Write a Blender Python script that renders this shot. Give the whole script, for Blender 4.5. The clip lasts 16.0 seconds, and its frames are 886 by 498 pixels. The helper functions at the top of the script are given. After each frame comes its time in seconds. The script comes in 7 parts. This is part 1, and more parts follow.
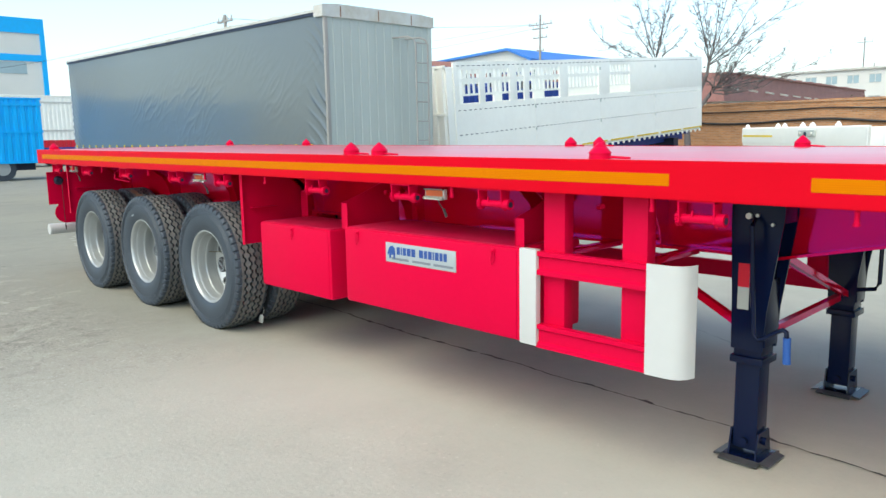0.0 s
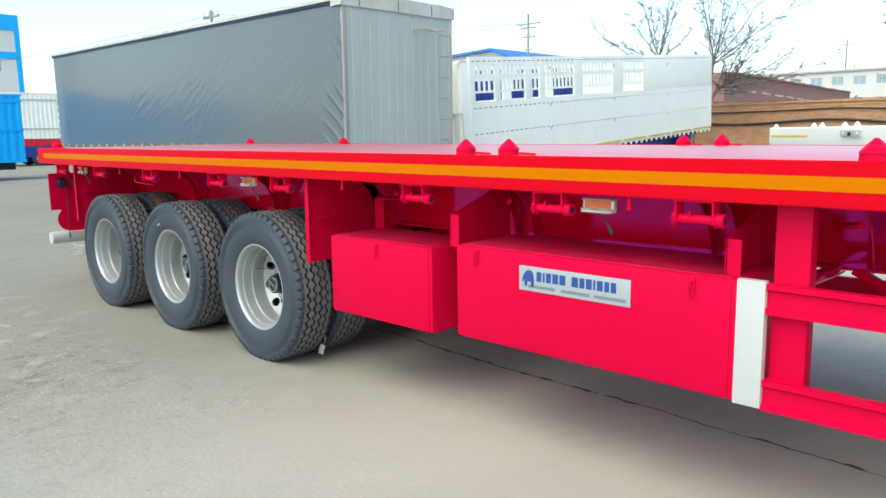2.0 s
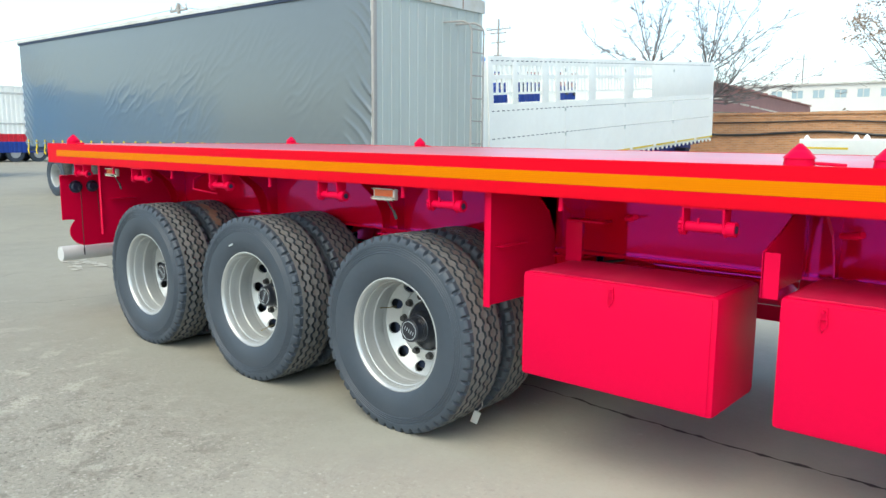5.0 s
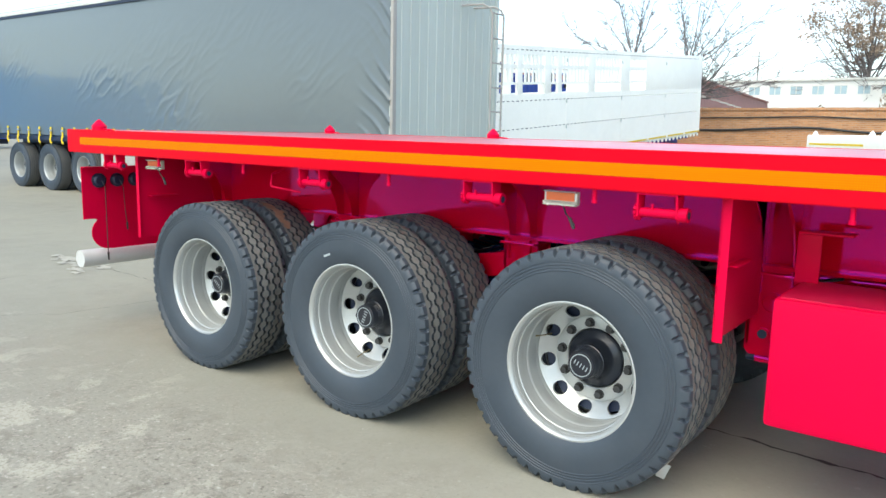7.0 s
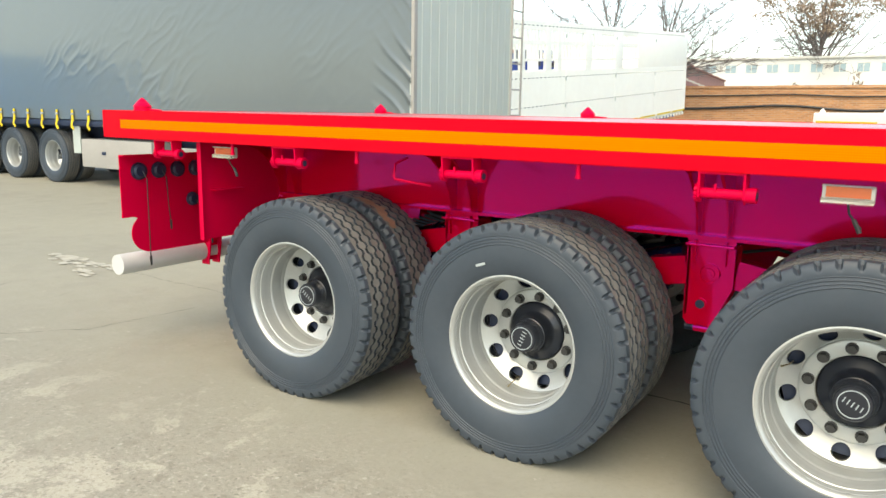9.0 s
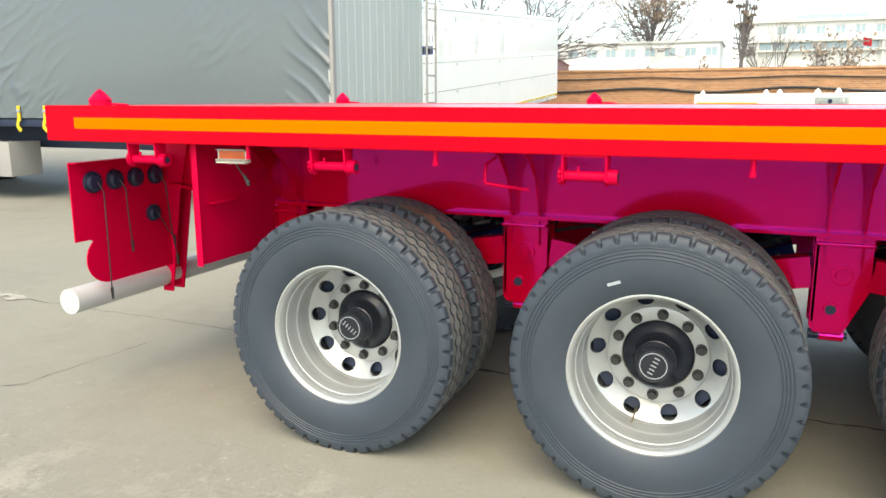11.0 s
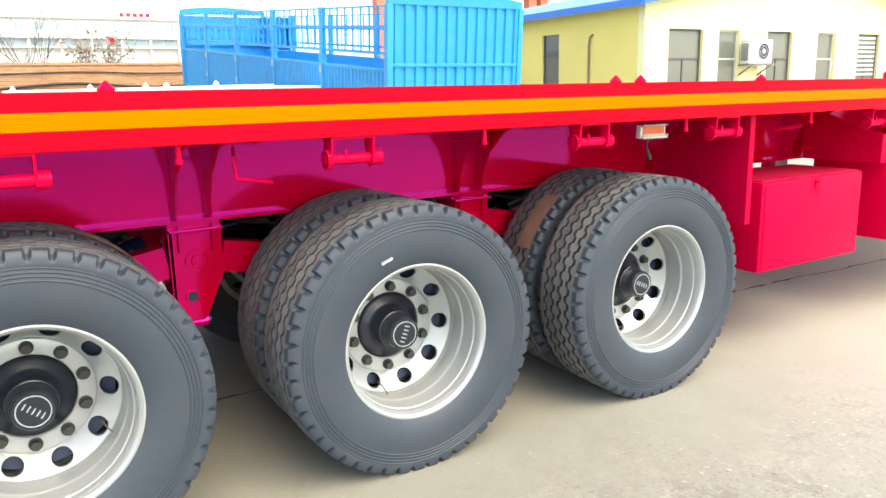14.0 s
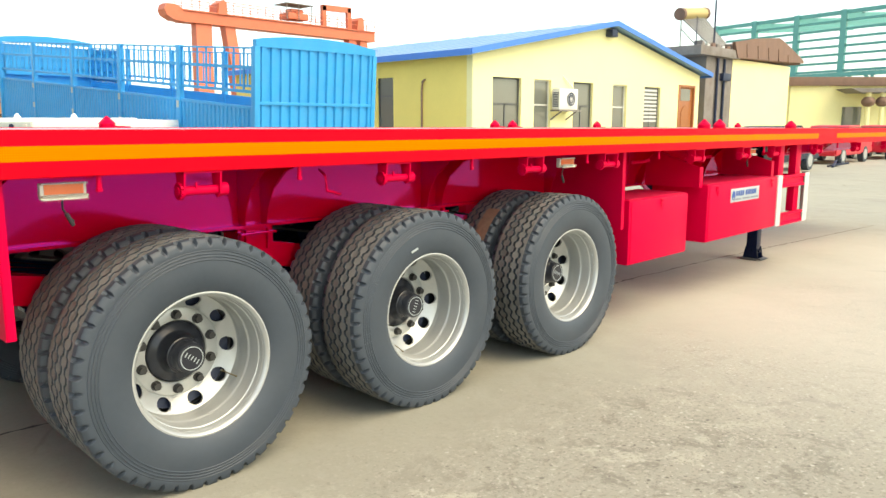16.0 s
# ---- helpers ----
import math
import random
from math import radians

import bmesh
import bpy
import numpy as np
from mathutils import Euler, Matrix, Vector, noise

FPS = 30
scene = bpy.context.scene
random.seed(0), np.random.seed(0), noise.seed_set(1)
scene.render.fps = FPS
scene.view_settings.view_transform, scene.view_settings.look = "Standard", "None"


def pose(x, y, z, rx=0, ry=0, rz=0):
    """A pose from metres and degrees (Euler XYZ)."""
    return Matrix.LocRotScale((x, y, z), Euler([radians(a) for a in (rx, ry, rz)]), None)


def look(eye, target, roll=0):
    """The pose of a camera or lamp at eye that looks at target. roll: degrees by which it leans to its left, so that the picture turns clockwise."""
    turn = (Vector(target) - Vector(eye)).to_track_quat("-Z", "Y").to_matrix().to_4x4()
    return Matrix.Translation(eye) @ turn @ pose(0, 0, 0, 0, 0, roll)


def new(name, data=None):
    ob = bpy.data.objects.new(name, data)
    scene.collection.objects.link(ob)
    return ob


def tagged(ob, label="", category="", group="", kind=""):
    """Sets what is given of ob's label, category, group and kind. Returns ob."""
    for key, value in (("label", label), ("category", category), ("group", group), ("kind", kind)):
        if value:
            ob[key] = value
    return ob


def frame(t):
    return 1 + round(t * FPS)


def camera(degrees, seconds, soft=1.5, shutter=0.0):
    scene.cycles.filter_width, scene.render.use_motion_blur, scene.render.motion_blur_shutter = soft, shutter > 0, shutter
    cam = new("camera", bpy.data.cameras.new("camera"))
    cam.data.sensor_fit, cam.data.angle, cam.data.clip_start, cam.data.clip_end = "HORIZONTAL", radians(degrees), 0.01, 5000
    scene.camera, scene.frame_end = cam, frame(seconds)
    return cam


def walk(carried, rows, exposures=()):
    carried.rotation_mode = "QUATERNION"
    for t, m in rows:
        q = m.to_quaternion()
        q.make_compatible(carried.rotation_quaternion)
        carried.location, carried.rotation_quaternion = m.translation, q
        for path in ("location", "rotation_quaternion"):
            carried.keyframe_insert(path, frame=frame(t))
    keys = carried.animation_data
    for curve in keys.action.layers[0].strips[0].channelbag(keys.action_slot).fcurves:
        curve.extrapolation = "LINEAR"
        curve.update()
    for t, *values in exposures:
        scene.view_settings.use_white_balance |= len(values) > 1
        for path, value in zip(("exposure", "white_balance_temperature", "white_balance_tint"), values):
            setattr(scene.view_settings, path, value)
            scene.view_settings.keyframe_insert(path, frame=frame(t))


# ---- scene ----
cam = camera(61.2, 16.0)
PATH = [
    (0, (7.173, -2.86, 1.597), (5.753, -1.484, 1.294), -1.0),
    (0.5, (6.837, -2.837, 1.588), (5.43, -1.45, 1.276), -1.0),
    (1, (6.494, -2.828, 1.596), (5.097, -1.431, 1.284), -0.9),
    (1.5, (6.206, -2.79, 1.577), (4.817, -1.385, 1.266), -1.0),
    (2, (5.895, -2.761, 1.581), (4.514, -1.346, 1.278), -0.8),
    (2.5, (5.557, -2.78, 1.573), (4.187, -1.353, 1.276), -0.6),
    (3, (5.232, -2.771, 1.575), (3.873, -1.333, 1.283), -0.4),
    (3.5, (4.916, -2.72, 1.557), (3.572, -1.267, 1.269), -0.2),
    (4, (4.622, -2.698, 1.558), (3.297, -1.228, 1.275), -0.0),
    (4.2, (4.516, -2.699, 1.559), (3.195, -1.224, 1.273), 0.1),
    (6.5, (3.05, -2.753, 1.561), (1.836, -1.192, 1.262), 1.0),
    (7, (2.749, -2.754, 1.539), (1.556, -1.179, 1.228), 1.2),
    (7.5, (2.44, -2.737, 1.539), (1.268, -1.149, 1.217), 1.3),
    (8, (2.107, -2.742, 1.525), (0.959, -1.14, 1.187), 1.2),
    (8.5, (1.79, -2.742, 1.535), (0.669, -1.123, 1.185), 1.1),
    (9, (1.481, -2.709, 1.516), (0.394, -1.069, 1.156), 0.9),
    (9.2, (1.381, -2.703, 1.525), (0.307, -1.055, 1.165), 0.8),
    (11.3, (0.085, -2.608, 1.513), (-0.523, -0.744, 1.113), -0.4),
    (11.5, (-0.042, -2.596, 1.503), (-0.544, -0.702, 1.096), -0.6),
    (12, (-0.322, -2.561, 1.517), (-0.531, -0.616, 1.092), -1.0),
    (12.5, (-0.553, -2.478, 1.471), (-0.431, -0.53, 1.028), -1.1),
    (13, (-0.76, -2.396, 1.479), (-0.298, -0.501, 1.032), -1.3),
    (13.5, (-1.018, -2.335, 1.471), (-0.256, -0.539, 1.031), -1.3),
    (14, (-1.326, -2.354, 1.479), (-0.322, -0.676, 1.06), -1.3),
    (14.5, (-1.641, -2.457, 1.465), (-0.458, -0.894, 1.065), -1.0),
    (15, (-1.992, -2.526, 1.479), (-0.689, -1.056, 1.104), -0.7),
    (15.5, (-2.387, -2.597, 1.513), (-1.018, -1.183, 1.16), -0.3),
    (16, (-2.747, -2.755, 1.513), (-1.344, -1.368, 1.184), 0.0),
]
EXPOSURE = [(0.0, 0.99, 6220, 0), (2.5, 1.03, 6220, 0), (4.2, 1.1, 6220, 0), (7.0, 1.28, 6250, 2), (8.0, 1.32, 6650, 2), (9.0, 1.38, 7250, 3), (12.0, 1.56, 6900, 5), (14.0, 1.8, 6900, 7), (15.0, 1.68, 7250, 4), (16.0, 1.46, 7750, 3)]
walk(cam, [(t, look(eye, target, roll)) for t, eye, target, roll in PATH], EXPOSURE)

# ---- light ----
world = bpy.data.worlds.new("overcast_sky")
scene.world = world
world.use_nodes = True
wn, wl = world.node_tree.nodes, world.node_tree.links
sky = wn.new("ShaderNodeTexSky")
sky.sky_type, sky.sun_disc = "NISHITA", False
SUN_EL, SUN_AZ = 52.0, 170.0
sky.sun_elevation, sky.sun_rotation = radians(SUN_EL), radians(SUN_AZ)
sky.air_density, sky.dust_density, sky.ozone_density = 1.0, 1.5, 1.0
pale = wn.new("ShaderNodeHueSaturation")
pale.inputs["Saturation"].default_value = 0.8
wl.new(sky.outputs["Color"], pale.inputs["Color"])
wl.new(pale.outputs["Color"], wn["Background"].inputs["Color"])
wn["Background"].inputs["Strength"].default_value = 0.15
sun_data = bpy.data.lights.new("sun", "SUN")
sun_data.energy, sun_data.angle, sun_data.color = 1.0, radians(55), (1.0, 0.81, 0.54)
sun = new("sun", sun_data)
az, el = radians(SUN_AZ), radians(SUN_EL)
sun_from = Vector((math.sin(az) * math.cos(el), math.cos(az) * math.cos(el), math.sin(el)))
sun.rotation_euler = sun_from.to_track_quat("Z", "Y").to_euler()


# ---- materials ----
def material(name, colour, rough=0.5, metal=0.0, grain=0.06, scale=18.0, blotch=0.12, blotch_scale=1.3, bump=0.05, coat=0.0, second=None, stretch=(1, 1, 1), spec=0.5, per_object=0.0, dust=0.0, dust_colour=(0.42, 0.38, 0.32)):
    """A surface with a fine grain, larger uneven patches, dust and a light relief."""
    m = bpy.data.materials.new(name)
    m.use_nodes = True
    n, l = m.node_tree.nodes, m.node_tree.links
    b = n["Principled BSDF"]
    geo = n.new("ShaderNodeTexCoord")
    mp = n.new("ShaderNodeMapping")
    mp.inputs["Scale"].default_value = stretch
    l.new(geo.outputs["Object"], mp.inputs["Vector"])
    fine, big = n.new("ShaderNodeTexNoise"), n.new("ShaderNodeTexNoise")
    for t, s, d in ((fine, scale, 6.0), (big, blotch_scale, 4.0)):
        t.inputs["Scale"].default_value, t.inputs["Detail"].default_value, t.inputs["Roughness"].default_value = s, d, 0.62
        l.new(mp.outputs["Vector"], t.inputs["Vector"])
    amount = n.new("ShaderNodeMath")
    amount.operation = "MULTIPLY_ADD"
    l.new(fine.outputs["Fac"], amount.inputs[0])
    amount.inputs[1].default_value, amount.inputs[2].default_value = 2 * grain, 1 - grain
    amount2 = n.new("ShaderNodeMath")
    amount2.operation = "MULTIPLY_ADD"
    l.new(big.outputs["Fac"], amount2.inputs[0])
    amount2.inputs[1].default_value, amount2.inputs[2].default_value = 2 * blotch, 1 - blotch
    prod = n.new("ShaderNodeMath")
    prod.operation = "MULTIPLY"
    l.new(amount.outputs[0], prod.inputs[0])
    l.new(amount2.outputs[0], prod.inputs[1])
    tint = n.new("ShaderNodeMix")
    tint.data_type, tint.blend_type = "RGBA", "MULTIPLY"
    tint.inputs["Factor"].default_value = 1.0
    tint.inputs["A"].default_value = (*colour, 1)
    if second:
        ramp = n.new("ShaderNodeMapRange")
        ramp.inputs["From Min"].default_value, ramp.inputs["From Max"].default_value = 0.42, 0.66
        l.new(big.outputs["Fac"], ramp.inputs["Value"])
        two = n.new("ShaderNodeMix")
        two.data_type = "RGBA"
        two.inputs["A"].default_value, two.inputs["B"].default_value = (*colour, 1), (*second, 1)
        l.new(ramp.outputs[0], two.inputs["Factor"])
        l.new(two.outputs["Result"], tint.inputs["A"])
    last = prod.outputs[0]
    if per_object:
        info = n.new("ShaderNodeObjectInfo")
        vary = n.new("ShaderNodeMath")
        vary.operation = "MULTIPLY_ADD"
        l.new(info.outputs["Random"], vary.inputs[0])
        vary.inputs[1].default_value, vary.inputs[2].default_value = 2 * per_object, 1 - per_object
        prod2 = n.new("ShaderNodeMath")
        prod2.operation = "MULTIPLY"
        l.new(last, prod2.inputs[0])
        l.new(vary.outputs[0], prod2.inputs[1])
        last = prod2.outputs[0]
    l.new(last, tint.inputs["B"])
    out = tint.outputs["Result"]
    if dust:
        speck = n.new("ShaderNodeTexNoise")
        speck.inputs["Scale"].default_value, speck.inputs["Detail"].default_value = 5.0, 8.0
        l.new(mp.outputs["Vector"], speck.inputs["Vector"])
        rng = n.new("ShaderNodeMapRange")
        rng.inputs["From Min"].default_value, rng.inputs["From Max"].default_value, rng.inputs["To Max"].default_value = 0.4, 0.8, dust
        l.new(speck.outputs["Fac"], rng.inputs["Value"])
        dm = n.new("ShaderNodeMix")
        dm.data_type = "RGBA"
        dm.inputs["B"].default_value = (*dust_colour, 1)
        l.new(rng.outputs[0], dm.inputs["Factor"])
        l.new(out, dm.inputs["A"])
        out = dm.outputs["Result"]
    l.new(out, b.inputs["Base Color"])
    rough_map = n.new("ShaderNodeMapRange")
    rough_map.inputs["To Min"].default_value, rough_map.inputs["To Max"].default_value = max(0.02, rough - 0.08), min(1, rough + 0.1)
    l.new(big.outputs["Fac"], rough_map.inputs["Value"])
    l.new(rough_map.outputs[0], b.inputs["Roughness"])
    b.inputs["Metallic"].default_value = metal
    b.inputs["Specular IOR Level"].default_value = spec
    b.inputs["Coat Weight"].default_value = coat
    b.inputs["Coat Roughness"].default_value = 0.12
    if bump:
        rel = n.new("ShaderNodeBump")
        rel.inputs["Strength"].default_value, rel.inputs["Distance"].default_value = bump, 0.01
        l.new(fine.outputs["Fac"], rel.inputs["Height"])
        l.new(rel.outputs["Normal"], b.inputs["Normal"])
    return m


RED = material("red_gloss_violet_shade", (0.6, 0.0003, 0.02), 0.05, grain=0.03, scale=60, blotch=0.05, bump=0.0, spec=1.0, dust=0.0)
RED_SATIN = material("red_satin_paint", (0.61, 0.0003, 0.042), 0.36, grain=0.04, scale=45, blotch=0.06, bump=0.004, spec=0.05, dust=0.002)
RED.node_tree.nodes["Principled BSDF"].inputs["Specular Tint"].default_value = (1.0, 0.05, 0.9, 1)   # violet tint puts the purple shade of the underside steel into its colour
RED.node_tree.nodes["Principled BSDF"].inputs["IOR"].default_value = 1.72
RED_RAIL = material("red_rail_paint", (0.59, 0.0003, 0.013), 0.36, grain=0.04, scale=45, blotch=0.06, bump=0.004, spec=0.05, dust=0.002)
RED_DECK = material("red_deck_paint", (0.7, 0.01, 0.03), 0.34, grain=0.06, scale=30, blotch=0.1, bump=0.008, coat=1.0, dust=0.16, dust_colour=(0.5, 0.36, 0.34))
RED_LID = material("dusty_red_lid_paint", (0.5, 0.002, 0.05), 0.55, grain=0.08, scale=30, blotch=0.2, bump=0.008, spec=0.2, dust=0.05, dust_colour=(0.5, 0.36, 0.36))
RED_DECK.node_tree.nodes["Principled BSDF"].inputs["Coat Roughness"].default_value = 0.34
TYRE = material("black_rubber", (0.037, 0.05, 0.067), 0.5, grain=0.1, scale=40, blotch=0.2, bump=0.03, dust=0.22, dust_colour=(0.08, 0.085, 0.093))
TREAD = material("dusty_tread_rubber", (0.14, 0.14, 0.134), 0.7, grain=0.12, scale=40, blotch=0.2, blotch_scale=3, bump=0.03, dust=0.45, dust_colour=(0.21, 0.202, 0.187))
RIM = material("silver_wheel_paint", (0.45, 0.47, 0.465), 0.33, 0.45, grain=0.05, scale=50, blotch=0.08, bump=0.01, dust=0.12)
NUT = material("dark_wheel_nut", (0.05, 0.05, 0.05), 0.45, 0.4, blotch=0.2, scale=60)
HUB = material("black_hub", (0.014, 0.017, 0.026), 0.3, 0.1, coat=0.2)
BLACK = material("black_gloss_paint", (0.003, 0.008, 0.034), 0.16, coat=0.0, spec=0.22, dust=0.002)
WORN_BLACK = material("worn_black_steel", (0.09, 0.095, 0.1), 0.35, 0.4, grain=0.2, blotch=0.4, blotch_scale=9)
DARK = material("dark_underbody", (0.012, 0.022, 0.055), 0.5)
WHITE = material("white_paint", (0.54, 0.55, 0.54), 0.4, grain=0.03, blotch=0.06, bump=0.01, dust=0.06)
BLUE_PRINT = material("blue_print", (0.02, 0.07, 0.28), 0.45)
GREY_PRINT = material("grey_print", (0.2, 0.22, 0.26), 0.5)
PLATE = material("silver_nameplate", (0.42, 0.47, 0.49), 0.35, 0.2, grain=0.03)
GRIP = material("blue_rubber_grip", (0.02, 0.09, 0.35), 0.5)
BRASS = material("dull_brass", (0.3, 0.25, 0.15), 0.4, 0.7)
STEEL = material("bright_steel", (0.55, 0.55, 0.54), 0.3, 0.9)
RUST = material("rusty_scuffed_rubber", (0.27, 0.165, 0.11), 0.8, grain=0.3, scale=30, blotch=0.4, blotch_scale=8)
CABLE = material("black_cable", (0.02, 0.02, 0.022), 0.5)
CURTAIN = material("grey_tarpaulin", (0.108, 0.132, 0.144), 0.33, grain=0.04, scale=6, blotch=0.1, blotch_scale=0.5, bump=0.02, coat=0.7)
GREY_STEEL = material("grey_corrugated_steel", (0.45, 0.495, 0.465), 0.5, 0.1, grain=0.05, scale=4, blotch=0.12, stretch=(2, 2, 0.25), dust=0.1)
YELLOW = material("yellow_strap", (0.75, 0.55, 0.02), 0.6)
LIGHT_METAL = material("weathered_white_steel", (0.62, 0.63, 0.6), 0.5, 0.1, second=(0.5, 0.48, 0.42), blotch_scale=2.2)
WHITE_BODY = material("white_trailer_paint", (0.94, 0.94, 0.87), 0.45, grain=0.03, blotch=0.05, dust=0.05)
BLUE = material("sky_blue_trailer_paint", (0.01, 0.3, 0.64), 0.42, grain=0.05, blotch=0.12, dust=0.06)
# brighter copy of the blue: makes up in colour for dimmer light
BLUE_FAR = material("brightened_blue_sheet_paint", (0.015, 0.42, 0.92), 0.42, grain=0.05, blotch=0.12)
BLUE_DARK = material("deep_blue_paint", (0.01, 0.05, 0.3), 0.45)
BLUE_ROOF = material("blue_roof_trim", (0.05, 0.2, 0.62), 0.45)
ROOF_TIN = material("pale_blue_roof_sheet", (0.22, 0.38, 0.58), 0.4, 0.2, dust=0.2)
# paler copy of the yellow plaster; on the house front it stands for sunlight
WALL_PALE_LIT = material("pale_lit_yellow_plaster", (0.9, 0.83, 0.43), 0.85, grain=0.05, scale=25, blotch=0.08, blotch_scale=0.7, bump=0.1)
WALL_YELLOW = material("yellow_plaster", (0.88, 0.7, 0.2), 0.85, grain=0.05, scale=25, blotch=0.08, blotch_scale=0.7, bump=0.1)
TANK_GOLD = material("dull_golden_sheet", (0.5, 0.4, 0.17), 0.5, 0.2, grain=0.05, blotch=0.12)
FRAME_DARK = material("dark_window_frame", (0.08, 0.085, 0.085), 0.4)
WOOD = material("brown_varnished_wood", (0.34, 0.12, 0.035), 0.4, grain=0.25, scale=6, stretch=(6, 6, 0.6), blotch=0.15)
CONCRETE_GREY = material("stained_grey_plaster", (0.24, 0.22, 0.2), 0.85, grain=0.15, blotch=0.3, second=(0.16, 0.14, 0.12))
BROWN_ROOF = material("rusty_brown_sheet", (0.2, 0.12, 0.085), 0.7, grain=0.2, blotch=0.3, stretch=(3, 3, 0.5))
GREEN_STEEL = material("green_painted_steel", (0.11, 0.36, 0.33), 0.5)
ORANGE_STEEL = material("orange_crane_paint", (0.62, 0.16, 0.08), 0.5, blotch=0.2)
BARK = material("grey_brown_bark", (0.17, 0.15, 0.145), 0.9, grain=0.3, scale=30, blotch=0.2)
DRY_LEAF = material("dry_brown_foliage", (0.3, 0.23, 0.17), 0.8, grain=0.3, blotch=0.4, blotch_scale=3, per_object=0.1)
DRY_GREEN = material("dull_green_foliage", (0.09, 0.085, 0.04), 0.8, grain=0.3, blotch=0.4, blotch_scale=3)
FAR_WALL = material("pale_factory_wall", (0.7, 0.7, 0.66), 0.8, grain=0.05, blotch=0.1, blotch_scale=0.2)
TILE_ROOF = material("brown_tile_roof", (0.33, 0.165, 0.145), 0.8, grain=0.25, scale=8, blotch=0.25)
POLE = material("grey_concrete_pole", (0.34, 0.33, 0.31), 0.85)
AC_WHITE = material("aged_white_plastic", (0.72, 0.71, 0.66), 0.5)
RED_FAR = material("red_trailer_paint_far", (0.6, 0.01, 0.03), 0.4)
AMBER = material("amber_lens", (0.68, 0.17, 0.06), 0.25, coat=0.5)


def glass(name, colour, rough=0.06):
    m = material(name, colour, rough, grain=0.02, bump=0, blotch=0.15, blotch_scale=0.6)
    m.node_tree.nodes["Principled BSDF"].inputs["Specular IOR Level"].default_value = 0.8
    return m


PANE = glass("dark_window_pane", (0.15, 0.16, 0.14))
PANE_FAR = glass("blue_window_pane", (0.32, 0.43, 0.48), 0.2)
CLEAR = bpy.data.materials.new("clear_lamp_lens")
CLEAR.use_nodes = True
cb = CLEAR.node_tree.nodes["Principled BSDF"]
cb.inputs["Base Color"].default_value, cb.inputs["Roughness"].default_value, cb.inputs["Transmission Weight"].default_value = (0.97, 0.97, 0.97, 1), 0.04, 0.97


def tape_material():
    """Amber reflective tape with a fine prism grid."""
    m = material("amber_reflective_tape", (0.72, 0.235, 0.0), 0.4, grain=0.03, scale=30, blotch=0.06, bump=0, spec=0.03)
    n, l = m.node_tree.nodes, m.node_tree.links
    vor = n.new("ShaderNodeTexVoronoi")
    vor.inputs["Scale"].default_value, vor.inputs["Randomness"].default_value = 120, 0.0
    tc = n.new("ShaderNodeTexCoord")
    l.new(tc.outputs["Object"], vor.inputs["Vector"])
    rel = n.new("ShaderNodeBump")
    rel.inputs["Strength"].default_value, rel.inputs["Distance"].default_value = 0.25, 0.002
    l.new(vor.outputs["Distance"], rel.inputs["Height"])
    l.new(rel.outputs["Normal"], n["Principled BSDF"].inputs["Normal"])
    dots = n.new("ShaderNodeMapRange")
    dots.inputs["From Min"].default_value, dots.inputs["From Max"].default_value = 0.2, 0.42
    dots.inputs["To Min"].default_value, dots.inputs["To Max"].default_value = 0.0, 0.6
    l.new(vor.outputs["Distance"], dots.inputs["Value"])
    pale = n.new("ShaderNodeMix")
    pale.data_type = "RGBA"
    pale.inputs["B"].default_value = (0.45, 0.1, 0.0, 1)
    old = n["Principled BSDF"].inputs["Base Color"].links[0].from_socket
    l.new(dots.outputs[0], pale.inputs["Factor"])
    l.new(old, pale.inputs["A"])
    l.new(pale.outputs["Result"], n["Principled BSDF"].inputs["Base Color"])
    return m


TAPE = tape_material()


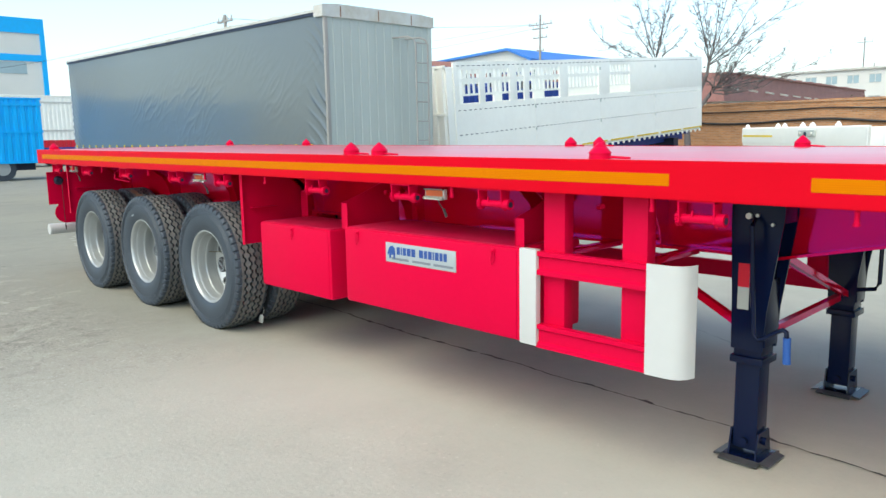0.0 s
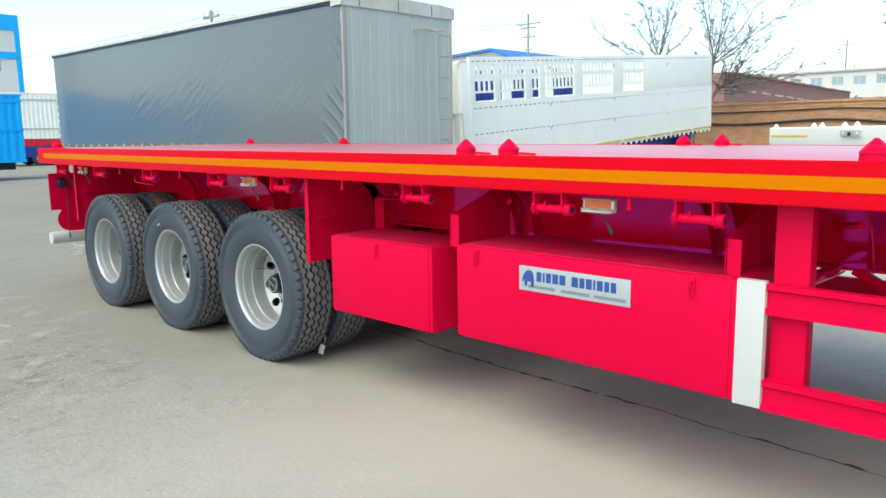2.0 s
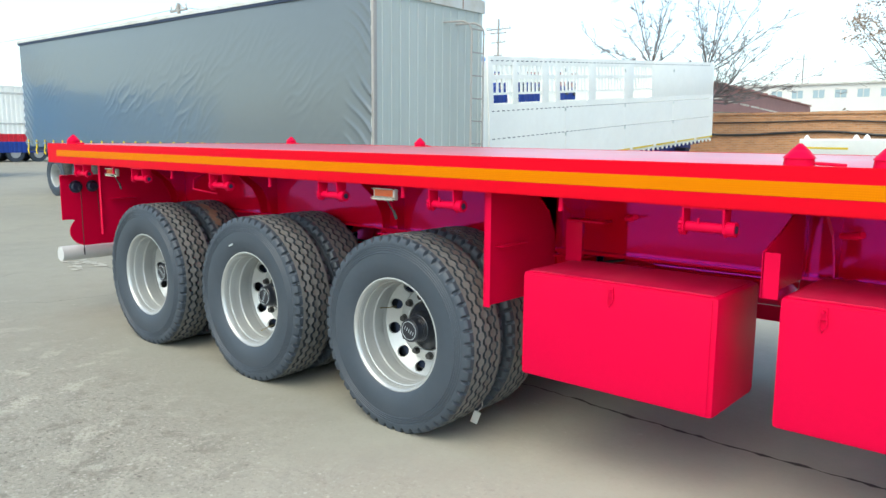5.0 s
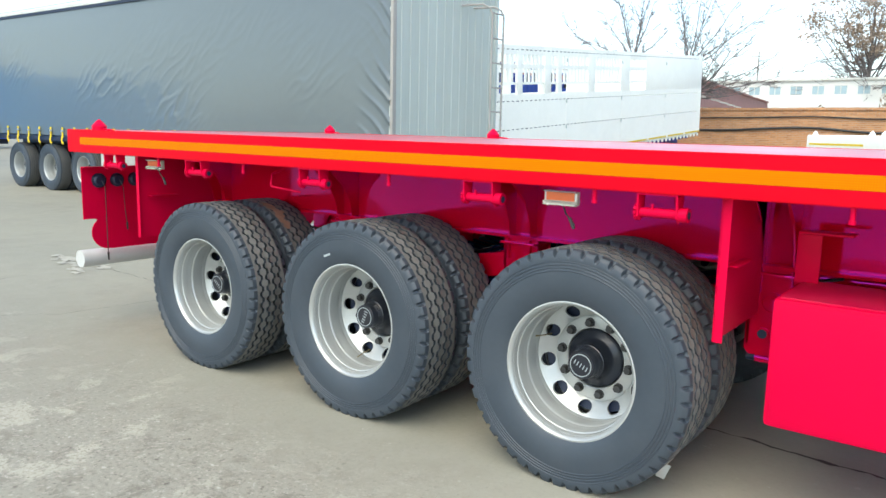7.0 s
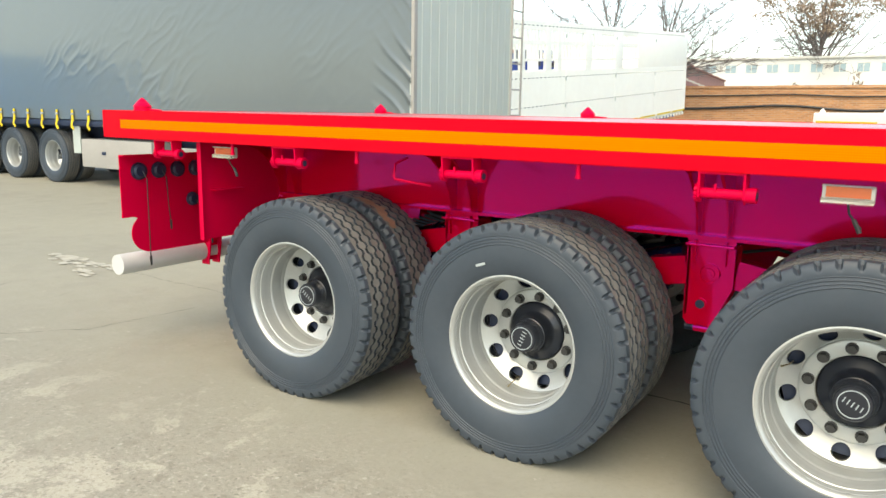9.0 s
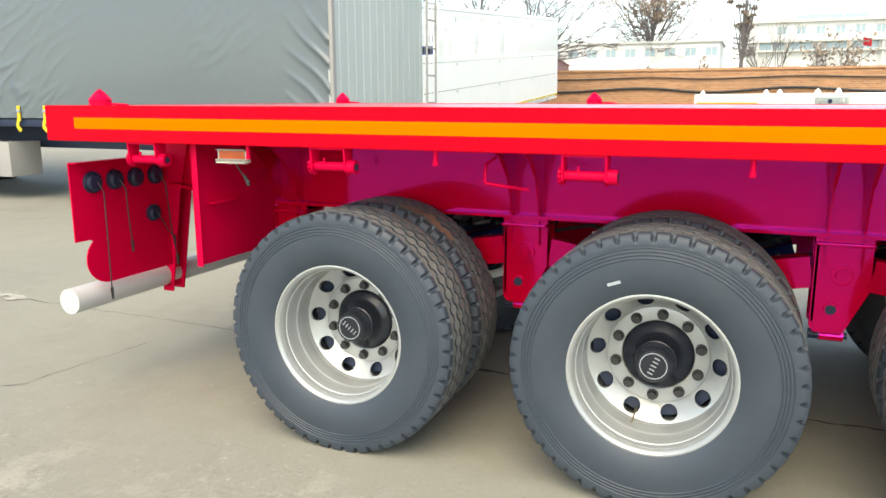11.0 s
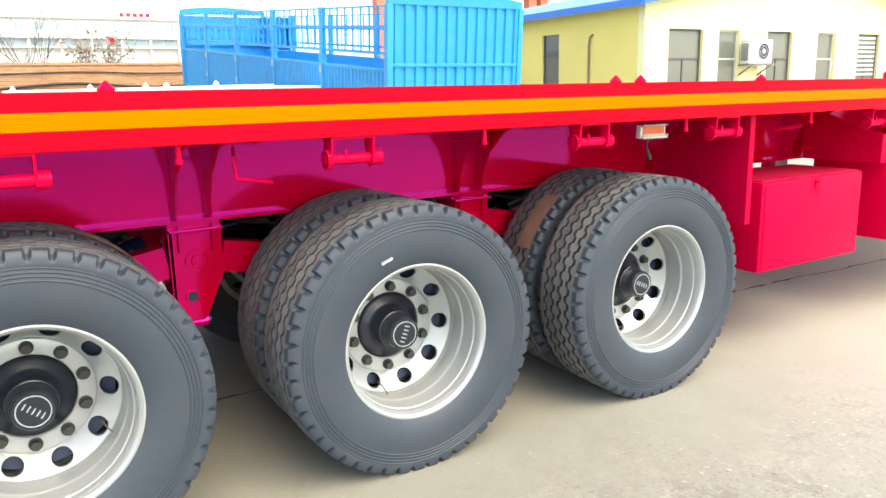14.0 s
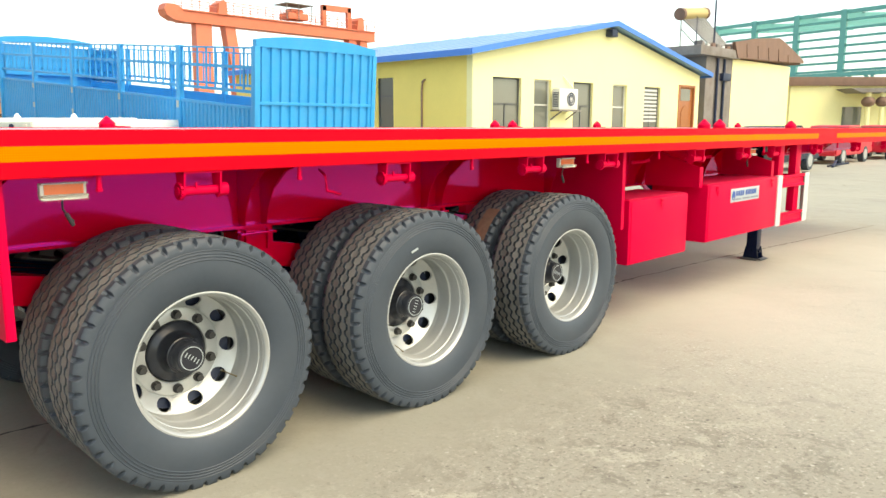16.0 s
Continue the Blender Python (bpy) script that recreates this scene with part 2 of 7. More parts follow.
def concrete_material():
    """Worn yard concrete: patches, dust, dark stains, pale scuffs, fine cracks and grit."""
    m = bpy.data.materials.new("worn_yard_concrete")
    m.use_nodes = True
    n, l = m.node_tree.nodes, m.node_tree.links
    b = n["Principled BSDF"]
    tc = n.new("ShaderNodeTexCoord")

    def tex(scale, detail=6.0, rough=0.6, distort=0.0):
        t = n.new("ShaderNodeTexNoise")
        t.inputs["Scale"].default_value, t.inputs["Detail"].default_value = scale, detail
        t.inputs["Roughness"].default_value, t.inputs["Distortion"].default_value = rough, distort
        l.new(tc.outputs["Object"], t.inputs["Vector"])
        return t.outputs["Fac"]

    def between(value, lo, hi, to=1.0):
        r = n.new("ShaderNodeMapRange")
        r.inputs["From Min"].default_value, r.inputs["From Max"].default_value, r.inputs["To Max"].default_value = lo, hi, to
        l.new(value, r.inputs["Value"])
        return r.outputs[0]

    def mix(factor, a, colour, mode="MIX"):
        x = n.new("ShaderNodeMix")
        x.data_type, x.blend_type = "RGBA", mode
        l.new(factor, x.inputs["Factor"])
        if isinstance(a, tuple):
            x.inputs["A"].default_value = (*a, 1)
        else:
            l.new(a, x.inputs["A"])
        x.inputs["B"].default_value = (*colour, 1)
        return x.outputs["Result"]

    def times(*values):
        out = values[0]
        for v in values[1:]:
            x = n.new("ShaderNodeMath")
            x.operation = "MULTIPLY"
            l.new(out, x.inputs[0])
            if isinstance(v, float):
                x.inputs[1].default_value = v
            else:
                l.new(v, x.inputs[1])
            out = x.outputs[0]
        return out

    # the trafficked strip away from the parked trailer is spalled and gritty
    sep = n.new("ShaderNodeSeparateXYZ")
    l.new(tc.outputs["Object"], sep.inputs[0])
    wander = n.new("ShaderNodeMath")
    wander.operation = "MULTIPLY_ADD"
    l.new(tex(1.1, 6, 0.7), wander.inputs[0])
    wander.inputs[1].default_value = 2.6
    l.new(sep.outputs["Y"], wander.inputs[2])
    rear = between(sep.outputs["X"], 2.2, -1.2)
    keep = n.new("ShaderNodeMath")
    keep.operation = "MULTIPLY_ADD"
    l.new(between(sep.outputs["X"], 3.6, 0.6), keep.inputs[0])
    keep.inputs[1].default_value, keep.inputs[2].default_value = 0.6, 0.4
    worn = times(between(wander.outputs[0], 1.3, 0.5), between(tex(0.35, 4, 0.6), 0.3, 0.62), keep.outputs[0])
    col = mix(between(tex(0.22, 5), 0.35, 0.65), (0.325, 0.324, 0.272), (0.395, 0.385, 0.312))
    col = mix(between(tex(0.9, 8, 0.7), 0.5, 0.7, 0.5), col, (0.25, 0.24, 0.21))
    col = mix(between(tex(5, 8, 0.7), 0.45, 0.75, 0.3), col, (0.46, 0.44, 0.39))
    # worn skin: paler, with cream spalls, dark pits and fine grit
    col = mix(times(worn, 0.36), col, (0.43, 0.41, 0.35))
    col = mix(times(worn, rear, between(tex(2.0, 10, 0.75, 0.3), 0.535, 0.57, 0.95)), col, (0.62, 0.6, 0.5))
    col = mix(times(worn, between(tex(5.0, 8, 0.78, 0.5), 0.53, 0.58, 0.7)), col, (0.225, 0.218, 0.18))
    col = mix(times(worn, between(tex(48, 4, 0.6), 0.54, 0.6, 0.55)), col, (0.22, 0.205, 0.18))
    col = mix(times(worn, between(tex(36, 4, 0.6), 0.58, 0.63, 0.6)), col, (0.62, 0.59, 0.52))
    # loose chips, dark and pale, each a crisp small spot
    bent = n.new("ShaderNodeMix")
    bent.data_type = "VECTOR"
    bent.inputs["Factor"].default_value = 0.06
    swirl = n.new("ShaderNodeTexNoise")
    swirl.inputs["Scale"].default_value = 9.0
    l.new(tc.outputs["Object"], swirl.inputs["Vector"])
    l.new(tc.outputs["Object"], bent.inputs["A"])
    l.new(swirl.outputs["Color"], bent.inputs["B"])
    for scale, size, share, tone in ((16.0, 0.2, 0.8, (0.13, 0.125, 0.11)), (21.0, 0.22, 0.82, (0.66, 0.64, 0.56)), (34.0, 0.24, 0.7, (0.17, 0.16, 0.14))):
        cell = n.new("ShaderNodeTexVoronoi")
        cell.inputs["Scale"].default_value = scale
        l.new(bent.outputs["Result"], cell.inputs["Vector"])
        pick = n.new("ShaderNodeSeparateColor")
        l.new(cell.outputs["Color"], pick.inputs[0])
        chosen = between(pick.outputs[0], share, share + 0.02)
        spot = between(cell.outputs["Distance"], size, size - 0.08)
        spread = n.new("ShaderNodeMath")
        spread.operation = "MULTIPLY_ADD"
        l.new(worn, spread.inputs[0])
        spread.inputs[1].default_value, spread.inputs[2].default_value = 0.75, 0.1
        col = mix(times(spread.outputs[0], chosen, spot), col, tone)
    # sparse pale flecks and faint grain everywhere
    col = mix(times(between(tex(7, 6, 0.7), 0.68, 0.7), 0.6), col, (0.56, 0.53, 0.47))
    col = mix(between(tex(38, 6, 0.7), 0.5, 0.75, 0.25), col, (0.2, 0.19, 0.17))
    # rear slabs are darkened in colour to offset the raised exposure
    col = mix(between(sep.outputs["X"], 3.0, 0.5, 0.3), col, (0.13, 0.118, 0.085))
    # the brighter light on the slabs towards the nose is put into their colour
    col = mix(times(between(sep.outputs["X"], 0.8, 3.4), between(sep.outputs["X"], 9.5, 7.5), between(tex(0.5, 5, 0.6), 0.1, 0.6), 0.6), col, (0.53, 0.515, 0.44))
    warp = n.new("ShaderNodeTexNoise")
    warp.inputs["Scale"].default_value, warp.inputs["Detail"].default_value = 1.4, 6.0
    l.new(tc.outputs["Object"], warp.inputs["Vector"])
    add = n.new("ShaderNodeMix")
    add.data_type = "VECTOR"
    add.inputs["Factor"].default_value = 0.22
    l.new(tc.outputs["Object"], add.inputs["A"])
    l.new(warp.outputs["Color"], add.inputs["B"])
    vor = n.new("ShaderNodeTexVoronoi")
    vor.feature = "DISTANCE_TO_EDGE"
    vor.inputs["Scale"].default_value = 0.34
    l.new(add.outputs["Result"], vor.inputs["Vector"])
    line = n.new("ShaderNodeMapRange")
    line.inputs["From Min"].default_value, line.inputs["From Max"].default_value = 0.0006, 0.0026
    line.inputs["To Min"].default_value, line.inputs["To Max"].default_value = 0.55, 0.0
    l.new(vor.outputs["Distance"], line.inputs["Value"])
    gate = n.new("ShaderNodeMath")
    gate.operation = "MULTIPLY"
    l.new(line.outputs[0], gate.inputs[0])
    l.new(between(tex(0.5, 3), 0.6, 0.68), gate.inputs[1])
    col = mix(gate.outputs[0], col, (0.09, 0.085, 0.08))
    l.new(col, b.inputs["Base Color"])
    b.inputs["Roughness"].default_value = 0.85
    b.inputs["Specular IOR Level"].default_value = 0.3
    rel = n.new("ShaderNodeBump")
    rel.inputs["Strength"].default_value, rel.inputs["Distance"].default_value = 0.35, 0.012
    l.new(tex(30, 8, 0.7), rel.inputs["Height"])
    rough = n.new("ShaderNodeMath")
    rough.operation = "MULTIPLY_ADD"
    l.new(worn, rough.inputs[0])
    rough.inputs[1].default_value, rough.inputs[2].default_value = 0.5, 0.15
    l.new(rough.outputs[0], rel.inputs["Strength"])
    l.new(rel.outputs["Normal"], b.inputs["Normal"])
    return m


CONCRETE = concrete_material()
SPALL = material("fresh_chipped_concrete", (0.44, 0.425, 0.36), 0.9, grain=0.2, scale=30, blotch=0.2, blotch_scale=6)
CRACK = material("dark_crack_fill", (0.075, 0.072, 0.064), 0.9, grain=0.3, scale=40)


def brick_material():
    """Courses of thin orange brick, seen from far off."""
    m = material("orange_brick", (0.5, 0.24, 0.1), 0.9, grain=0.2, scale=3, blotch=0.25, blotch_scale=0.8)
    n, l = m.node_tree.nodes, m.node_tree.links
    tc, sep, com = n.new("ShaderNodeTexCoord"), n.new("ShaderNodeSeparateXYZ"), n.new("ShaderNodeCombineXYZ")
    l.new(tc.outputs["Object"], sep.inputs[0])
    l.new(sep.outputs["X"], com.inputs["X"])
    l.new(sep.outputs["Z"], com.inputs["Y"])
    br = n.new("ShaderNodeTexBrick")
    br.inputs["Color1"].default_value, br.inputs["Color2"].default_value = (0.56, 0.27, 0.11, 1), (0.4, 0.18, 0.075, 1)
    br.inputs["Mortar"].default_value = (0.46, 0.32, 0.21, 1)
    br.inputs["Scale"].default_value, br.inputs["Mortar Size"].default_value = 1.0, 0.012
    br.inputs["Brick Width"].default_value, br.inputs["Row Height"].default_value = 0.24, 0.07
    l.new(com.outputs[0], br.inputs["Vector"])
    mixes = [x for x in n if x.bl_idname == "ShaderNodeMix" and x.blend_type == "MULTIPLY"]
    l.new(br.outputs["Color"], mixes[0].inputs["A"])
    return m


BRICK = brick_material()


# ---- mesh helpers ----
def box(bm, x0, x1, y0, y1, z0, z1, bevel=0.0, m=None):
    before = set(bm.faces) if bevel else ()
    made = bmesh.ops.create_cube(bm, size=1, matrix=(m or Matrix()) @ Matrix.LocRotScale(((x0 + x1) / 2, (y0 + y1) / 2, (z0 + z1) / 2), None, (x1 - x0, y1 - y0, z1 - z0)))
    if bevel:
        edges = list({e for v in made["verts"] for e in v.link_edges})
        bmesh.ops.bevel(bm, geom=edges, offset=bevel, segments=2, affect="EDGES", profile=0.6)
        flat = bm.faces.layers.int.get("flat") or bm.faces.layers.int.new("flat")
        for f in sorted((f for f in bm.faces if f not in before), key=lambda f: -f.calc_area())[:6]:
            f[flat] = 1


def rod(bm, a, b, r, n=12, r2=None):
    a, b = Vector(a), Vector(b)
    d = b - a
    m = Matrix.Translation((a + b) / 2) @ d.to_track_quat("Z", "Y").to_matrix().to_4x4()
    bmesh.ops.create_cone(bm, cap_ends=True, segments=n, radius1=r, radius2=r if r2 is None else r2, depth=d.length, matrix=m)


def bar(bm, a, b, w, h, up=(0, 0, 1)):
    """A straight rectangular bar from a to b."""
    a, b = Vector(a), Vector(b)
    d = (b - a).normalized()
    side = d.cross(Vector(up)).normalized()
    top = side.cross(d)
    ring = []
    for p in (a, b):
        ring.append([bm.verts.new(p + side * sx * w / 2 + top * sz * h / 2) for sx, sz in ((-1, -1), (1, -1), (1, 1), (-1, 1))])
    for i in range(4):
        bm.faces.new((ring[0][i], ring[0][(i + 1) % 4], ring[1][(i + 1) % 4], ring[1][i]))
    bm.faces.new(ring[0][::-1])
    bm.faces.new(ring[1])


def tube(bm, pts, r, n=8, r_end=None):
    """A round tube along points, tapered to r_end."""
    pts = [Vector(p) for p in pts]
    rings = []
    for i, p in enumerate(pts):
        d = (pts[min(i + 1, len(pts) - 1)] - pts[max(i - 1, 0)]).normalized()
        side = d.cross(Vector((0, 0, 1)) if abs(d.z) < 0.9 else Vector((1, 0, 0))).normalized()
        up = side.cross(d)
        k = r if r_end is None else r + (r_end - r) * i / (len(pts) - 1)
        rings.append([bm.verts.new(p + side * k * math.cos(a) + up * k * math.sin(a)) for a in (2 * math.pi * j / n for j in range(n))])
    for u, v in zip(rings, rings[1:]):
        for j in range(n):
            bm.faces.new((u[j], u[(j + 1) % n], v[(j + 1) % n], v[j]))
    bm.faces.new(rings[0][::-1])
    bm.faces.new(rings[-1])


def lathe(bm, profile, n=48, close=False):
    """Turns (radius, y) points about the y axis."""
    rings = [[bm.verts.new((r * math.cos(a), y, r * math.sin(a))) for a in (2 * math.pi * j / n for j in range(n))] for r, y in profile]
    pairs = list(zip(rings, rings[1:])) + ([(rings[-1], rings[0])] if close else [])
    for u, v in pairs:
        for j in range(n):
            bm.faces.new((u[j], v[j], v[(j + 1) % n], u[(j + 1) % n]))
    return rings


def prism(bm, pts, a, b, axis):
    """A polygon of two coordinates, drawn out from a to b along the axis x, y or z."""
    def at(p, h):
        return {"x": (h, p[0], p[1]), "y": (p[0], h, p[1]), "z": (p[0], p[1], h)}[axis]
    lo, hi = [bm.verts.new(at(p, a)) for p in pts], [bm.verts.new(at(p, b)) for p in pts]
    k = len(pts)
    for i in range(k):
        bm.faces.new((lo[i], lo[(i + 1) % k], hi[(i + 1) % k], hi[i]))
    bm.faces.new(lo[::-1])
    bm.faces.new(hi)


def pierced(bm, us, zs, a, b, solid_at, at, gable=None):
    """A wall on a grid of us and zs, from depth a to b, left open where solid_at says no; one welded piece."""
    seen = {}

    def v(i, j, d):
        if (i, j, d) not in seen:
            seen[i, j, d] = bm.verts.new(at(us[i], d, zs[j]))
        return seen[i, j, d]
    cells = {(i, j) for i in range(len(us) - 1) for j in range(len(zs) - 1) if solid_at((us[i] + us[i + 1]) / 2, (zs[j] + zs[j + 1]) / 2)}
    for i, j in cells:
        for d in (a, b):
            bm.faces.new((v(i, j, d), v(i + 1, j, d), v(i + 1, j + 1, d), v(i, j + 1, d)))
        for di, dj, p, q in ((-1, 0, (i, j), (i, j + 1)), (1, 0, (i + 1, j), (i + 1, j + 1)), (0, -1, (i, j), (i + 1, j)), (0, 1, (i, j + 1), (i + 1, j + 1))):
            if (i + di, j + dj) not in cells and not (gable and j + dj == len(zs) - 1):
                bm.faces.new((v(*p, a), v(*q, a), v(*q, b), v(*p, b)))
    if gable:
        last = len(zs) - 1
        tips = [bm.verts.new(at(gable[0], d, gable[1])) for d in (a, b)]
        for d, tip in zip((a, b), tips):
            bm.faces.new([v(i, last, d) for i in range(len(us))] + [tip])
        for i in (0, len(us) - 1):
            bm.faces.new((v(i, last, a), v(i, last, b), tips[1], tips[0]))


def mesh_of(name, bm, mat, sharp=35):
    bmesh.ops.recalc_face_normals(bm, faces=bm.faces)
    flat = bm.faces.layers.int.get("flat")
    bm.faces.index_update()
    level = [f.index for f in bm.faces if f[flat]] if flat else []
    me = bpy.data.meshes.new(name)
    bm.to_mesh(me)
    bm.free()
    me.materials.append(mat)
    me.shade_smooth()
    for i in level:
        me.polygons[i].use_smooth = False
    me.set_sharp_from_angle(angle=radians(sharp))
    return me


def part(name, bm, mat, parent, label="", at=None, sharp=35):
    """One mesh under a thing or a part, in the thing's own coordinates."""
    me = bm if isinstance(bm, bpy.types.Mesh) else mesh_of(name, bm, mat, sharp)
    ob = new(name, me)
    ob.parent = parent
    if at is not None:
        ob.matrix_basis = at if isinstance(at, Matrix) else Matrix.Translation(at)
    return tagged(ob, label)


def thing(name, label, category, m=None, group="", kind=""):
    ob = new(name)
    ob.empty_display_size = 0.2
    if m is not None:
        ob.matrix_basis = m
    return tagged(ob, label, category, group, kind)


def solid(name, bm, mat, label, category, group="", kind="", sharp=35):
    return tagged(new(name, mesh_of(name, bm, mat, sharp)), label, category, group, kind)


# ---- ground ----
def build_ground():
    bm = bmesh.new()
    ticks = [-900, -300, -120, -60, -40] + list(range(-28, 44, 2)) + [60, 120, 300, 900]
    rows = [[bm.verts.new((x, y, 0)) for x in ticks] for y in ticks]
    for a, b in zip(rows, rows[1:]):
        for i in range(len(ticks) - 1):
            bm.faces.new((a[i], a[i + 1], b[i + 1], b[i]))
    ground = solid("ground", bm, CONCRETE, "worn grey concrete yard with cracks and stains", "ground", kind="structure")

    def crack(points, width, seed):
        rnd = random.Random(seed)
        bm = bmesh.new()
        line = []
        for (xa, ya), (xb, yb) in zip(points, points[1:]):
            steps = max(2, int(math.hypot(xb - xa, yb - ya) / 0.04))
            line += [(xa + (xb - xa) * k / steps, ya + (yb - ya) * k / steps) for k in range(steps)]
        pairs, drift = [], 0.0
        for k, (x, y) in enumerate(line):
            dx, dy = points[-1][0] - points[0][0], points[-1][1] - points[0][1]
            s = math.hypot(dx, dy)
            drift = drift * 0.75 + rnd.uniform(-0.01, 0.01)
            w = width * rnd.uniform(0.2, 1.0) * rnd.choice((1.0, 1.0, 1.0, 1.8))
            cx, cy = x - dy / s * drift, y + dx / s * drift
            pairs.append((bm.verts.new((cx - dy / s * w, cy + dx / s * w, 0.004)), bm.verts.new((cx + dy / s * w, cy - dx / s * w, 0.004))))
        for a, b in zip(pairs, pairs[1:]):
            bm.faces.new((a[0], a[1], b[1], b[0]))
        part("crack", bm, CRACK, ground)

    crack([(3.5, 1.03), (2.64, 1.06), (1.64, 1.14), (-0.6, 1.2), (-2.7, 1.31)], 0.011, 3)
    crack([(9.8, 0.5), (5.7, 0.92), (4.4, 0.99), (3.5, 1.03)], 0.009, 7)
    crack([(-2.7, 1.31), (-6.1, 1.42)], 0.004, 4)
    # pale broken edge where the slab has chipped along the joint
    rnd = random.Random(9)
    bm = bmesh.new()
    for k in range(160):
        u = rnd.random()
        x = -6.1 + 1.2 * u
        y, r = 1.43 - 0.36 * u * rnd.choice((0.1, 0.2, 1.0)) + rnd.gauss(0, 0.03), 0.05 * rnd.random() ** 2 + 0.008
        ring = [bm.verts.new((x + 1.7 * r * f * math.cos(a), y + r * f * math.sin(a), 0.005 + 0.00003 * k)) for a, f in ((2 * math.pi * j / 9, rnd.uniform(0.45, 1.0)) for j in range(9))]
        bm.faces.new(ring)
    part("spall", bm, SPALL, ground, "pale chipped concrete along the joint")
    crack([(-3.2, 0.9), (-3.3, 0.1), (-4.2, -0.9)], 0.003, 5)


build_ground()


# ---- road wheels ----
TYRE_R, TYRE_W = 0.537, 0.3


def tyre_mesh():
    """A truck tyre about the y axis, with four zigzag grooves, notched shoulders and ringed sidewalls."""
    teeth = 50
    n = teeth * 8
    wide = TYRE_W / 2
    # rows of (radius, y, sway of the zigzag, depth of the shoulder notch)
    side = [(0.292, wide - 0.045), (0.3, wide - 0.03), (0.315, wide - 0.02), (0.34, wide - 0.008), (0.39, wide), (0.425, wide - 0.001)]
    for k in range(4):
        r = 0.441 + 0.0125 * k
        side += [(r, wide - 0.002 - 0.001 * k), (r + 0.003, wide + 0.001 - 0.001 * k), (r + 0.006, wide - 0.002 - 0.001 * k)]
    side += [(0.495, wide - 0.004), (0.512, wide - 0.007), (0.524, wide - 0.012), (0.531, wide - 0.02)]
    rows = [(r, -y, 0.0, 0.02 if k >= len(side) - 2 else 0.012 if k == len(side) - 3 else 0.0) for k, (r, y) in enumerate(side)]
    first_tread = len(rows) + 1
    rows.append((TYRE_R - 0.003, -wide + 0.036, 0.0, 0.016))
    rows.append((TYRE_R - 0.002, -wide + 0.043, 0.0, 0.0))
    for c in (-0.072, -0.024, 0.024, 0.072):
        for r, o in ((TYRE_R - 0.001, -0.0105), (TYRE_R, -0.0085), (TYRE_R - 0.02, -0.0068), (TYRE_R - 0.02, 0.0068), (TYRE_R, 0.0085), (TYRE_R - 0.001, 0.0105)):
            rows.append((r - abs(c) * 0.03, c + o, 0.009 if c in (-0.024, 0.072) else -0.009, 0.0))
    rows.append((TYRE_R - 0.002, wide - 0.043, 0.0, 0.0))
    rows.append((TYRE_R - 0.003, wide - 0.036, 0.0, 0.016))
    last_tread = len(rows) - 2
    rows += [(r, y, 0.0, 0.02 if k < 2 else 0.012 if k == 2 else 0.0) for k, (r, y) in enumerate(reversed(side))]
    bm = bmesh.new()
    rings = []
    for r, y, sway, notch in rows:
        ring = []
        for j in range(n):
            a = 2 * math.pi * j / n
            s = (-1, -0.9, -0.8, 0.8, 1, 0.9, 0.8, -0.8)[j % 8] * sway
            cut = (notch if (j - (0 if y < 0 else 4)) % 8 in (1, 2) else 0)
            ring.append(bm.verts.new(((r - cut) * math.cos(a), y + s, (r - cut) * math.sin(a))))
        rings.append(ring)
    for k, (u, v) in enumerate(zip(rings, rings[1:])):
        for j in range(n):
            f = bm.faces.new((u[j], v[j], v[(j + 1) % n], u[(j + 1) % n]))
            # groove floors take the darker undusted rubber, which also stands in for their shade
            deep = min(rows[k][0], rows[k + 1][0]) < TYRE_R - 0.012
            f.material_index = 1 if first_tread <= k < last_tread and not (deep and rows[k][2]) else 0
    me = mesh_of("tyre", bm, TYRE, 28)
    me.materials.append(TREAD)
    return me


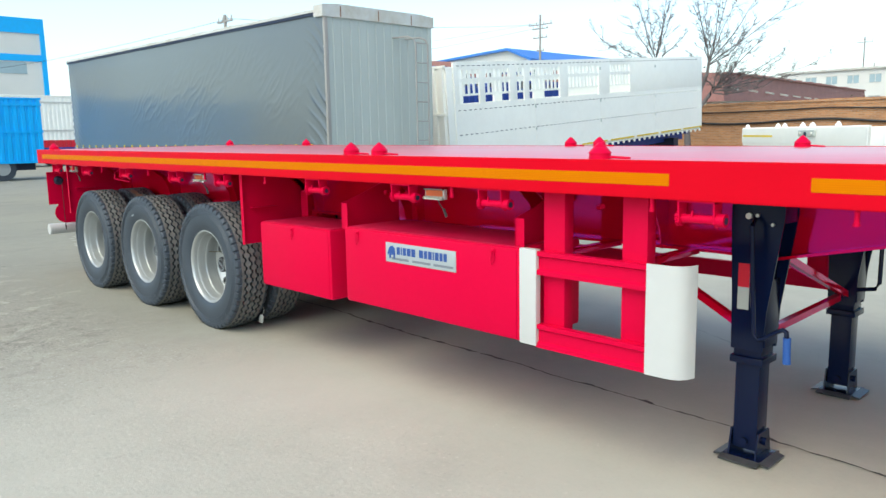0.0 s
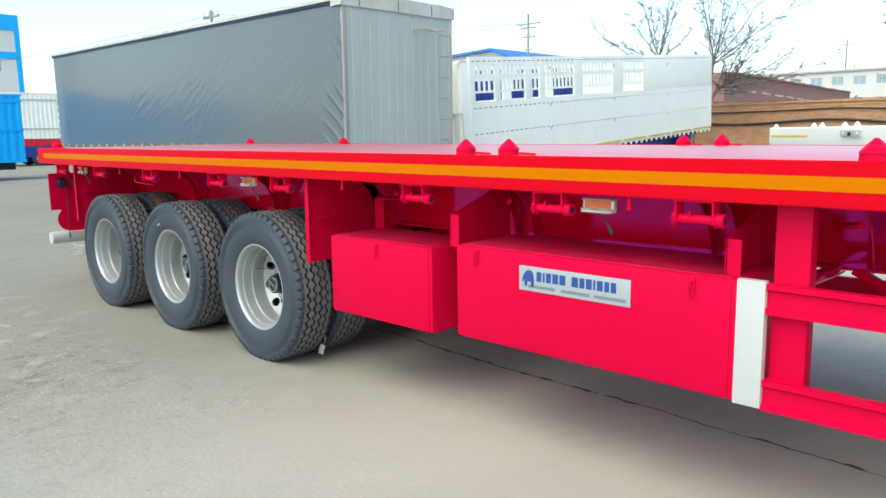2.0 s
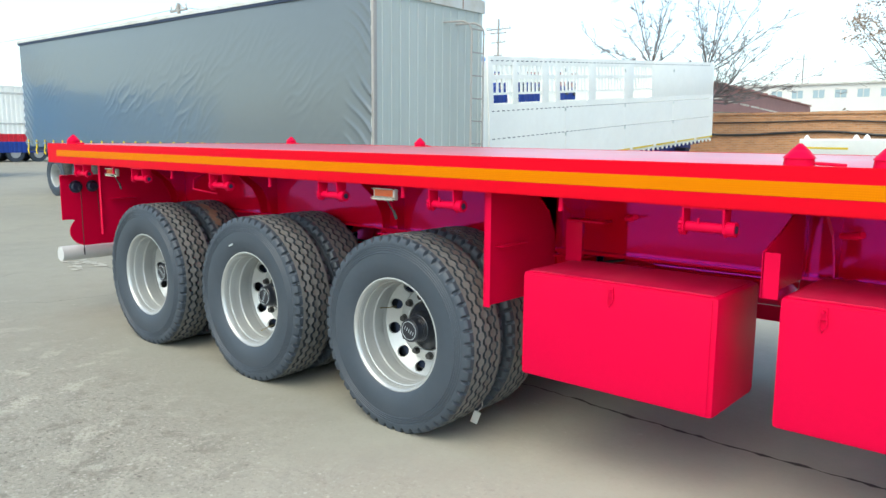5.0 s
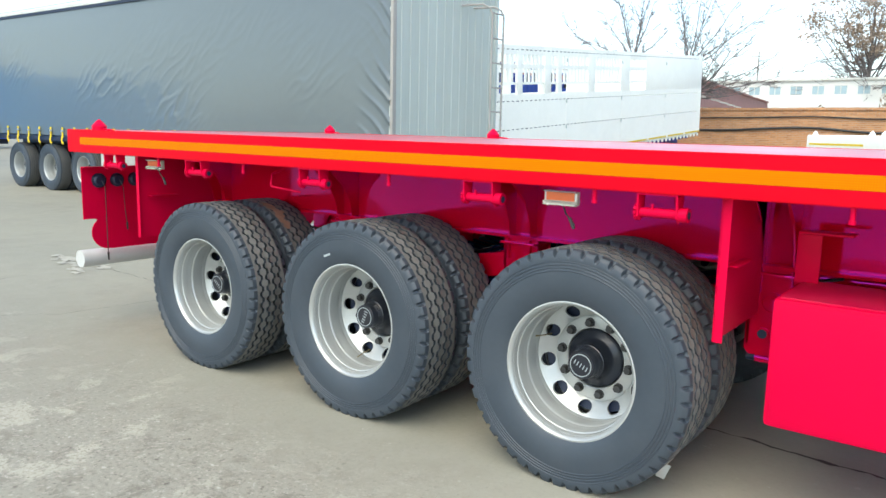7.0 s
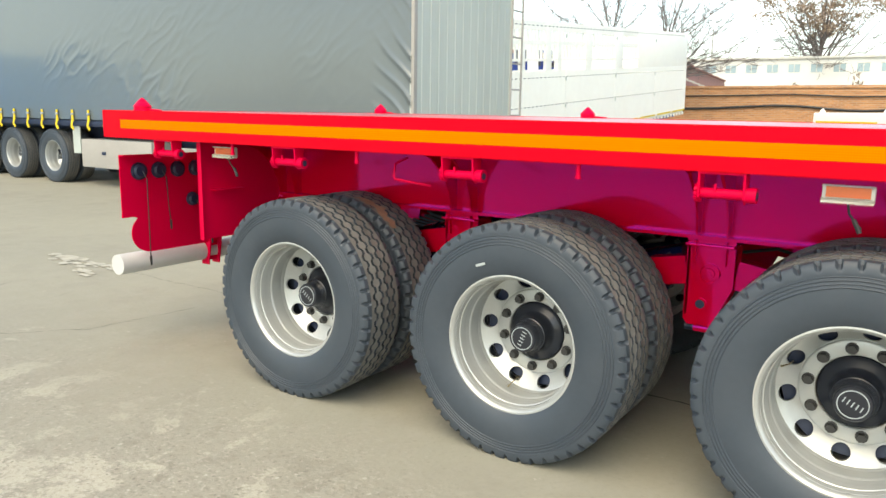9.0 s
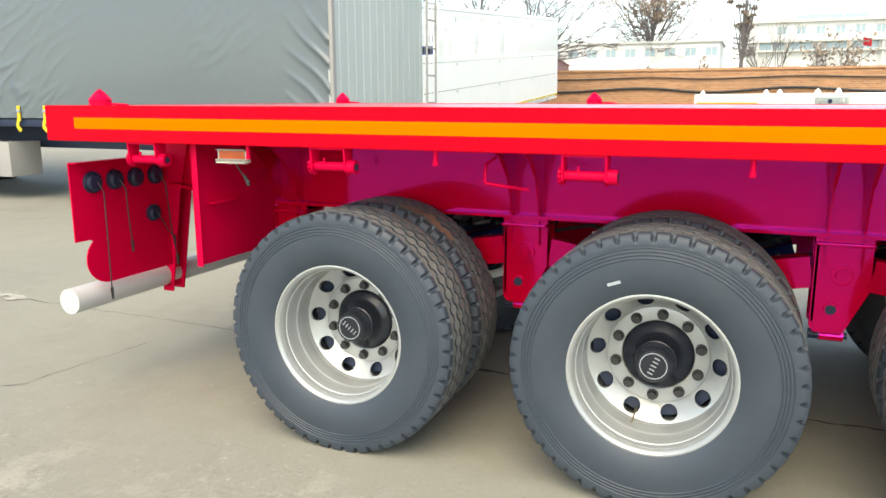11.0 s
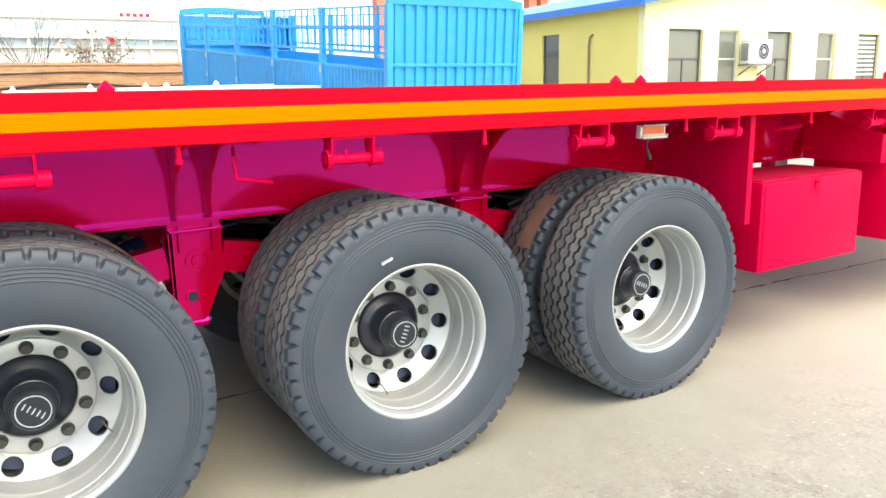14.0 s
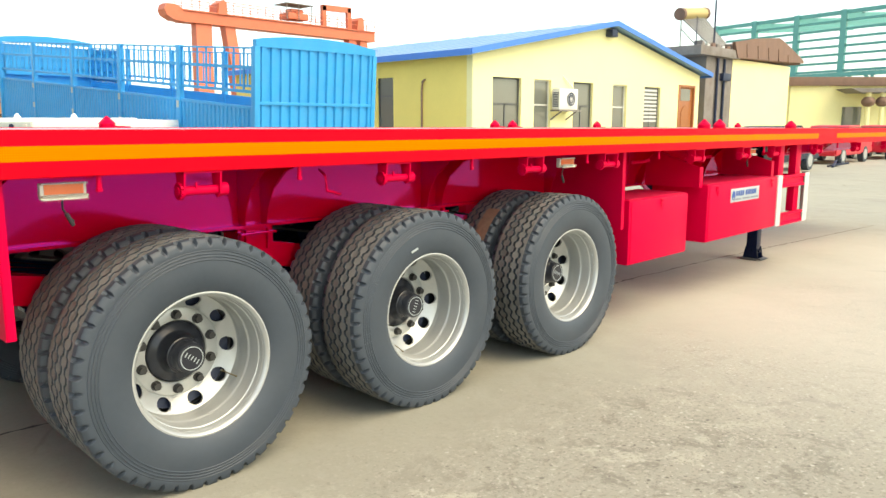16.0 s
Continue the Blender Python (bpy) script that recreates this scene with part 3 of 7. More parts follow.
def rim_mesh(outer=True):
    """A dished steel wheel: lip, deep barrel, disc with ten hand holes and a raised nut flange."""
    bm = bmesh.new()
    w = TYRE_W / 2
    f = -w + 0.028                     # the lip
    disc = f + 0.215 if outer else f + 0.02
    lathe(bm, [(0.288, f + 0.02), (0.306, f + 0.014), (0.312, f + 0.004), (0.310, f - 0.004), (0.303, f - 0.005), (0.296, f + 0.001), (0.291, f + 0.008), (0.289, f + 0.02), (0.288, f + 0.036), (0.2875, f + 0.04), (0.2805, f + 0.045), (0.2795, f + 0.049), (0.277, f + 0.075), (0.2755, f + 0.11), (0.2745, f + 0.113), (0.2705, f + 0.117), (0.27, f + 0.121), (0.2705, disc - 0.03), (0.2745, disc - 0.02), (0.2745, disc - 0.012), (0.272, disc - 0.003), (0.266, disc)], 120)
    lathe(bm, [(0.288, f + 0.02), (0.283, f + 0.05), (0.27, w - 0.05), (0.30, w - 0.028), (0.306, w - 0.03)], 48)
    # conical ring with ten hand holes, then the nut flange and the centre bore
    holes, r_out, r_in = 10, 0.266, 0.2
    def y_at(r):
        return disc + 0.05 * (r_out - r) / (r_out - r_in)
    for k in range(holes):
        a0, a1 = 2 * math.pi * (k - 0.5) / holes, 2 * math.pi * (k + 0.5) / holes
        am, rm = (a0 + a1) / 2, (r_out + r_in) / 2 + 0.001
        edge = [(r_out, a0 + (a1 - a0) * i / 12) for i in range(13)] + [(r_out - (r_out - r_in) * j / 4, a1) for j in (1, 2, 3)] + [(r_in, a1 - (a1 - a0) * i / 12) for i in range(13)] + [(r_in + (r_out - r_in) * j / 4, a0) for j in (1, 2, 3)]
        outer_v, inner_v, back_v = [], [], []
        for r, a in edge:
            px, pz = r * math.cos(a), r * math.sin(a)
            cx, cz = rm * math.cos(am), rm * math.sin(am)
            ang = math.atan2(pz - cz, px - cx)
            # an ellipse, longer round the wheel
            ux, uz = math.cos(ang - am) * 0.0285, math.sin(ang - am) * 0.0335
            hx, hz = cx + ux * math.cos(am) - uz * math.sin(am), cz + ux * math.sin(am) + uz * math.cos(am)
            rr = math.hypot(hx, hz)
            outer_v.append(bm.verts.new((px, y_at(r), pz)))
            inner_v.append(bm.verts.new((hx, y_at(rr), hz)))
            back_v.append(bm.verts.new((hx, y_at(rr) + 0.012, hz)))
        for i in range(len(edge)):
            j = (i + 1) % len(edge)
            bm.faces.new((outer_v[i], outer_v[j], inner_v[j], inner_v[i]))
            bm.faces.new((inner_v[i], inner_v[j], back_v[j], back_v[i]))
    lathe(bm, [(0.2, disc + 0.05), (0.197, disc + 0.046), (0.192, disc + 0.044), (0.143, disc + 0.044), (0.139, disc + 0.048), (0.139, disc + 0.09)], 120)
    bmesh.ops.remove_doubles(bm, verts=bm.verts, dist=0.0004)
    return mesh_of("wheel", bm, RIM, 40), disc


def hub_meshes(disc):
    """The dark drum behind the disc, the stepped black hub and its round cap."""
    bm = bmesh.new()
    lathe(bm, [(0.001, disc + 0.095), (0.15, disc + 0.095), (0.2, disc + 0.075), (0.258, disc + 0.06), (0.258, disc + 0.1), (0.2, disc + 0.2)], 40)
    drum = mesh_of("brake_drum", bm, DARK)
    bm = bmesh.new()
    e = disc - 0.098
    lathe(bm, [(0.139, disc + 0.09), (0.134, disc + 0.05), (0.124, disc + 0.04), (0.1, disc + 0.034), (0.088, disc + 0.022), (0.081, disc - 0.005), (0.0795, disc - 0.03), (0.075, disc - 0.033), (0.0745, disc - 0.039), (0.0725, disc - 0.041), (0.0725, disc - 0.047), (0.0705, disc - 0.049), (0.0705, disc - 0.056), (0.0685, disc - 0.058), (0.068, disc - 0.066), (0.0665, disc - 0.068), (0.065, e + 0.005), (0.061, e), (0.001, e)], 48)
    hub = mesh_of("hub", bm, HUB)
    bm = bmesh.new()
    lathe(bm, [(0.052, e - 0.0005), (0.052, e - 0.0025), (0.0485, e - 0.0025), (0.0485, e - 0.0005)], 40)
    for x0, x1 in ((-0.034, -0.030), (-0.018, -0.014), (-0.002, 0.002), (0.014, 0.018), (0.030, 0.034)):
        box(bm, x0, x1, e - 0.0025, e + 0.0005, -0.010, 0.011)
    mark = mesh_of("cap_mark", bm, PLATE)
    bm = bmesh.new()
    bmesh.ops.create_cone(bm, cap_ends=True, segments=6, radius1=0.018, radius2=0.017, depth=0.034, matrix=pose(0, 0, 0, 90, 0, 0))
    bmesh.ops.create_cone(bm, cap_ends=True, segments=14, radius1=0.0225, radius2=0.0225, depth=0.014, matrix=pose(0, 0.01, 0, 90, 0, 0))
    nut = mesh_of("wheel_nut", bm, NUT)
    bm = bmesh.new()
    tube(bm, [(0.235, disc + 0.03, 0.02), (0.24, disc - 0.02, 0.022), (0.252, disc - 0.06, 0.024)], 0.003, 8)
    rod(bm, (0.252, disc - 0.06, 0.024), (0.257, disc - 0.078, 0.025), 0.004, 8)
    return drum, hub, mark, nut, mesh_of("valve_stem", bm, BRASS)


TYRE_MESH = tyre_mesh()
RIM_MESH, DISC = rim_mesh()
RIM_INNER, DISC_INNER = rim_mesh(False)
DRUM_MESH, HUB_MESH, MARK_MESH, NUT_MESH, VALVE_MESH = hub_meshes(DISC)


def wheel(parent, x, y, z, spin, facing=1, outer=True, nuts=True):
    """One wheel of a pair; facing -1 turns its dish to +y."""
    m = pose(x, y, z, 0, 0, 0 if facing > 0 else 180)
    rim = part("wheel", RIM_MESH if outer else RIM_INNER, None, parent, at=m @ pose(0, 0, 0, 0, spin, 0))
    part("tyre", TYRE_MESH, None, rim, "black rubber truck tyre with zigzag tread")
    if outer:
        part("brake_drum", DRUM_MESH, None, rim)
        part("hub", HUB_MESH, None, rim, "stepped black hub")
        part("cap_mark", MARK_MESH, None, rim, "round black cap with a pale ring and mark")
    if outer and nuts:
        part("valve_stem", VALVE_MESH, None, rim, "brass valve stem")
        for k in range(10):
            a = 2 * math.pi * (k + 0.5) / 10
            part("wheel_nut", NUT_MESH, None, rim, at=(0.167 * math.cos(a), DISC + 0.034, 0.167 * math.sin(a)))
    return rim


# ---- the red flatbed trailer ----
AXLES, HUB_Z = (-1.31, 0.0, 1.31), 0.525
REAR, FRONT, WIDTH = -2.825, 9.45, 2.56
TOP, RAIL = 1.489, 0.164
TILT = pose(0, 0, 0, 0, math.degrees(math.atan(0.003)), 0)   # the deck stands a touch nose-down
trailer = thing("flatbed_trailer", "red three-axle flatbed semi-trailer with amber tape on the concrete yard", "trailer")


def mirrored(y, far):
    return WIDTH - y if far else y


def build_deck():
    low = TOP - RAIL
    bm = bmesh.new()
    box(bm, REAR + 0.012, FRONT - 0.012, 0.012, WIDTH - 0.012, TOP - 0.022, TOP - 0.003, 0.002)
    part("deck_plate", bm, RED_DECK, trailer, "dusty red steel deck plate", at=TILT)
    for far in (False, True):
        bm = bmesh.new()
        s = -1 if far else 1
        y = WIDTH if far else 0.0
        prof = [(0, low), (0, TOP), (s * 0.012, TOP), (s * 0.012, low + 0.01), (s * 0.075, low + 0.01), (s * 0.075, low)]
        prism(bm, [(y + a, b) for a, b in prof], REAR, FRONT, "x")
        bmesh.ops.bevel(bm, geom=[e for e in bm.edges if abs((e.verts[0].co - e.verts[1].co).x) > 1], offset=0.004, segments=2, affect="EDGES")
        part("side_rail", bm, RED_RAIL, trailer, at=TILT)
        for x0, x1 in ((-2.645, 5.58), (6.148, FRONT - 0.15)):
            bm = bmesh.new()
            face = WIDTH if far else 0.0
            box(bm, x0, x1, face - 0.0022, face + 0.0022, TOP - 0.106, TOP - 0.055)
            part("reflective_tape", bm, TAPE, trailer, "amber reflective tape", at=TILT)
    for x, name in ((REAR, "rear_rail"), (FRONT - 0.012, "front_rail")):
        bm = bmesh.new()
        box(bm, x, x + 0.012, 0.014, WIDTH - 0.014, low, TOP - 0.001, 0.003)
        part(name, bm, RED_RAIL, trailer, at=TILT)
    # main beams: web and flanges, tapering up towards the front
    for y in (0.75, WIDTH - 0.75):
        bm = bmesh.new()
        low_line = [(REAR + 0.1, 1.06), (-2.2, 0.99), (1.9, 0.98), (3.0, 0.982), (4.2, 0.988), (5.5, 0.994), (5.75, 0.985), (6.5, 1.15), (FRONT - 0.05, 1.17)]
        top_line = [(FRONT - 0.05, 1.426), (REAR + 0.1, 1.462)]
        prism(bm, low_line + top_line, y - 0.005, y + 0.005, "y")
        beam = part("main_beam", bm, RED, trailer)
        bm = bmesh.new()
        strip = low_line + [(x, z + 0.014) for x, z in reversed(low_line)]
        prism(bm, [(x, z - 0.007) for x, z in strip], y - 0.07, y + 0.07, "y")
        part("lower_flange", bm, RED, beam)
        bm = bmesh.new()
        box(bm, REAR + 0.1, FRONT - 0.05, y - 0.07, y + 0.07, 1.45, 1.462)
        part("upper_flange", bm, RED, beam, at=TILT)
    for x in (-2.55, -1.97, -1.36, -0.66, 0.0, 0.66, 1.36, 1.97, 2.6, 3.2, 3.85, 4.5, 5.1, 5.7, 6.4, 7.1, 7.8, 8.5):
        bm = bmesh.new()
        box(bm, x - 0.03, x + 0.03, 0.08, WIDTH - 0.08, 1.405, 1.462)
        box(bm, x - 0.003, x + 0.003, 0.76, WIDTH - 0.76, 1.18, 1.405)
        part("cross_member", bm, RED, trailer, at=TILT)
    # outriggers: flared gusset plates in pairs, each with a narrow flange along its lower edge
    flare = [(0.745, 0.98), (0.69, 0.98), (0.668, 1.08), (0.61, 1.19), (0.5, 1.28), (0.34, 1.33), (0.09, 1.345), (0.09, 1.403), (0.745, 1.403)]
    for far in (False, True):
        for x in (-1.96, -0.66, 0.66, 1.97, 3.2, 4.4, 5.1, 6.4, 7.6):
            for o in (-0.066, 0.066):
                bm = bmesh.new()
                foot = 1.165 if x > 6 else 0.98
                edge = [(a, max(b, foot)) for a, b in flare]
                prism(bm, [(mirrored(a, far), b) for a, b in edge], x + o - 0.004, x + o + 0.004, "x")
                for (ya, za), (yb, zb) in zip(edge[3:6], edge[4:7]):
                    bar(bm, (x + o, mirrored(ya, far), za), (x + o, mirrored(yb, far), zb), 0.014, 0.007, up=(0, 1, 0.3))
                part("outrigger", bm, RED, trailer)
                if abs(x) > 2.1:
                    continue
                bm = bmesh.new()
                prism(bm, [(mirrored(0.7, far), 0.97), (mirrored(0.672, far), 0.97), (mirrored(0.684, far), 0.86), (mirrored(0.7, far), 0.86)], x + o - 0.004, x + o + 0.004, "x")
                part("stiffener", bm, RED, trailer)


def build_running_gear():
    for i, x in enumerate(AXLES):
        bm = bmesh.new()
        rod(bm, (x, 0.45, HUB_Z), (x, WIDTH - 0.45, HUB_Z), 0.075, 20)
        part("axle", bm, BLACK, trailer, "black axle tube")
        for far in (False, True):
            f = 1 if not far else -1
            spin = (38, 112, 205)[i] + (60 if far else 0)
            wheel(trailer, x, mirrored(0.03 + TYRE_W / 2, far), HUB_Z, spin, f, True, not far)
            wheel(trailer, x, mirrored(0.03 + TYRE_W * 1.5 + 0.045, far), HUB_Z, spin + 31, f, False)
            bm = bmesh.new()
            for k in range(5):
                h = 0.47 - 0.05 * k
                z = 0.66 + 0.018 * k
                prism(bm, [(x - h, z + 0.05), (x, z - 0.01), (x + h, z + 0.05), (x + h, z + 0.066), (x, z + 0.006), (x - h, z + 0.066)], mirrored(0.74, far), mirrored(0.83, far), "y")
            part("leaf_spring", bm, BLACK, trailer, "black leaf spring pack")
            bm = bmesh.new()
            yc = mirrored(0.92, far)
            rod(bm, (x + 0.2, yc, 0.74), (x + 0.38, yc, 0.8), 0.085, 20)
            rod(bm, (x + 0.38, yc, 0.8), (x + 0.5, yc, 0.84), 0.078, 20)
            rod(bm, (x + 0.1, yc, 0.7), (x + 0.2, yc, 0.74), 0.02, 10)
            part("brake_chamber", bm, BLACK, trailer, "black brake chamber")
    for far in (False, True):
        for x in (-1.95, -0.66, 0.66, 1.96):
            y = mirrored(0.7, far)
            bm = bmesh.new()
            end = x == -1.95
            foot = 0.66 if end else 0.575
            for off in (0, 0.13):
                yy = y + (off if not far else -off)
                t = 0.012 if not far else -0.012
                pts = [(x - 0.105, 0.99), (x - 0.105, foot + 0.025), (x - 0.085, foot), (x + 0.02, foot), (x + 0.105, foot + 0.185), (x + 0.105, 0.99)]
                prism(bm, pts, min(yy, yy + t), max(yy, yy + t), "y")
            box(bm, x - 0.105, x + 0.105, min(mirrored(0.66, far), mirrored(0.86, far)), max(mirrored(0.66, far), mirrored(0.86, far)), 0.944, 0.956, 0.003)
            box(bm, x - 0.1, x - 0.09, min(mirrored(0.7, far), mirrored(0.84, far)), max(mirrored(0.7, far), mirrored(0.84, far)), foot + 0.045, 0.95)
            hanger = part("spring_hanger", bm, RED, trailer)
            bm = bmesh.new()
            f = mirrored(0.7, far)
            d = 0.014 if not far else -0.014
            lathe(bm, [(0.047, 0), (0.047, d), (0.04, d), (0.038, 0.4 * d), (0.026, 0.4 * d), (0.024, 1.2 * d), (0.001, 1.2 * d)], 24)
            bmesh.ops.transform(bm, matrix=pose(x, f, 0.82, 0, 0, 0) @ Matrix.Diagonal((1, -1, 1, 1)), verts=bm.verts)
            rod(bm, (x, f - 1.2 * d, 0.82), (x, f - 1.7 * d, 0.82), 0.014, 6)
            part("pivot_bolt", bm, RED, hanger)
            bm = bmesh.new()
            rod(bm, (x - 0.03, f + d * 0.1, foot + 0.1), (x - 0.03, f - d * 0.5, foot + 0.1), 0.021, 18)
            part("bolt_hole", bm, DARK, hanger)
            bm = bmesh.new()
            lathe(bm, [(0.021, 0), (0.021, 0.6 * d), (0.028, 0.6 * d), (0.029, 0)], 20)
            bmesh.ops.transform(bm, matrix=pose(x - 0.03, f, foot + 0.1) @ Matrix.Diagonal((1, -1, 1, 1)), verts=bm.verts)
            part("hole_rim", bm, RED, hanger)
            if end:
                continue
            for name, mat, xa, xb, r in (("bolt_cover", DARK, -0.1, -0.06, 0.022), ("hanger_nut", RED, -0.06, 0.03, 0.026), ("bolt_end", DARK, 0.03, 0.045, 0.014)):
                bm = bmesh.new()
                rod(bm, (x + xa, f + 3 * d, foot - 0.018), (x + xb, f + 3 * d, foot - 0.018), r, 8)
                part(name, bm, mat, hanger)
        for a, b in zip((-1.85, -0.55, 0.77), (-0.77, 0.55, 1.85)):
            bm = bmesh.new()
            y = mirrored(0.77, far)
            bar(bm, (a, y, 0.82), (a + 0.17, y, 0.79), 0.09, 0.13)
            bar(bm, (b, y, 0.82), (b - 0.17, y, 0.79), 0.09, 0.13)
            rod(bm, (a + 0.1, y, 0.78), (b - 0.1, y, 0.62), 0.025, 10)
            part("equalizer_arm", bm, RED, trailer)
    # added long air reservoir between the beams on two straps blocks a bright slit
    bm = bmesh.new()
    rod(bm, (2.08, 1.05, 0.9), (2.98, 1.05, 0.9), 0.13, 28)
    for x in (2.08, 2.98):
        bmesh.ops.create_uvsphere(bm, u_segments=20, v_segments=10, radius=0.13, matrix=Matrix.Translation((x, 1.05, 0.9)) @ Matrix.Diagonal((0.4, 1, 1, 1)))
    tank = part("slit_block_tank", bm, RED, trailer, "red air reservoir added to block a bright slit")
    for x in (2.25, 2.8):
        bm = bmesh.new()
        bar(bm, (x, 1.05, 1.02), (x, 1.05, 1.42), 0.05, 0.05, up=(0, 1, 0))
        rod(bm, (x - 0.02, 1.05, 0.9), (x + 0.02, 1.05, 0.9), 0.134, 28)
        part("strap", bm, RED, tank)
    # slack brake hoses and pale valve bodies among the axles
    for x in AXLES:
        for k, (y, dz) in enumerate(((0.86, 0.0), (0.98, 0.05))):
            bm = bmesh.new()
            tube(bm, [(x + 0.42, y, 0.86 + dz), (x + 0.5, y - 0.03, 0.78 + dz), (x + 0.6, y, 0.74 + dz), (x + 0.7, y + 0.03, 0.8 + dz), (x + 0.74, y, 0.9 + dz), (x + 0.73, y, 0.96)], 0.013, 8)
            part("brake_hose", bm, CABLE, trailer, "black slack brake hose")
        bm = bmesh.new()
        box(bm, x + 0.56, x + 0.64, 0.9, 0.97, 0.8, 0.88, 0.012)
        rod(bm, (x + 0.6, 0.93, 0.87), (x + 0.6, 0.93, 0.97), 0.018, 10)
        valve = part("brake_valve", bm, STEEL, trailer, "dull metal brake valve")
        bm = bmesh.new()
        rod(bm, (x + 0.585, 0.905, 0.84), (x + 0.585, 0.885, 0.84), 0.022, 12)
        part("valve_cap", bm, LIGHT_METAL, valve)
    # brake lines sagging along the beam
    bm = bmesh.new()
    for k, (x0, x1) in enumerate(((-1.7, -0.4), (-0.4, 0.9), (0.9, 2.2))):
        tube(bm, [(x0 + (x1 - x0) * i / 8, 0.9, 0.93 - 0.09 * math.sin(math.pi * i / 8)) for i in range(9)], 0.008, 6)
    part("brake_line", bm, CABLE, trailer, "black sagging brake line")
    # scuffed brown strips on two inner tyres
    rnd = random.Random(17)
    for x, a0 in ((-1.31, 44), (1.31, 126)):
        bm = bmesh.new()
        ring = []
        for k in range(15):
            a = radians(a0 + 2.3 * k)
            r = TYRE_R + 0.003
            torn = (math.sin(math.pi * (k + 0.7) / 15.4) ** 0.5 * rnd.uniform(0.5, 1.15)) if x < 0 else rnd.uniform(0.95, 1.05)
            near, wide = -0.112 + (rnd.uniform(0, 0.03) if x < 0 else 0), (0.075 if x < 0 else 0.1) * torn
            ring.append([bm.verts.new((x + r * math.cos(a), 0.03 + TYRE_W * 1.5 + 0.045 + near + wide * f, HUB_Z + r * math.sin(a))) for f in (0, 0.5, 1)])
        for u, v in zip(ring, ring[1:]):
            for j in range(2):
                bm.faces.new((u[j], u[j + 1], v[j + 1], v[j]))
        part("tyre_scuff", bm, RUST, trailer, "brown scuffed strip on the tread")
    # a paper label on the middle tyre, a tag on a lower tread
    bm = bmesh.new()
    box(bm, -0.024, 0.024, -0.0015, 0.0015, -0.0055, 0.0055)
    part("tyre_label", bm, PLATE, trailer, "small white tyre label", at=pose(-0.138, 0.0285, 0.869, 0, -20, 0))
    bm = bmesh.new()
    box(bm, -0.02, 0.02, -0.001, 0.001, -0.045, 0.03)
    tube(bm, [(0, 0, 0.03), (0.012, 0, 0.07), (0.0, 0, 0.11)], 0.002, 5)
    part("paper_tag", bm, LIGHT_METAL, trailer, "small hanging paper tag", at=pose(1.66, 0.33, 0.085, 8, 20, 25))


def build_winches():
    def winch_bracket():
        bm = bmesh.new()
        for x in (-0.085, 0.07):
            prism(bm, [(-0.035, 0.075), (0.035, 0.075), (0.028, -0.015), (0.0, -0.035), (-0.028, -0.015)], x, x + 0.008, "x")
        box(bm, -0.085, 0.078, -0.035, 0.035, 0.07, 0.078)
        box(bm, -0.03, -0.022, -0.02, -0.012, 0.01, 0.035)
        return mesh_of("winch", bm, RED_SATIN)

    def winch_drum():
        bm = bmesh.new()
        rod(bm, (-0.1, 0, 0), (0.105, 0, 0), 0.019, 18)
        rod(bm, (0.078, 0, 0), (0.112, 0, 0), 0.028, 18)
        for k in range(12):
            a = 2 * math.pi * k / 12
            box(bm, -0.097, -0.086, -0.006, 0.006, 0.02, 0.034, m=pose(0, 0, 0, math.degrees(a), 0, 0))
        rod(bm, (-0.097, 0, 0), (-0.086, 0, 0), 0.026, 20)
        return mesh_of("drum", bm, RED_SATIN)

    def socket():
        bm = bmesh.new()
        rod(bm, (0.1122, 0, 0), (0.1135, 0, 0), 0.015, 14)
        return mesh_of("socket", bm, DARK)

    bracket, drum, hole = winch_bracket(), winch_drum(), socket()
    low = TOP - RAIL
    for far in (False, True):
        for x in (-2.265, -1.30, -0.258, 0.84, 1.672, 2.96, 3.855, 4.56, 5.70, 7.0, 8.2):
            w = part("winch", bracket, None, trailer, "red strap winch below the side rail", at=TILT @ pose(x, mirrored(0.045, far), low - 0.077, 0, 0, 180 if far else 0))
            part("drum", drum, None, w)
            part("socket", hole, None, w)
        for x in (-1.70, -0.836, 0.291, 1.40, 2.333, 4.263, 5.487, 6.298, 7.6):
            bm = bmesh.new()
            rod(bm, (0, 0, 0), (0, 0, -0.05), 0.009, 10)
            rod(bm, (0, 0, -0.045), (0, 0, -0.058), 0.012, 10)
            part("rope_peg", bm, RED_SATIN, trailer, at=TILT @ pose(x, mirrored(0.03, far), low))
    # an L-shaped rod hook
    bm = bmesh.new()
    tube(bm, [(-0.63, 0.16, 1.3), (-0.648, 0.09, 1.275), (-0.65, 0.08, 1.22), (-0.645, 0.08, 1.205), (-0.62, 0.09, 1.2), (-0.5, 0.17, 1.175)], 0.006, 8)
    part("rod_hook", bm, RED_SATIN, trailer)
    for x in (2.55, 3.42, 3.62, 5.07):
        bm = bmesh.new()
        tube(bm, [(x - 0.06, 0.34, 1.215), (x, 0.27, 1.225), (x + 0.03, 0.24, 1.235)], 0.013, 8)
        part("hook_end", bm, RED_SATIN, trailer)


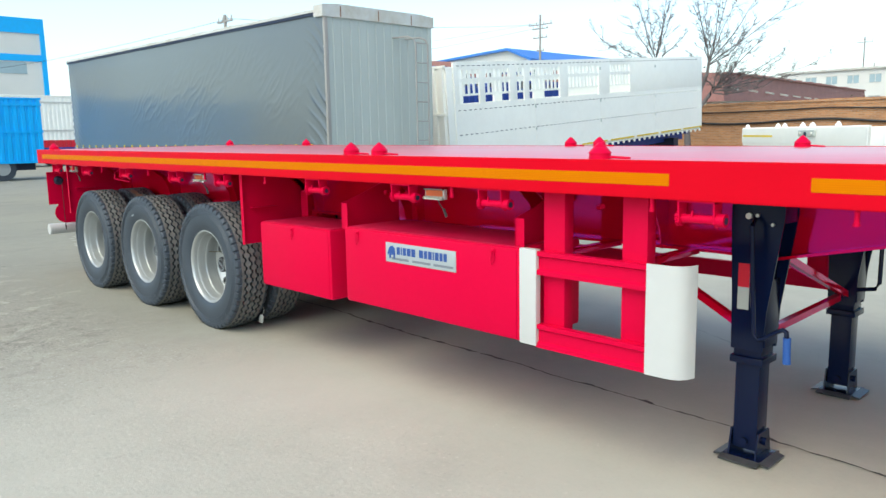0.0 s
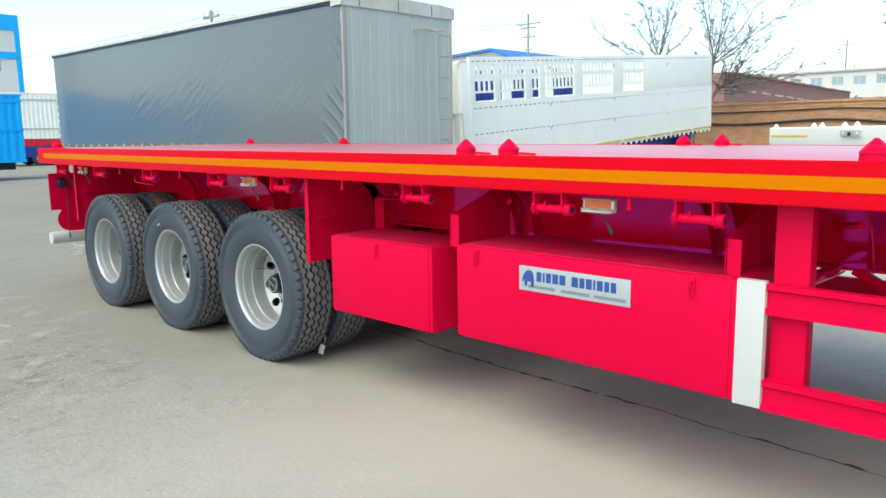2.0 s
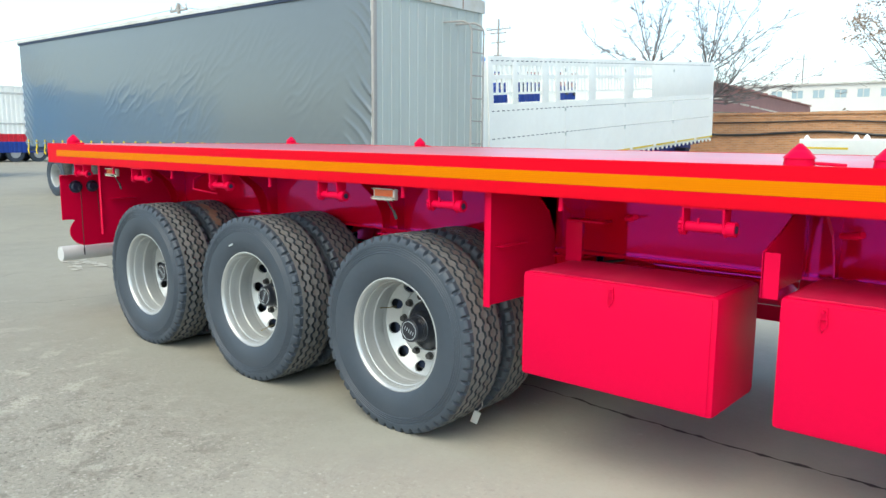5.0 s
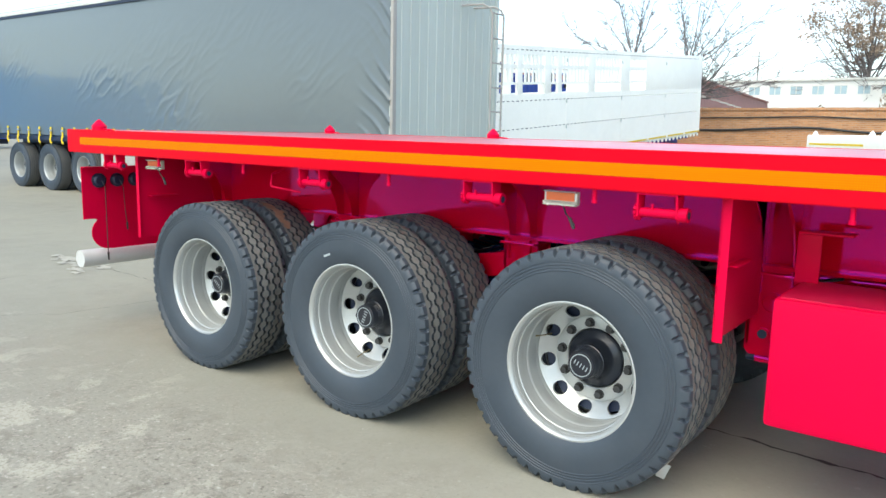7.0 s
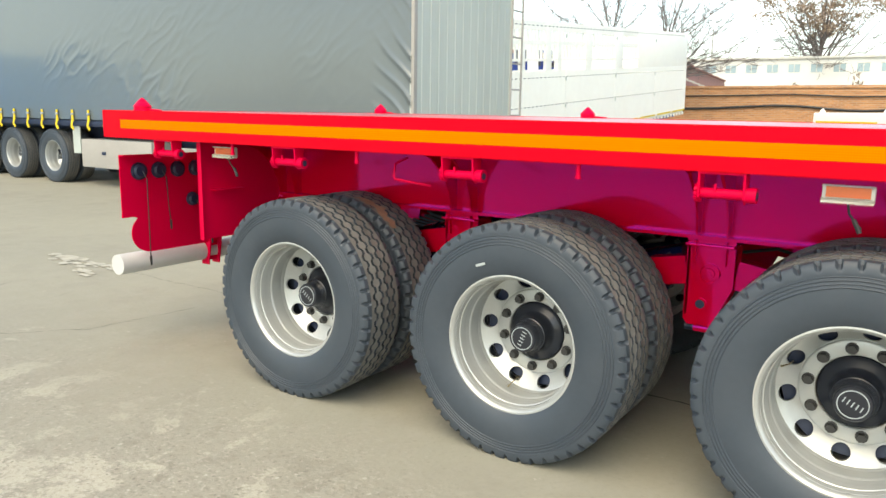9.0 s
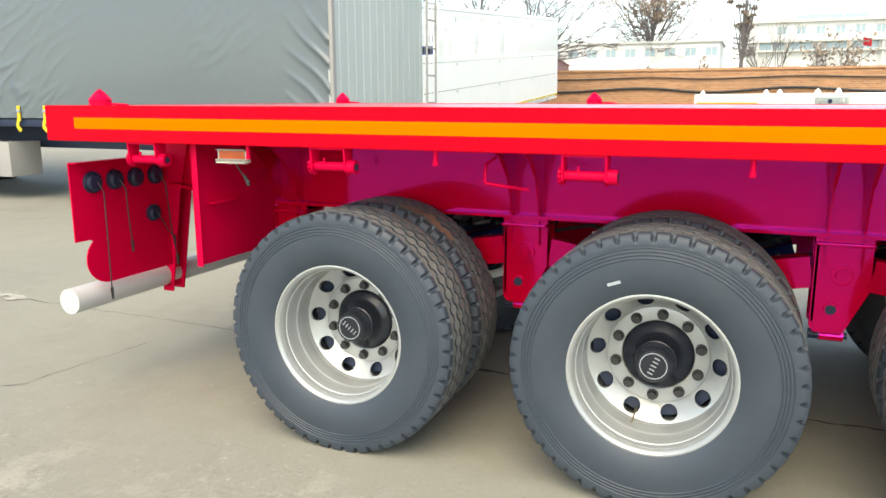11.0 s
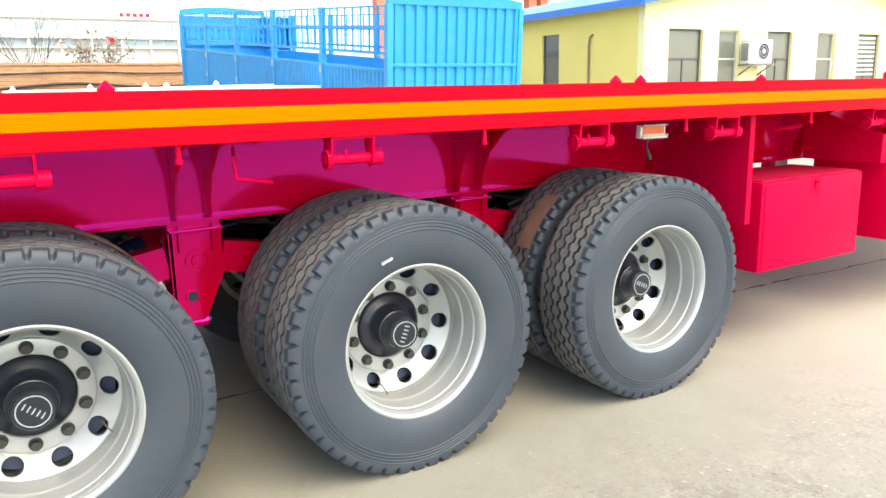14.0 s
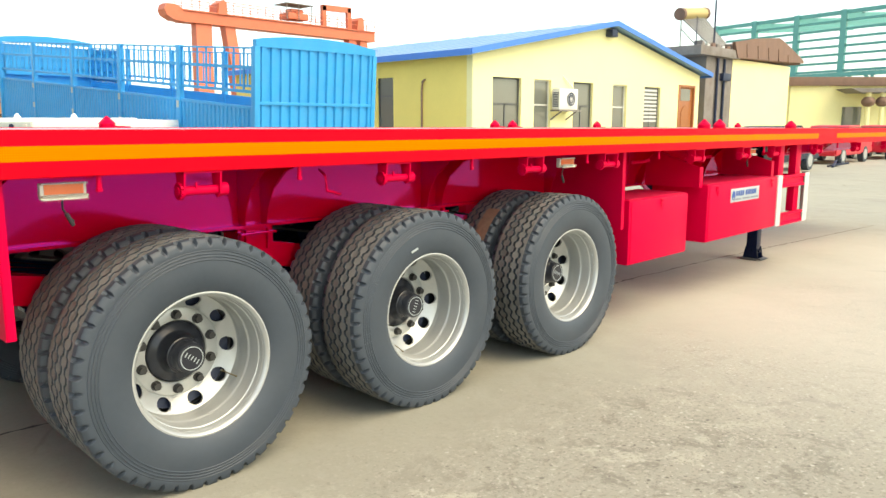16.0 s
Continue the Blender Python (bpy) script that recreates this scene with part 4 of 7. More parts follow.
def build_lamps():
    low = TOP - RAIL - 0.018
    for far in (False, True):
        for x in (-1.81, 1.228, 4.09):
            y = mirrored(0.046, far)
            s = 1 if not far else -1
            bm = bmesh.new()
            box(bm, x - 0.078, x + 0.078, min(y + s * 0.018, y + s * 0.045), max(y + s * 0.018, y + s * 0.045), low - 0.062, low - 0.004, 0.004)
            lamp = part("side_marker_lamp", bm, LIGHT_METAL, trailer, "white side marker lamp with an amber band", at=TILT)
            bm = bmesh.new()
            for k in range(26):
                xx = x - 0.06 + 0.12 * k / 25
                box(bm, xx - 0.0012, xx + 0.0012, min(y + s * 0.011, y + s * 0.018), max(y + s * 0.011, y + s * 0.018), low - 0.042, low - 0.012)
            box(bm, x - 0.066, x + 0.066, min(y + s * 0.013, y + s * 0.0185), max(y + s * 0.013, y + s * 0.0185), low - 0.044, low - 0.008)
            part("amber_band", bm, AMBER, lamp)
            bm = bmesh.new()
            box(bm, x - 0.078, x + 0.078, min(y, y + s * 0.003), max(y, y + s * 0.003), low - 0.062, low - 0.046, 0.0012)
            for zz in (low - 0.005, low - 0.05, low - 0.062):
                box(bm, x - 0.078, x + 0.078, min(y + s * 0.002, y + s * 0.018), max(y + s * 0.002, y + s * 0.018), zz - 0.004, zz + 0.004)
            part("lens", bm, CLEAR, lamp, "clear moulded lens").visible_shadow = False
            bm = bmesh.new()
            tube(bm, [(x, y + s * 0.04, low - 0.06), (x + 0.005, y + s * 0.06, low - 0.1), (x + 0.03, y + s * 0.07, low - 0.135), (x + 0.045, y + s * 0.07, low - 0.15)], 0.004, 6)
            rod(bm, (x + 0.02, y + s * 0.07, low - 0.12), (x + 0.042, y + s * 0.07, low - 0.165), 0.008, 8)
            part("cable", bm, CABLE, lamp, "dangling black cable")


def build_locks():
    """Red cone-topped container locks that stand on the deck."""
    bm = bmesh.new()
    bmesh.ops.create_cone(bm, cap_ends=True, segments=20, radius1=0.052, radius2=0.05, depth=0.026, matrix=Matrix.Translation((0, 0, 0.013)))
    bmesh.ops.create_cone(bm, cap_ends=True, segments=20, radius1=0.056, radius2=0.03, depth=0.03, matrix=Matrix.Translation((0, 0, 0.041)))
    bmesh.ops.create_cone(bm, cap_ends=True, segments=20, radius1=0.03, radius2=0.006, depth=0.022, matrix=Matrix.Translation((0, 0, 0.067)))
    cone = mesh_of("container_lock", bm, RED_SATIN, 50)
    spots = [(-2.61, 0.13), (3.245, 0.13), (3.53, 0.13), (5.15, 0.13), (9.2, 0.13), (-2.61, 2.45), (-0.705, 2.45), (3.285, 2.45), (3.575, 2.45), (5.2, 2.45), (9.25, 2.45)]
    for x, y in spots:
        lock = part("container_lock", cone, None, trailer, "red cone-topped container lock", at=TILT @ pose(x, y, TOP - 0.003))
        bm = bmesh.new()
        s = 1 if y < 1 else -1
        rod(bm, (0.04, 0, 0.01), (0.15, s * 0.02, 0.004), 0.006, 8)
        part("lock_handle", bm, RED_SATIN, lock)


def build_mudguards():
    for far in (False, True):
        for x, z0 in ((1.905, 0.77), (-2.03, 0.77)):
            bm = bmesh.new()
            ya, yb = mirrored(0.062, far), mirrored(0.68, far)
            s = 1 if not far else -1
            front = x > 0
            box(bm, x - 0.003, x + 0.003, min(ya, yb), max(ya, yb), z0, 1.325)
            e = 0.035 if front else 0.03
            box(bm, x, x + e, min(ya, ya + s * 0.005), max(ya, ya + s * 0.005), z0, 1.325)
            box(bm, x + 0.002, x + 0.05, min(ya + s * 0.08, ya + s * 0.3), max(ya + s * 0.08, ya + s * 0.3), 1.05, 1.056)
            part("mudguard", bm, RED_SATIN, trailer)


def build_boxes():
    def toolbox(x0, x1, z0, z1, y, latches, far=False):
        y -= 0.008
        ya, yb = sorted((mirrored(y, far), mirrored(0.58, far)))
        bm = bmesh.new()
        box(bm, x0 - 0.006, x1 + 0.006, ya, yb, z0, z1, 0.022)
        chest = part("toolbox", bm, RED_SATIN, trailer, "red sheet-steel toolbox slung under the deck")
        bm = bmesh.new()
        f = mirrored(y, far)
        s = -1 if not far else 1
        t = 0.004
        fa, fb = sorted((f + s * t, f))
        box(bm, x0 + 0.018, x1 - 0.018, fa, fb, z0 + 0.015, z1 - 0.012, 0.0015)
        part("door", bm, RED_SATIN, chest)
        bm = bmesh.new()
        box(bm, x0 + 0.018, x1 - 0.018, ya + 0.022, yb - 0.022, z1, z1 + 0.004)
        part("lid", bm, RED_LID, chest, "dusty red lid")
        for lx in latches:
            bm = bmesh.new()
            box(bm, lx - 0.012, lx + 0.012, *sorted((f + s * (t + 0.001), f + s * (t + 0.007))), z1 - 0.06, z1 - 0.015, 0.002)
            tube(bm, [(lx - 0.012, f + s * (t + 0.006), z1 - 0.05), (lx - 0.012, f + s * (t + 0.012), z1 - 0.08), (lx, f + s * (t + 0.014), z1 - 0.1), (lx + 0.012, f + s * (t + 0.012), z1 - 0.08), (lx + 0.012, f + s * (t + 0.006), z1 - 0.05)], 0.0028, 6)
            rod(bm, (lx, f + s * t, z1 - 0.03), (lx, f + s * (t + 0.02), z1 - 0.03), 0.006, 10)
            part("latch", bm, RED_SATIN, chest)
        return chest

    toolbox(2.1, 3.0, 0.472, 0.962, 0.117, (2.55,))
    big = toolbox(3.245, 4.725, 0.521, 1.012, 0.064, (3.39, 4.55))
    toolbox(2.1, 3.0, 0.472, 0.962, 0.117, (2.55,), far=True)
    # the nameplate, its marks drawn as plain shapes
    y = 0.052
    bm = bmesh.new()
    box(bm, 3.667, 4.272, y - 0.004, y, 0.8320, 0.9520, 0.0015)
    plate = part("nameplate", bm, PLATE, big, "silver plate with a blue emblem and plain bars")
    bm = bmesh.new()
    f = y - 0.0055
    x = 3.682
    prism(bm, [(x + 0.018, 0.8550), (x + 0.018, 0.8900), (x + 0.008, 0.8720), (x + 0.004, 0.8880), (x + 0.016, 0.9150), (x + 0.03, 0.9300), (x + 0.052, 0.9340), (x + 0.068, 0.922), (x + 0.074, 0.8920), (x + 0.072, 0.8550), (x + 0.058, 0.8550), (x + 0.056, 0.8780), (x + 0.036, 0.8780), (x + 0.034, 0.8550)], f, f + 0.003, "y")
    part("emblem", bm, BLUE_PRINT, plate, "blue animal-like emblem")
    cursor = 3.772
    for w in (0.028, 0.01, 0.028, 0.032, 0.032, 0, 0.034, 0.026, 0.03, 0.01, 0.03, 0.024, 0.026):
        if w:
            bm = bmesh.new()
            box(bm, cursor, cursor + w, f, f + 0.003, 0.8840, 0.9300)
            part("large_bar", bm, BLUE_PRINT, plate)
        cursor += (w or 0.018) + 0.0085
    for a, b in ((3.722, 3.877), (3.912, 4.067), (4.092, 4.252)):
        bm = bmesh.new()
        box(bm, a, b, f, f + 0.003, 0.8490, 0.8630)
        part("small_bar", bm, GREY_PRINT, plate)
    # an angle bracket that hangs the small box from the beam
    bm = bmesh.new()
    box(bm, 2.08, 2.17, 0.5, 0.508, 0.962, 1.16, 0.003)
    box(bm, 2.08, 2.088, 0.508, 0.6, 0.962, 1.16, 0.003)
    box(bm, 2.08, 2.28, 0.5, 0.6, 1.16, 1.17, 0.003)
    part("box_bracket", bm, RED_SATIN, trailer)
    # hanging brackets between the boxes
    for x in (3.16, 4.66):
        bm = bmesh.new()
        prism(bm, [(0.1, 0.99), (0.1, 1.16), (0.24, 1.2), (0.6, 1.33), (0.6, 0.99)], x - 0.004, x + 0.004, "x")
        box(bm, x, x + 0.06, 0.1, 0.106, 0.99, 1.16)
        part("box_bracket", bm, RED_SATIN, trailer)


def build_side_guard():
    for far in (False, True):
        y0 = mirrored(0.058, far)
        s = 1 if not far else -1
        posts = (((3.25, 3.38, 0.58),) if far else ((4.845, 4.975, 0.58),)) + ((5.30, 5.43, 0.62),)

        def guard_rail(z0, z1):
            bm = bmesh.new()
            pts = [(0, z0), (0, z0 + 0.022), (0.016, z0 + 0.03), (0.016, z1 - 0.03), (0, z1 - 0.022), (0, z1), (0.045, z1), (0.045, z0)]
            prism(bm, [(y0 + s * a, b) for a, b in pts], 3.1 if far else 4.83, 5.47, "x")
            return bm

        guard = part("side_guard", guard_rail(0.89, 1.008), RED_SATIN, trailer, "red side guard with white end panels")
        part("lower_rail", guard_rail(0.512, 0.632), RED_SATIN, guard)
        for x0, x1, z0 in posts:
            bm = bmesh.new()
            box(bm, x0, x1, *sorted((y0 + s * 0.045, y0 + s * 0.12)), z0, 1.34, 0.006)
            part("guard_post", bm, RED_SATIN, guard)
            bm = bmesh.new()
            box(bm, x0 + 0.02, x0 + 0.085, *sorted((y0 + s * 0.12, y0 + s * 0.63)), 0.975, 1.003, 0.004)
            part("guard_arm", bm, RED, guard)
        bm = bmesh.new()
        x0 = 2.998 if far else 4.729
        box(bm, x0, x0 + 0.108, *sorted((y0 - s * 0.008, y0 + s * 0.03)), 0.52, 1.017, 0.003)
        part("white_strip", bm, WHITE, guard, "white painted strip")
        bm = bmesh.new()
        outer_pts = [(5.458, 0.0), (5.54, 0.0), (5.588, 0.006), (5.62, 0.024), (5.641, 0.055), (5.65, 0.1)]
        inner_pts = [(a - 0.005, b + 0.005) for a, b in reversed(outer_pts)]
        prism(bm, [(a, y0 - s * 0.004 + s * b) for a, b in outer_pts + inner_pts], 0.51, 1.017, "z")
        part("white_end_panel", bm, WHITE, guard, "white end panel curved inward")


def build_legs():
    X, Y = 5.70, 0.64
    for far in (False, True):
        y = mirrored(Y, far)
        s = 1 if not far else -1
        x = X
        bm = bmesh.new()
        box(bm, x - 0.068, x + 0.068, y - 0.068, y + 0.068, 0.5, 1.2, 0.006)
        leg = part("landing_leg", bm, BLACK, trailer, "black telescopic landing leg with a splayed foot")
        for side in (-1, 1):
            bm = bmesh.new()
            prism(bm, [(x - 0.095, 1.33), (x + 0.15, 1.33), (x + 0.15, 1.2), (x + 0.085, 0.75), (x + 0.075, 0.56), (x - 0.075, 0.56), (x - 0.08, 0.8), (x - 0.095, 1.16)], y + side * 0.078 - 0.005, y + side * 0.078 + 0.005, "y")
            part("cheek_plate", bm, BLACK, leg)
        for name, span in (("front_strip", (x + 0.069, x + 0.083, y - 0.073, y + 0.073, 0.58, 0.9)), ("head_block", (x - 0.094, x + 0.148, y - 0.072, y + 0.072, 1.17, 1.33)), ("collar", (x - 0.08, x + 0.08, y - 0.082, y + 0.082, 0.49, 0.525))):
            bm = bmesh.new()
            box(bm, *span, 0.004)
            part(name, bm, BLACK, leg)
        bm = bmesh.new()
        box(bm, x - 0.058, x + 0.058, y - 0.058, y + 0.058, 0.06, 0.5, 0.005)
        part("inner_leg", bm, BLACK, leg)
        bm = bmesh.new()
        box(bm, x - 0.095, x + 0.095, y - 0.095, y + 0.095, 0.012, 0.026, 0.003)
        for sx in (-1, 1):
            prism(bm, [(y - 0.085, 0.025), (y + 0.085, 0.025), (y + 0.06, 0.15), (y - 0.06, 0.15)], x + sx * 0.066 - 0.004, x + sx * 0.066 + 0.004, "x")
        rod(bm, (x - 0.085, y, 0.1), (x + 0.085, y, 0.1), 0.018, 12)
        rod(bm, (x, y - 0.08, 0.1), (x, y + 0.08, 0.1), 0.02, 12)
        foot = part("foot", bm, BLACK, leg, "splayed black steel foot with bright worn edges")
        for dx, dy in ((1, 0), (-1, 0), (0, 1), (0, -1)):
            bm = bmesh.new()
            bar(bm, (x + dx * 0.092, y + dy * 0.092, 0.022), (x + dx * 0.135, y + dy * 0.135, 0.012), 0.19, 0.008, up=(0, 0, 1))
            part("flap", bm, WORN_BLACK, foot, "worn dark steel flap")
        face = y - s * 0.0835
        bm = bmesh.new()
        box(bm, x - 0.052, x + 0.002, *sorted((face, face - s * 0.001)), 0.755, 0.975)
        label = part("data_label", bm, GREY_STEEL, leg, "faded data label")
        bm = bmesh.new()
        box(bm, x - 0.052, x + 0.002, *sorted((face - s * 0.001, face - s * 0.0022)), 0.862, 0.975)
        part("label_band", bm, RED_FAR, label, "red band of the label")
        for bx, bz, r in ((-0.01, 1.2, 0.016), (0.03, 1.205, 0.009), (0.1, 1.285, 0.008), (0.1, 1.165, 0.008)):
            bm = bmesh.new()
            rod(bm, (x + bx, face, bz), (x + bx, face - s * 0.014, bz), r, 6)
            part("bolt", bm, STEEL, leg)
    # crank handle with a blue grip, cross shaft, red braces
    x, y = X, Y - 0.16
    bm = bmesh.new()
    tube(bm, [(x + 0.03, y + 0.05, 1.19), (x + 0.035, y, 1.16), (x + 0.045, y, 0.98), (x + 0.06, y, 0.72), (x + 0.065, y, 0.665), (x + 0.085, y, 0.643), (x + 0.11, y, 0.652), (x + 0.17, y, 0.695), (x + 0.195, y, 0.708), (x + 0.21, y, 0.7), (x + 0.214, y, 0.665)], 0.011, 10)
    crank = part("crank_handle", bm, BLACK, trailer, "black bent crank handle")
    bm = bmesh.new()
    rod(bm, (x + 0.214, y, 0.675), (x + 0.218, y, 0.555), 0.017, 14)
    part("grip", bm, GRIP, crank, "blue rubber grip")
    bm = bmesh.new()
    yb = WIDTH - Y
    tube(bm, [(x + 0.08, yb, 1.05), (x + 0.2, yb - 0.12, 1.05), (x + 0.21, yb - 0.13, 1.0), (x + 0.21, yb - 0.13, 0.72), (x + 0.18, yb - 0.1, 0.68), (x + 0.08, yb - 0.08, 0.66)], 0.012, 8)
    part("hose_loop", bm, BLACK, trailer)
    bm = bmesh.new()
    rod(bm, (x, Y + 0.07, 0.95), (x, WIDTH - Y - 0.07, 0.95), 0.02, 12)
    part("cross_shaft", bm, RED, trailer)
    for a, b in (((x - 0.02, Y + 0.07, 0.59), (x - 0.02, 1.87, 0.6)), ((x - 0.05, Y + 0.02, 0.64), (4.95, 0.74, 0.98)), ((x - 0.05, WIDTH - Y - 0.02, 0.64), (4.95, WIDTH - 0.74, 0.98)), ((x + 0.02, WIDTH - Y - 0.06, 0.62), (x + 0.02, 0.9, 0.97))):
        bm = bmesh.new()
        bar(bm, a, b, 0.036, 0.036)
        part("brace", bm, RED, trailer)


def build_tail():
    x = -2.79
    boards = []
    for far in (False, True):
        bm = bmesh.new()
        lobe = [(0.27 + 0.14 * math.cos(radians(a)), 0.715 + 0.13 * math.sin(radians(a))) for a in range(130, 271, 10)]
        pts = [(0.07, 1.215), (0.07, 0.825), (0.16, 0.825)] + lobe + [(0.74, 0.585), (0.74, 1.215)]
        prism(bm, [(mirrored(a, far), b) for a, b in pts], x - 0.004, x + 0.004, "x")
        box(bm, x, x + 0.05, *sorted((mirrored(0.07, far), mirrored(0.74, far))), 1.215, 1.222)
        boards.append(part("tail_board", bm, RED_SATIN, trailer, "red tail-lamp board with round lamp backs"))
    bm = bmesh.new()
    box(bm, x - 0.004, x + 0.004, 0.74, WIDTH - 0.74, 1.0, 1.215)
    part("tail_plate", bm, RED_SATIN, trailer)
    for far, board in zip((False, True), boards):
        for k, (y, z, r) in enumerate(((0.2, 1.115, 0.056), (0.345, 1.115, 0.053), (0.49, 1.115, 0.053), (0.635, 1.115, 0.053), (0.6, 0.905, 0.047))):
            bm = bmesh.new()
            yy = mirrored(y, far)
            rod(bm, (x + 0.004, yy, z), (x + 0.022, yy, z), r, 28, r * 0.96)
            rod(bm, (x + 0.022, yy, z), (x + 0.034, yy, z), r * 0.85, 28, r * 0.6)
            rod(bm, (x - 0.004, yy, z), (x - 0.025, yy, z), r * 1.02, 28)
            lamp = part("tail_lamp", bm, DARK, board, "round black tail-lamp housing")
            if far:
                continue
            drop = (0.58, 0.36, 0.0, 0.5, 0.17)[k]
            if drop:
                bm = bmesh.new()
                sway = 0.02 * (k - 1)
                tube(bm, [(x + 0.034, yy + 0.01, z), (x + 0.06, yy + 0.02, z - 0.05), (x + 0.055, yy + 0.03 + sway * 0.4, z - 0.6 * drop), (x + 0.05, yy + 0.045 + sway, z - drop + 0.02)], 0.0035, 6)
                rod(bm, (x + 0.05, yy + 0.045 + sway, z - drop + 0.03), (x + 0.05, yy + 0.047 + sway, z - drop - 0.03), 0.008, 8, 0.006)
                part("lamp_wire", bm, CABLE, lamp, "dangling black lamp wire")
    bm = bmesh.new()
    rod(bm, (-2.87, 0.07, 0.515), (-2.87, WIDTH - 0.07, 0.515), 0.066, 32)
    bumper = part("rear_bumper", bm, WHITE, trailer, "white tubular rear bumper")
    for y in (0.78, WIDTH - 0.78):
        bm = bmesh.new()
        prism(bm, [(-2.87, 0.42), (-2.80, 0.42), (-2.70, 1.0), (-2.62, 1.3), (-2.80, 1.3), (-2.86, 0.9)], y - 0.05, y - 0.04, "y")
        prism(bm, [(-2.87, 0.42), (-2.80, 0.42), (-2.70, 1.0), (-2.62, 1.3), (-2.80, 1.3), (-2.86, 0.9)], y + 0.04, y + 0.05, "y")
        box(bm, -2.83, -2.815, y - 0.05, y + 0.05, 0.45, 1.2)
        part("bumper_bracket", bm, RED_SATIN, bumper)


build_deck()
build_running_gear()
build_winches()
build_lamps()
build_locks()
build_mudguards()
build_boxes()
build_side_guard()
build_legs()
build_tail()


# ---- the curtain-sided trailer ----
def simple_wheel(parent, x, y, z, facing=1):
    return wheel(parent, x, y, z, 20, facing, True, False)


def build_curtain_trailer():
    X0, X1, Y0, Y1, ZB, ZT = -18.1, -4.47, 5.5, 8.15, 1.27, 3.88
    tr = thing("curtain_trailer", "grey curtain-sided trailer with yellow straps parked behind the flatbed", "trailer")
    def rise(x):
        """The roof climbs a little towards the rear."""
        return 0.13 * (X1 - x) / (X1 - X0)
    # the curtain: a sheet with slack folds, tighter towards its ends
    nx, nz = 560, 110
    verts, faces = [], []
    for i in range(nx + 1):
        u = i / nx
        x = X0 + 0.03 + (X1 - X0 - 0.06) * u
        for j in range(nz + 1):
            v = j / nz
            z = ZB + (ZT - 0.06 + rise(x) - ZB) * v
            d = 0.014 * noise.noise((x * 0.5, z * 0.6, 1.0))
            # short slanting creases in loose patches
            along, across = 0.8 * x + 0.6 * z, 0.8 * z - 0.6 * x
            fold = 1 - abs(noise.noise((along * 1.6, across * 6.0, 4.0))) * 3.6
            patch = max(0.0, noise.noise((x * 0.45, z * 0.8, 9.0)) + 0.22) * max(0.0, 1 - abs(v - 0.36) * 1.7)
            d -= 0.013 * max(0.0, fold) * patch
            # tight creases fanning from the pulled corners
            e = max(0.0, 1 - (X1 - x) / 0.75)
            wave = math.sin(21 * (z - 1.3 * (X1 - x) + 0.45 * (X1 - x) ** 2) + 3.0 * noise.noise((z * 1.3, x * 1.1, 0)))
            d -= 0.05 * e ** 1.2 * max(0.0, wave) ** 3 * max(0.0, 0.75 + 0.9 * noise.noise((z * 1.7, x * 0.9, 7.0))) * max(0.0, 1 - v * 0.75)
            e2 = max(0.0, 1 - (x - X0) / 0.8)
            d += 0.022 * e2 * math.sin(30 * (z + 0.9 * (x - X0))) * (1 - v)
            verts.append((x, Y0 + d, z))
    for i in range(nx):
        for j in range(nz):
            a = i * (nz + 1) + j
            faces.append((a, a + nz + 1, a + nz + 2, a + 1))
    me = bpy.data.meshes.new("curtain")
    me.from_pydata(verts, [], faces)
    me.materials.append(CURTAIN)
    me.shade_smooth()
    part("curtain", me, None, tr, "slack grey tarpaulin curtain with creases")
    bm = bmesh.new()
    box(bm, X0 + 0.02, X1 - 0.05, Y0 + 0.09, Y1 - 0.02, ZB, ZT - 0.03)
    part("load_space", bm, CURTAIN, tr)
    # top rail with a rough folded edge
    bm = bmesh.new()
    bar(bm, (X0 - 0.02, Y0 + 0.01, ZT - 0.0425 + rise(X0)), (X1 - 0.02, Y0 + 0.01, ZT - 0.0425), 0.08, 0.055)
    part("top_rail", bm, DARK, tr)
    bm = bmesh.new()
    rnd = random.Random(4)
    edge, x = [(X0 - 0.02, ZT - 0.015 + rise(X0))], X0 - 0.02
    while x < X1 - 0.3:
        edge.append((x, ZT + 0.03 + rise(x) + rnd.uniform(0, 0.03)))
        x += rnd.uniform(0.1, 0.4)
    prism(bm, edge + [(X1 - 0.02, ZT + 0.04), (X1 - 0.02, ZT - 0.015)], Y0 - 0.04, Y1 + 0.02, "y")
    part("roof_sheet", bm, LIGHT_METAL, tr, "pale roof sheet with a ragged edge")
    # corrugated end wall
    bm = bmesh.new()
    pts, y = [(X1, Y0)], Y0
    pitch = (Y1 - Y0) / 13
    for k in range(13):
        a = Y0 + pitch * k
        pts += [(X1, a + pitch * 0.80), (X1 - 0.009, a + pitch * 0.84), (X1 - 0.009, a + pitch * 0.93), (X1, a + pitch * 0.97)]
    pts += [(X1, Y1), (X1 - 0.06, Y1), (X1 - 0.06, Y0)]
    prism(bm, pts, ZB - 0.1, ZT - 0.06, "z")
    part("end_wall", bm, GREY_STEEL, tr, "grey corrugated steel end wall")
    bm = bmesh.new()
    box(bm, X1 - 0.03, X1 + 0.02, Y0 - 0.02, Y0 + 0.06, ZB - 0.15, ZT - 0.05, 0.01)
    part("corner_post", bm, POLE, tr)
    bm = bmesh.new()
    box(bm, X1 - 0.08, X1 + 0.015, Y1 - 0.06, Y1 + 0.03, ZB - 0.15, ZT - 0.05, 0.01)
    part("corner_post", bm, GREY_STEEL, tr)
    bm = bmesh.new()
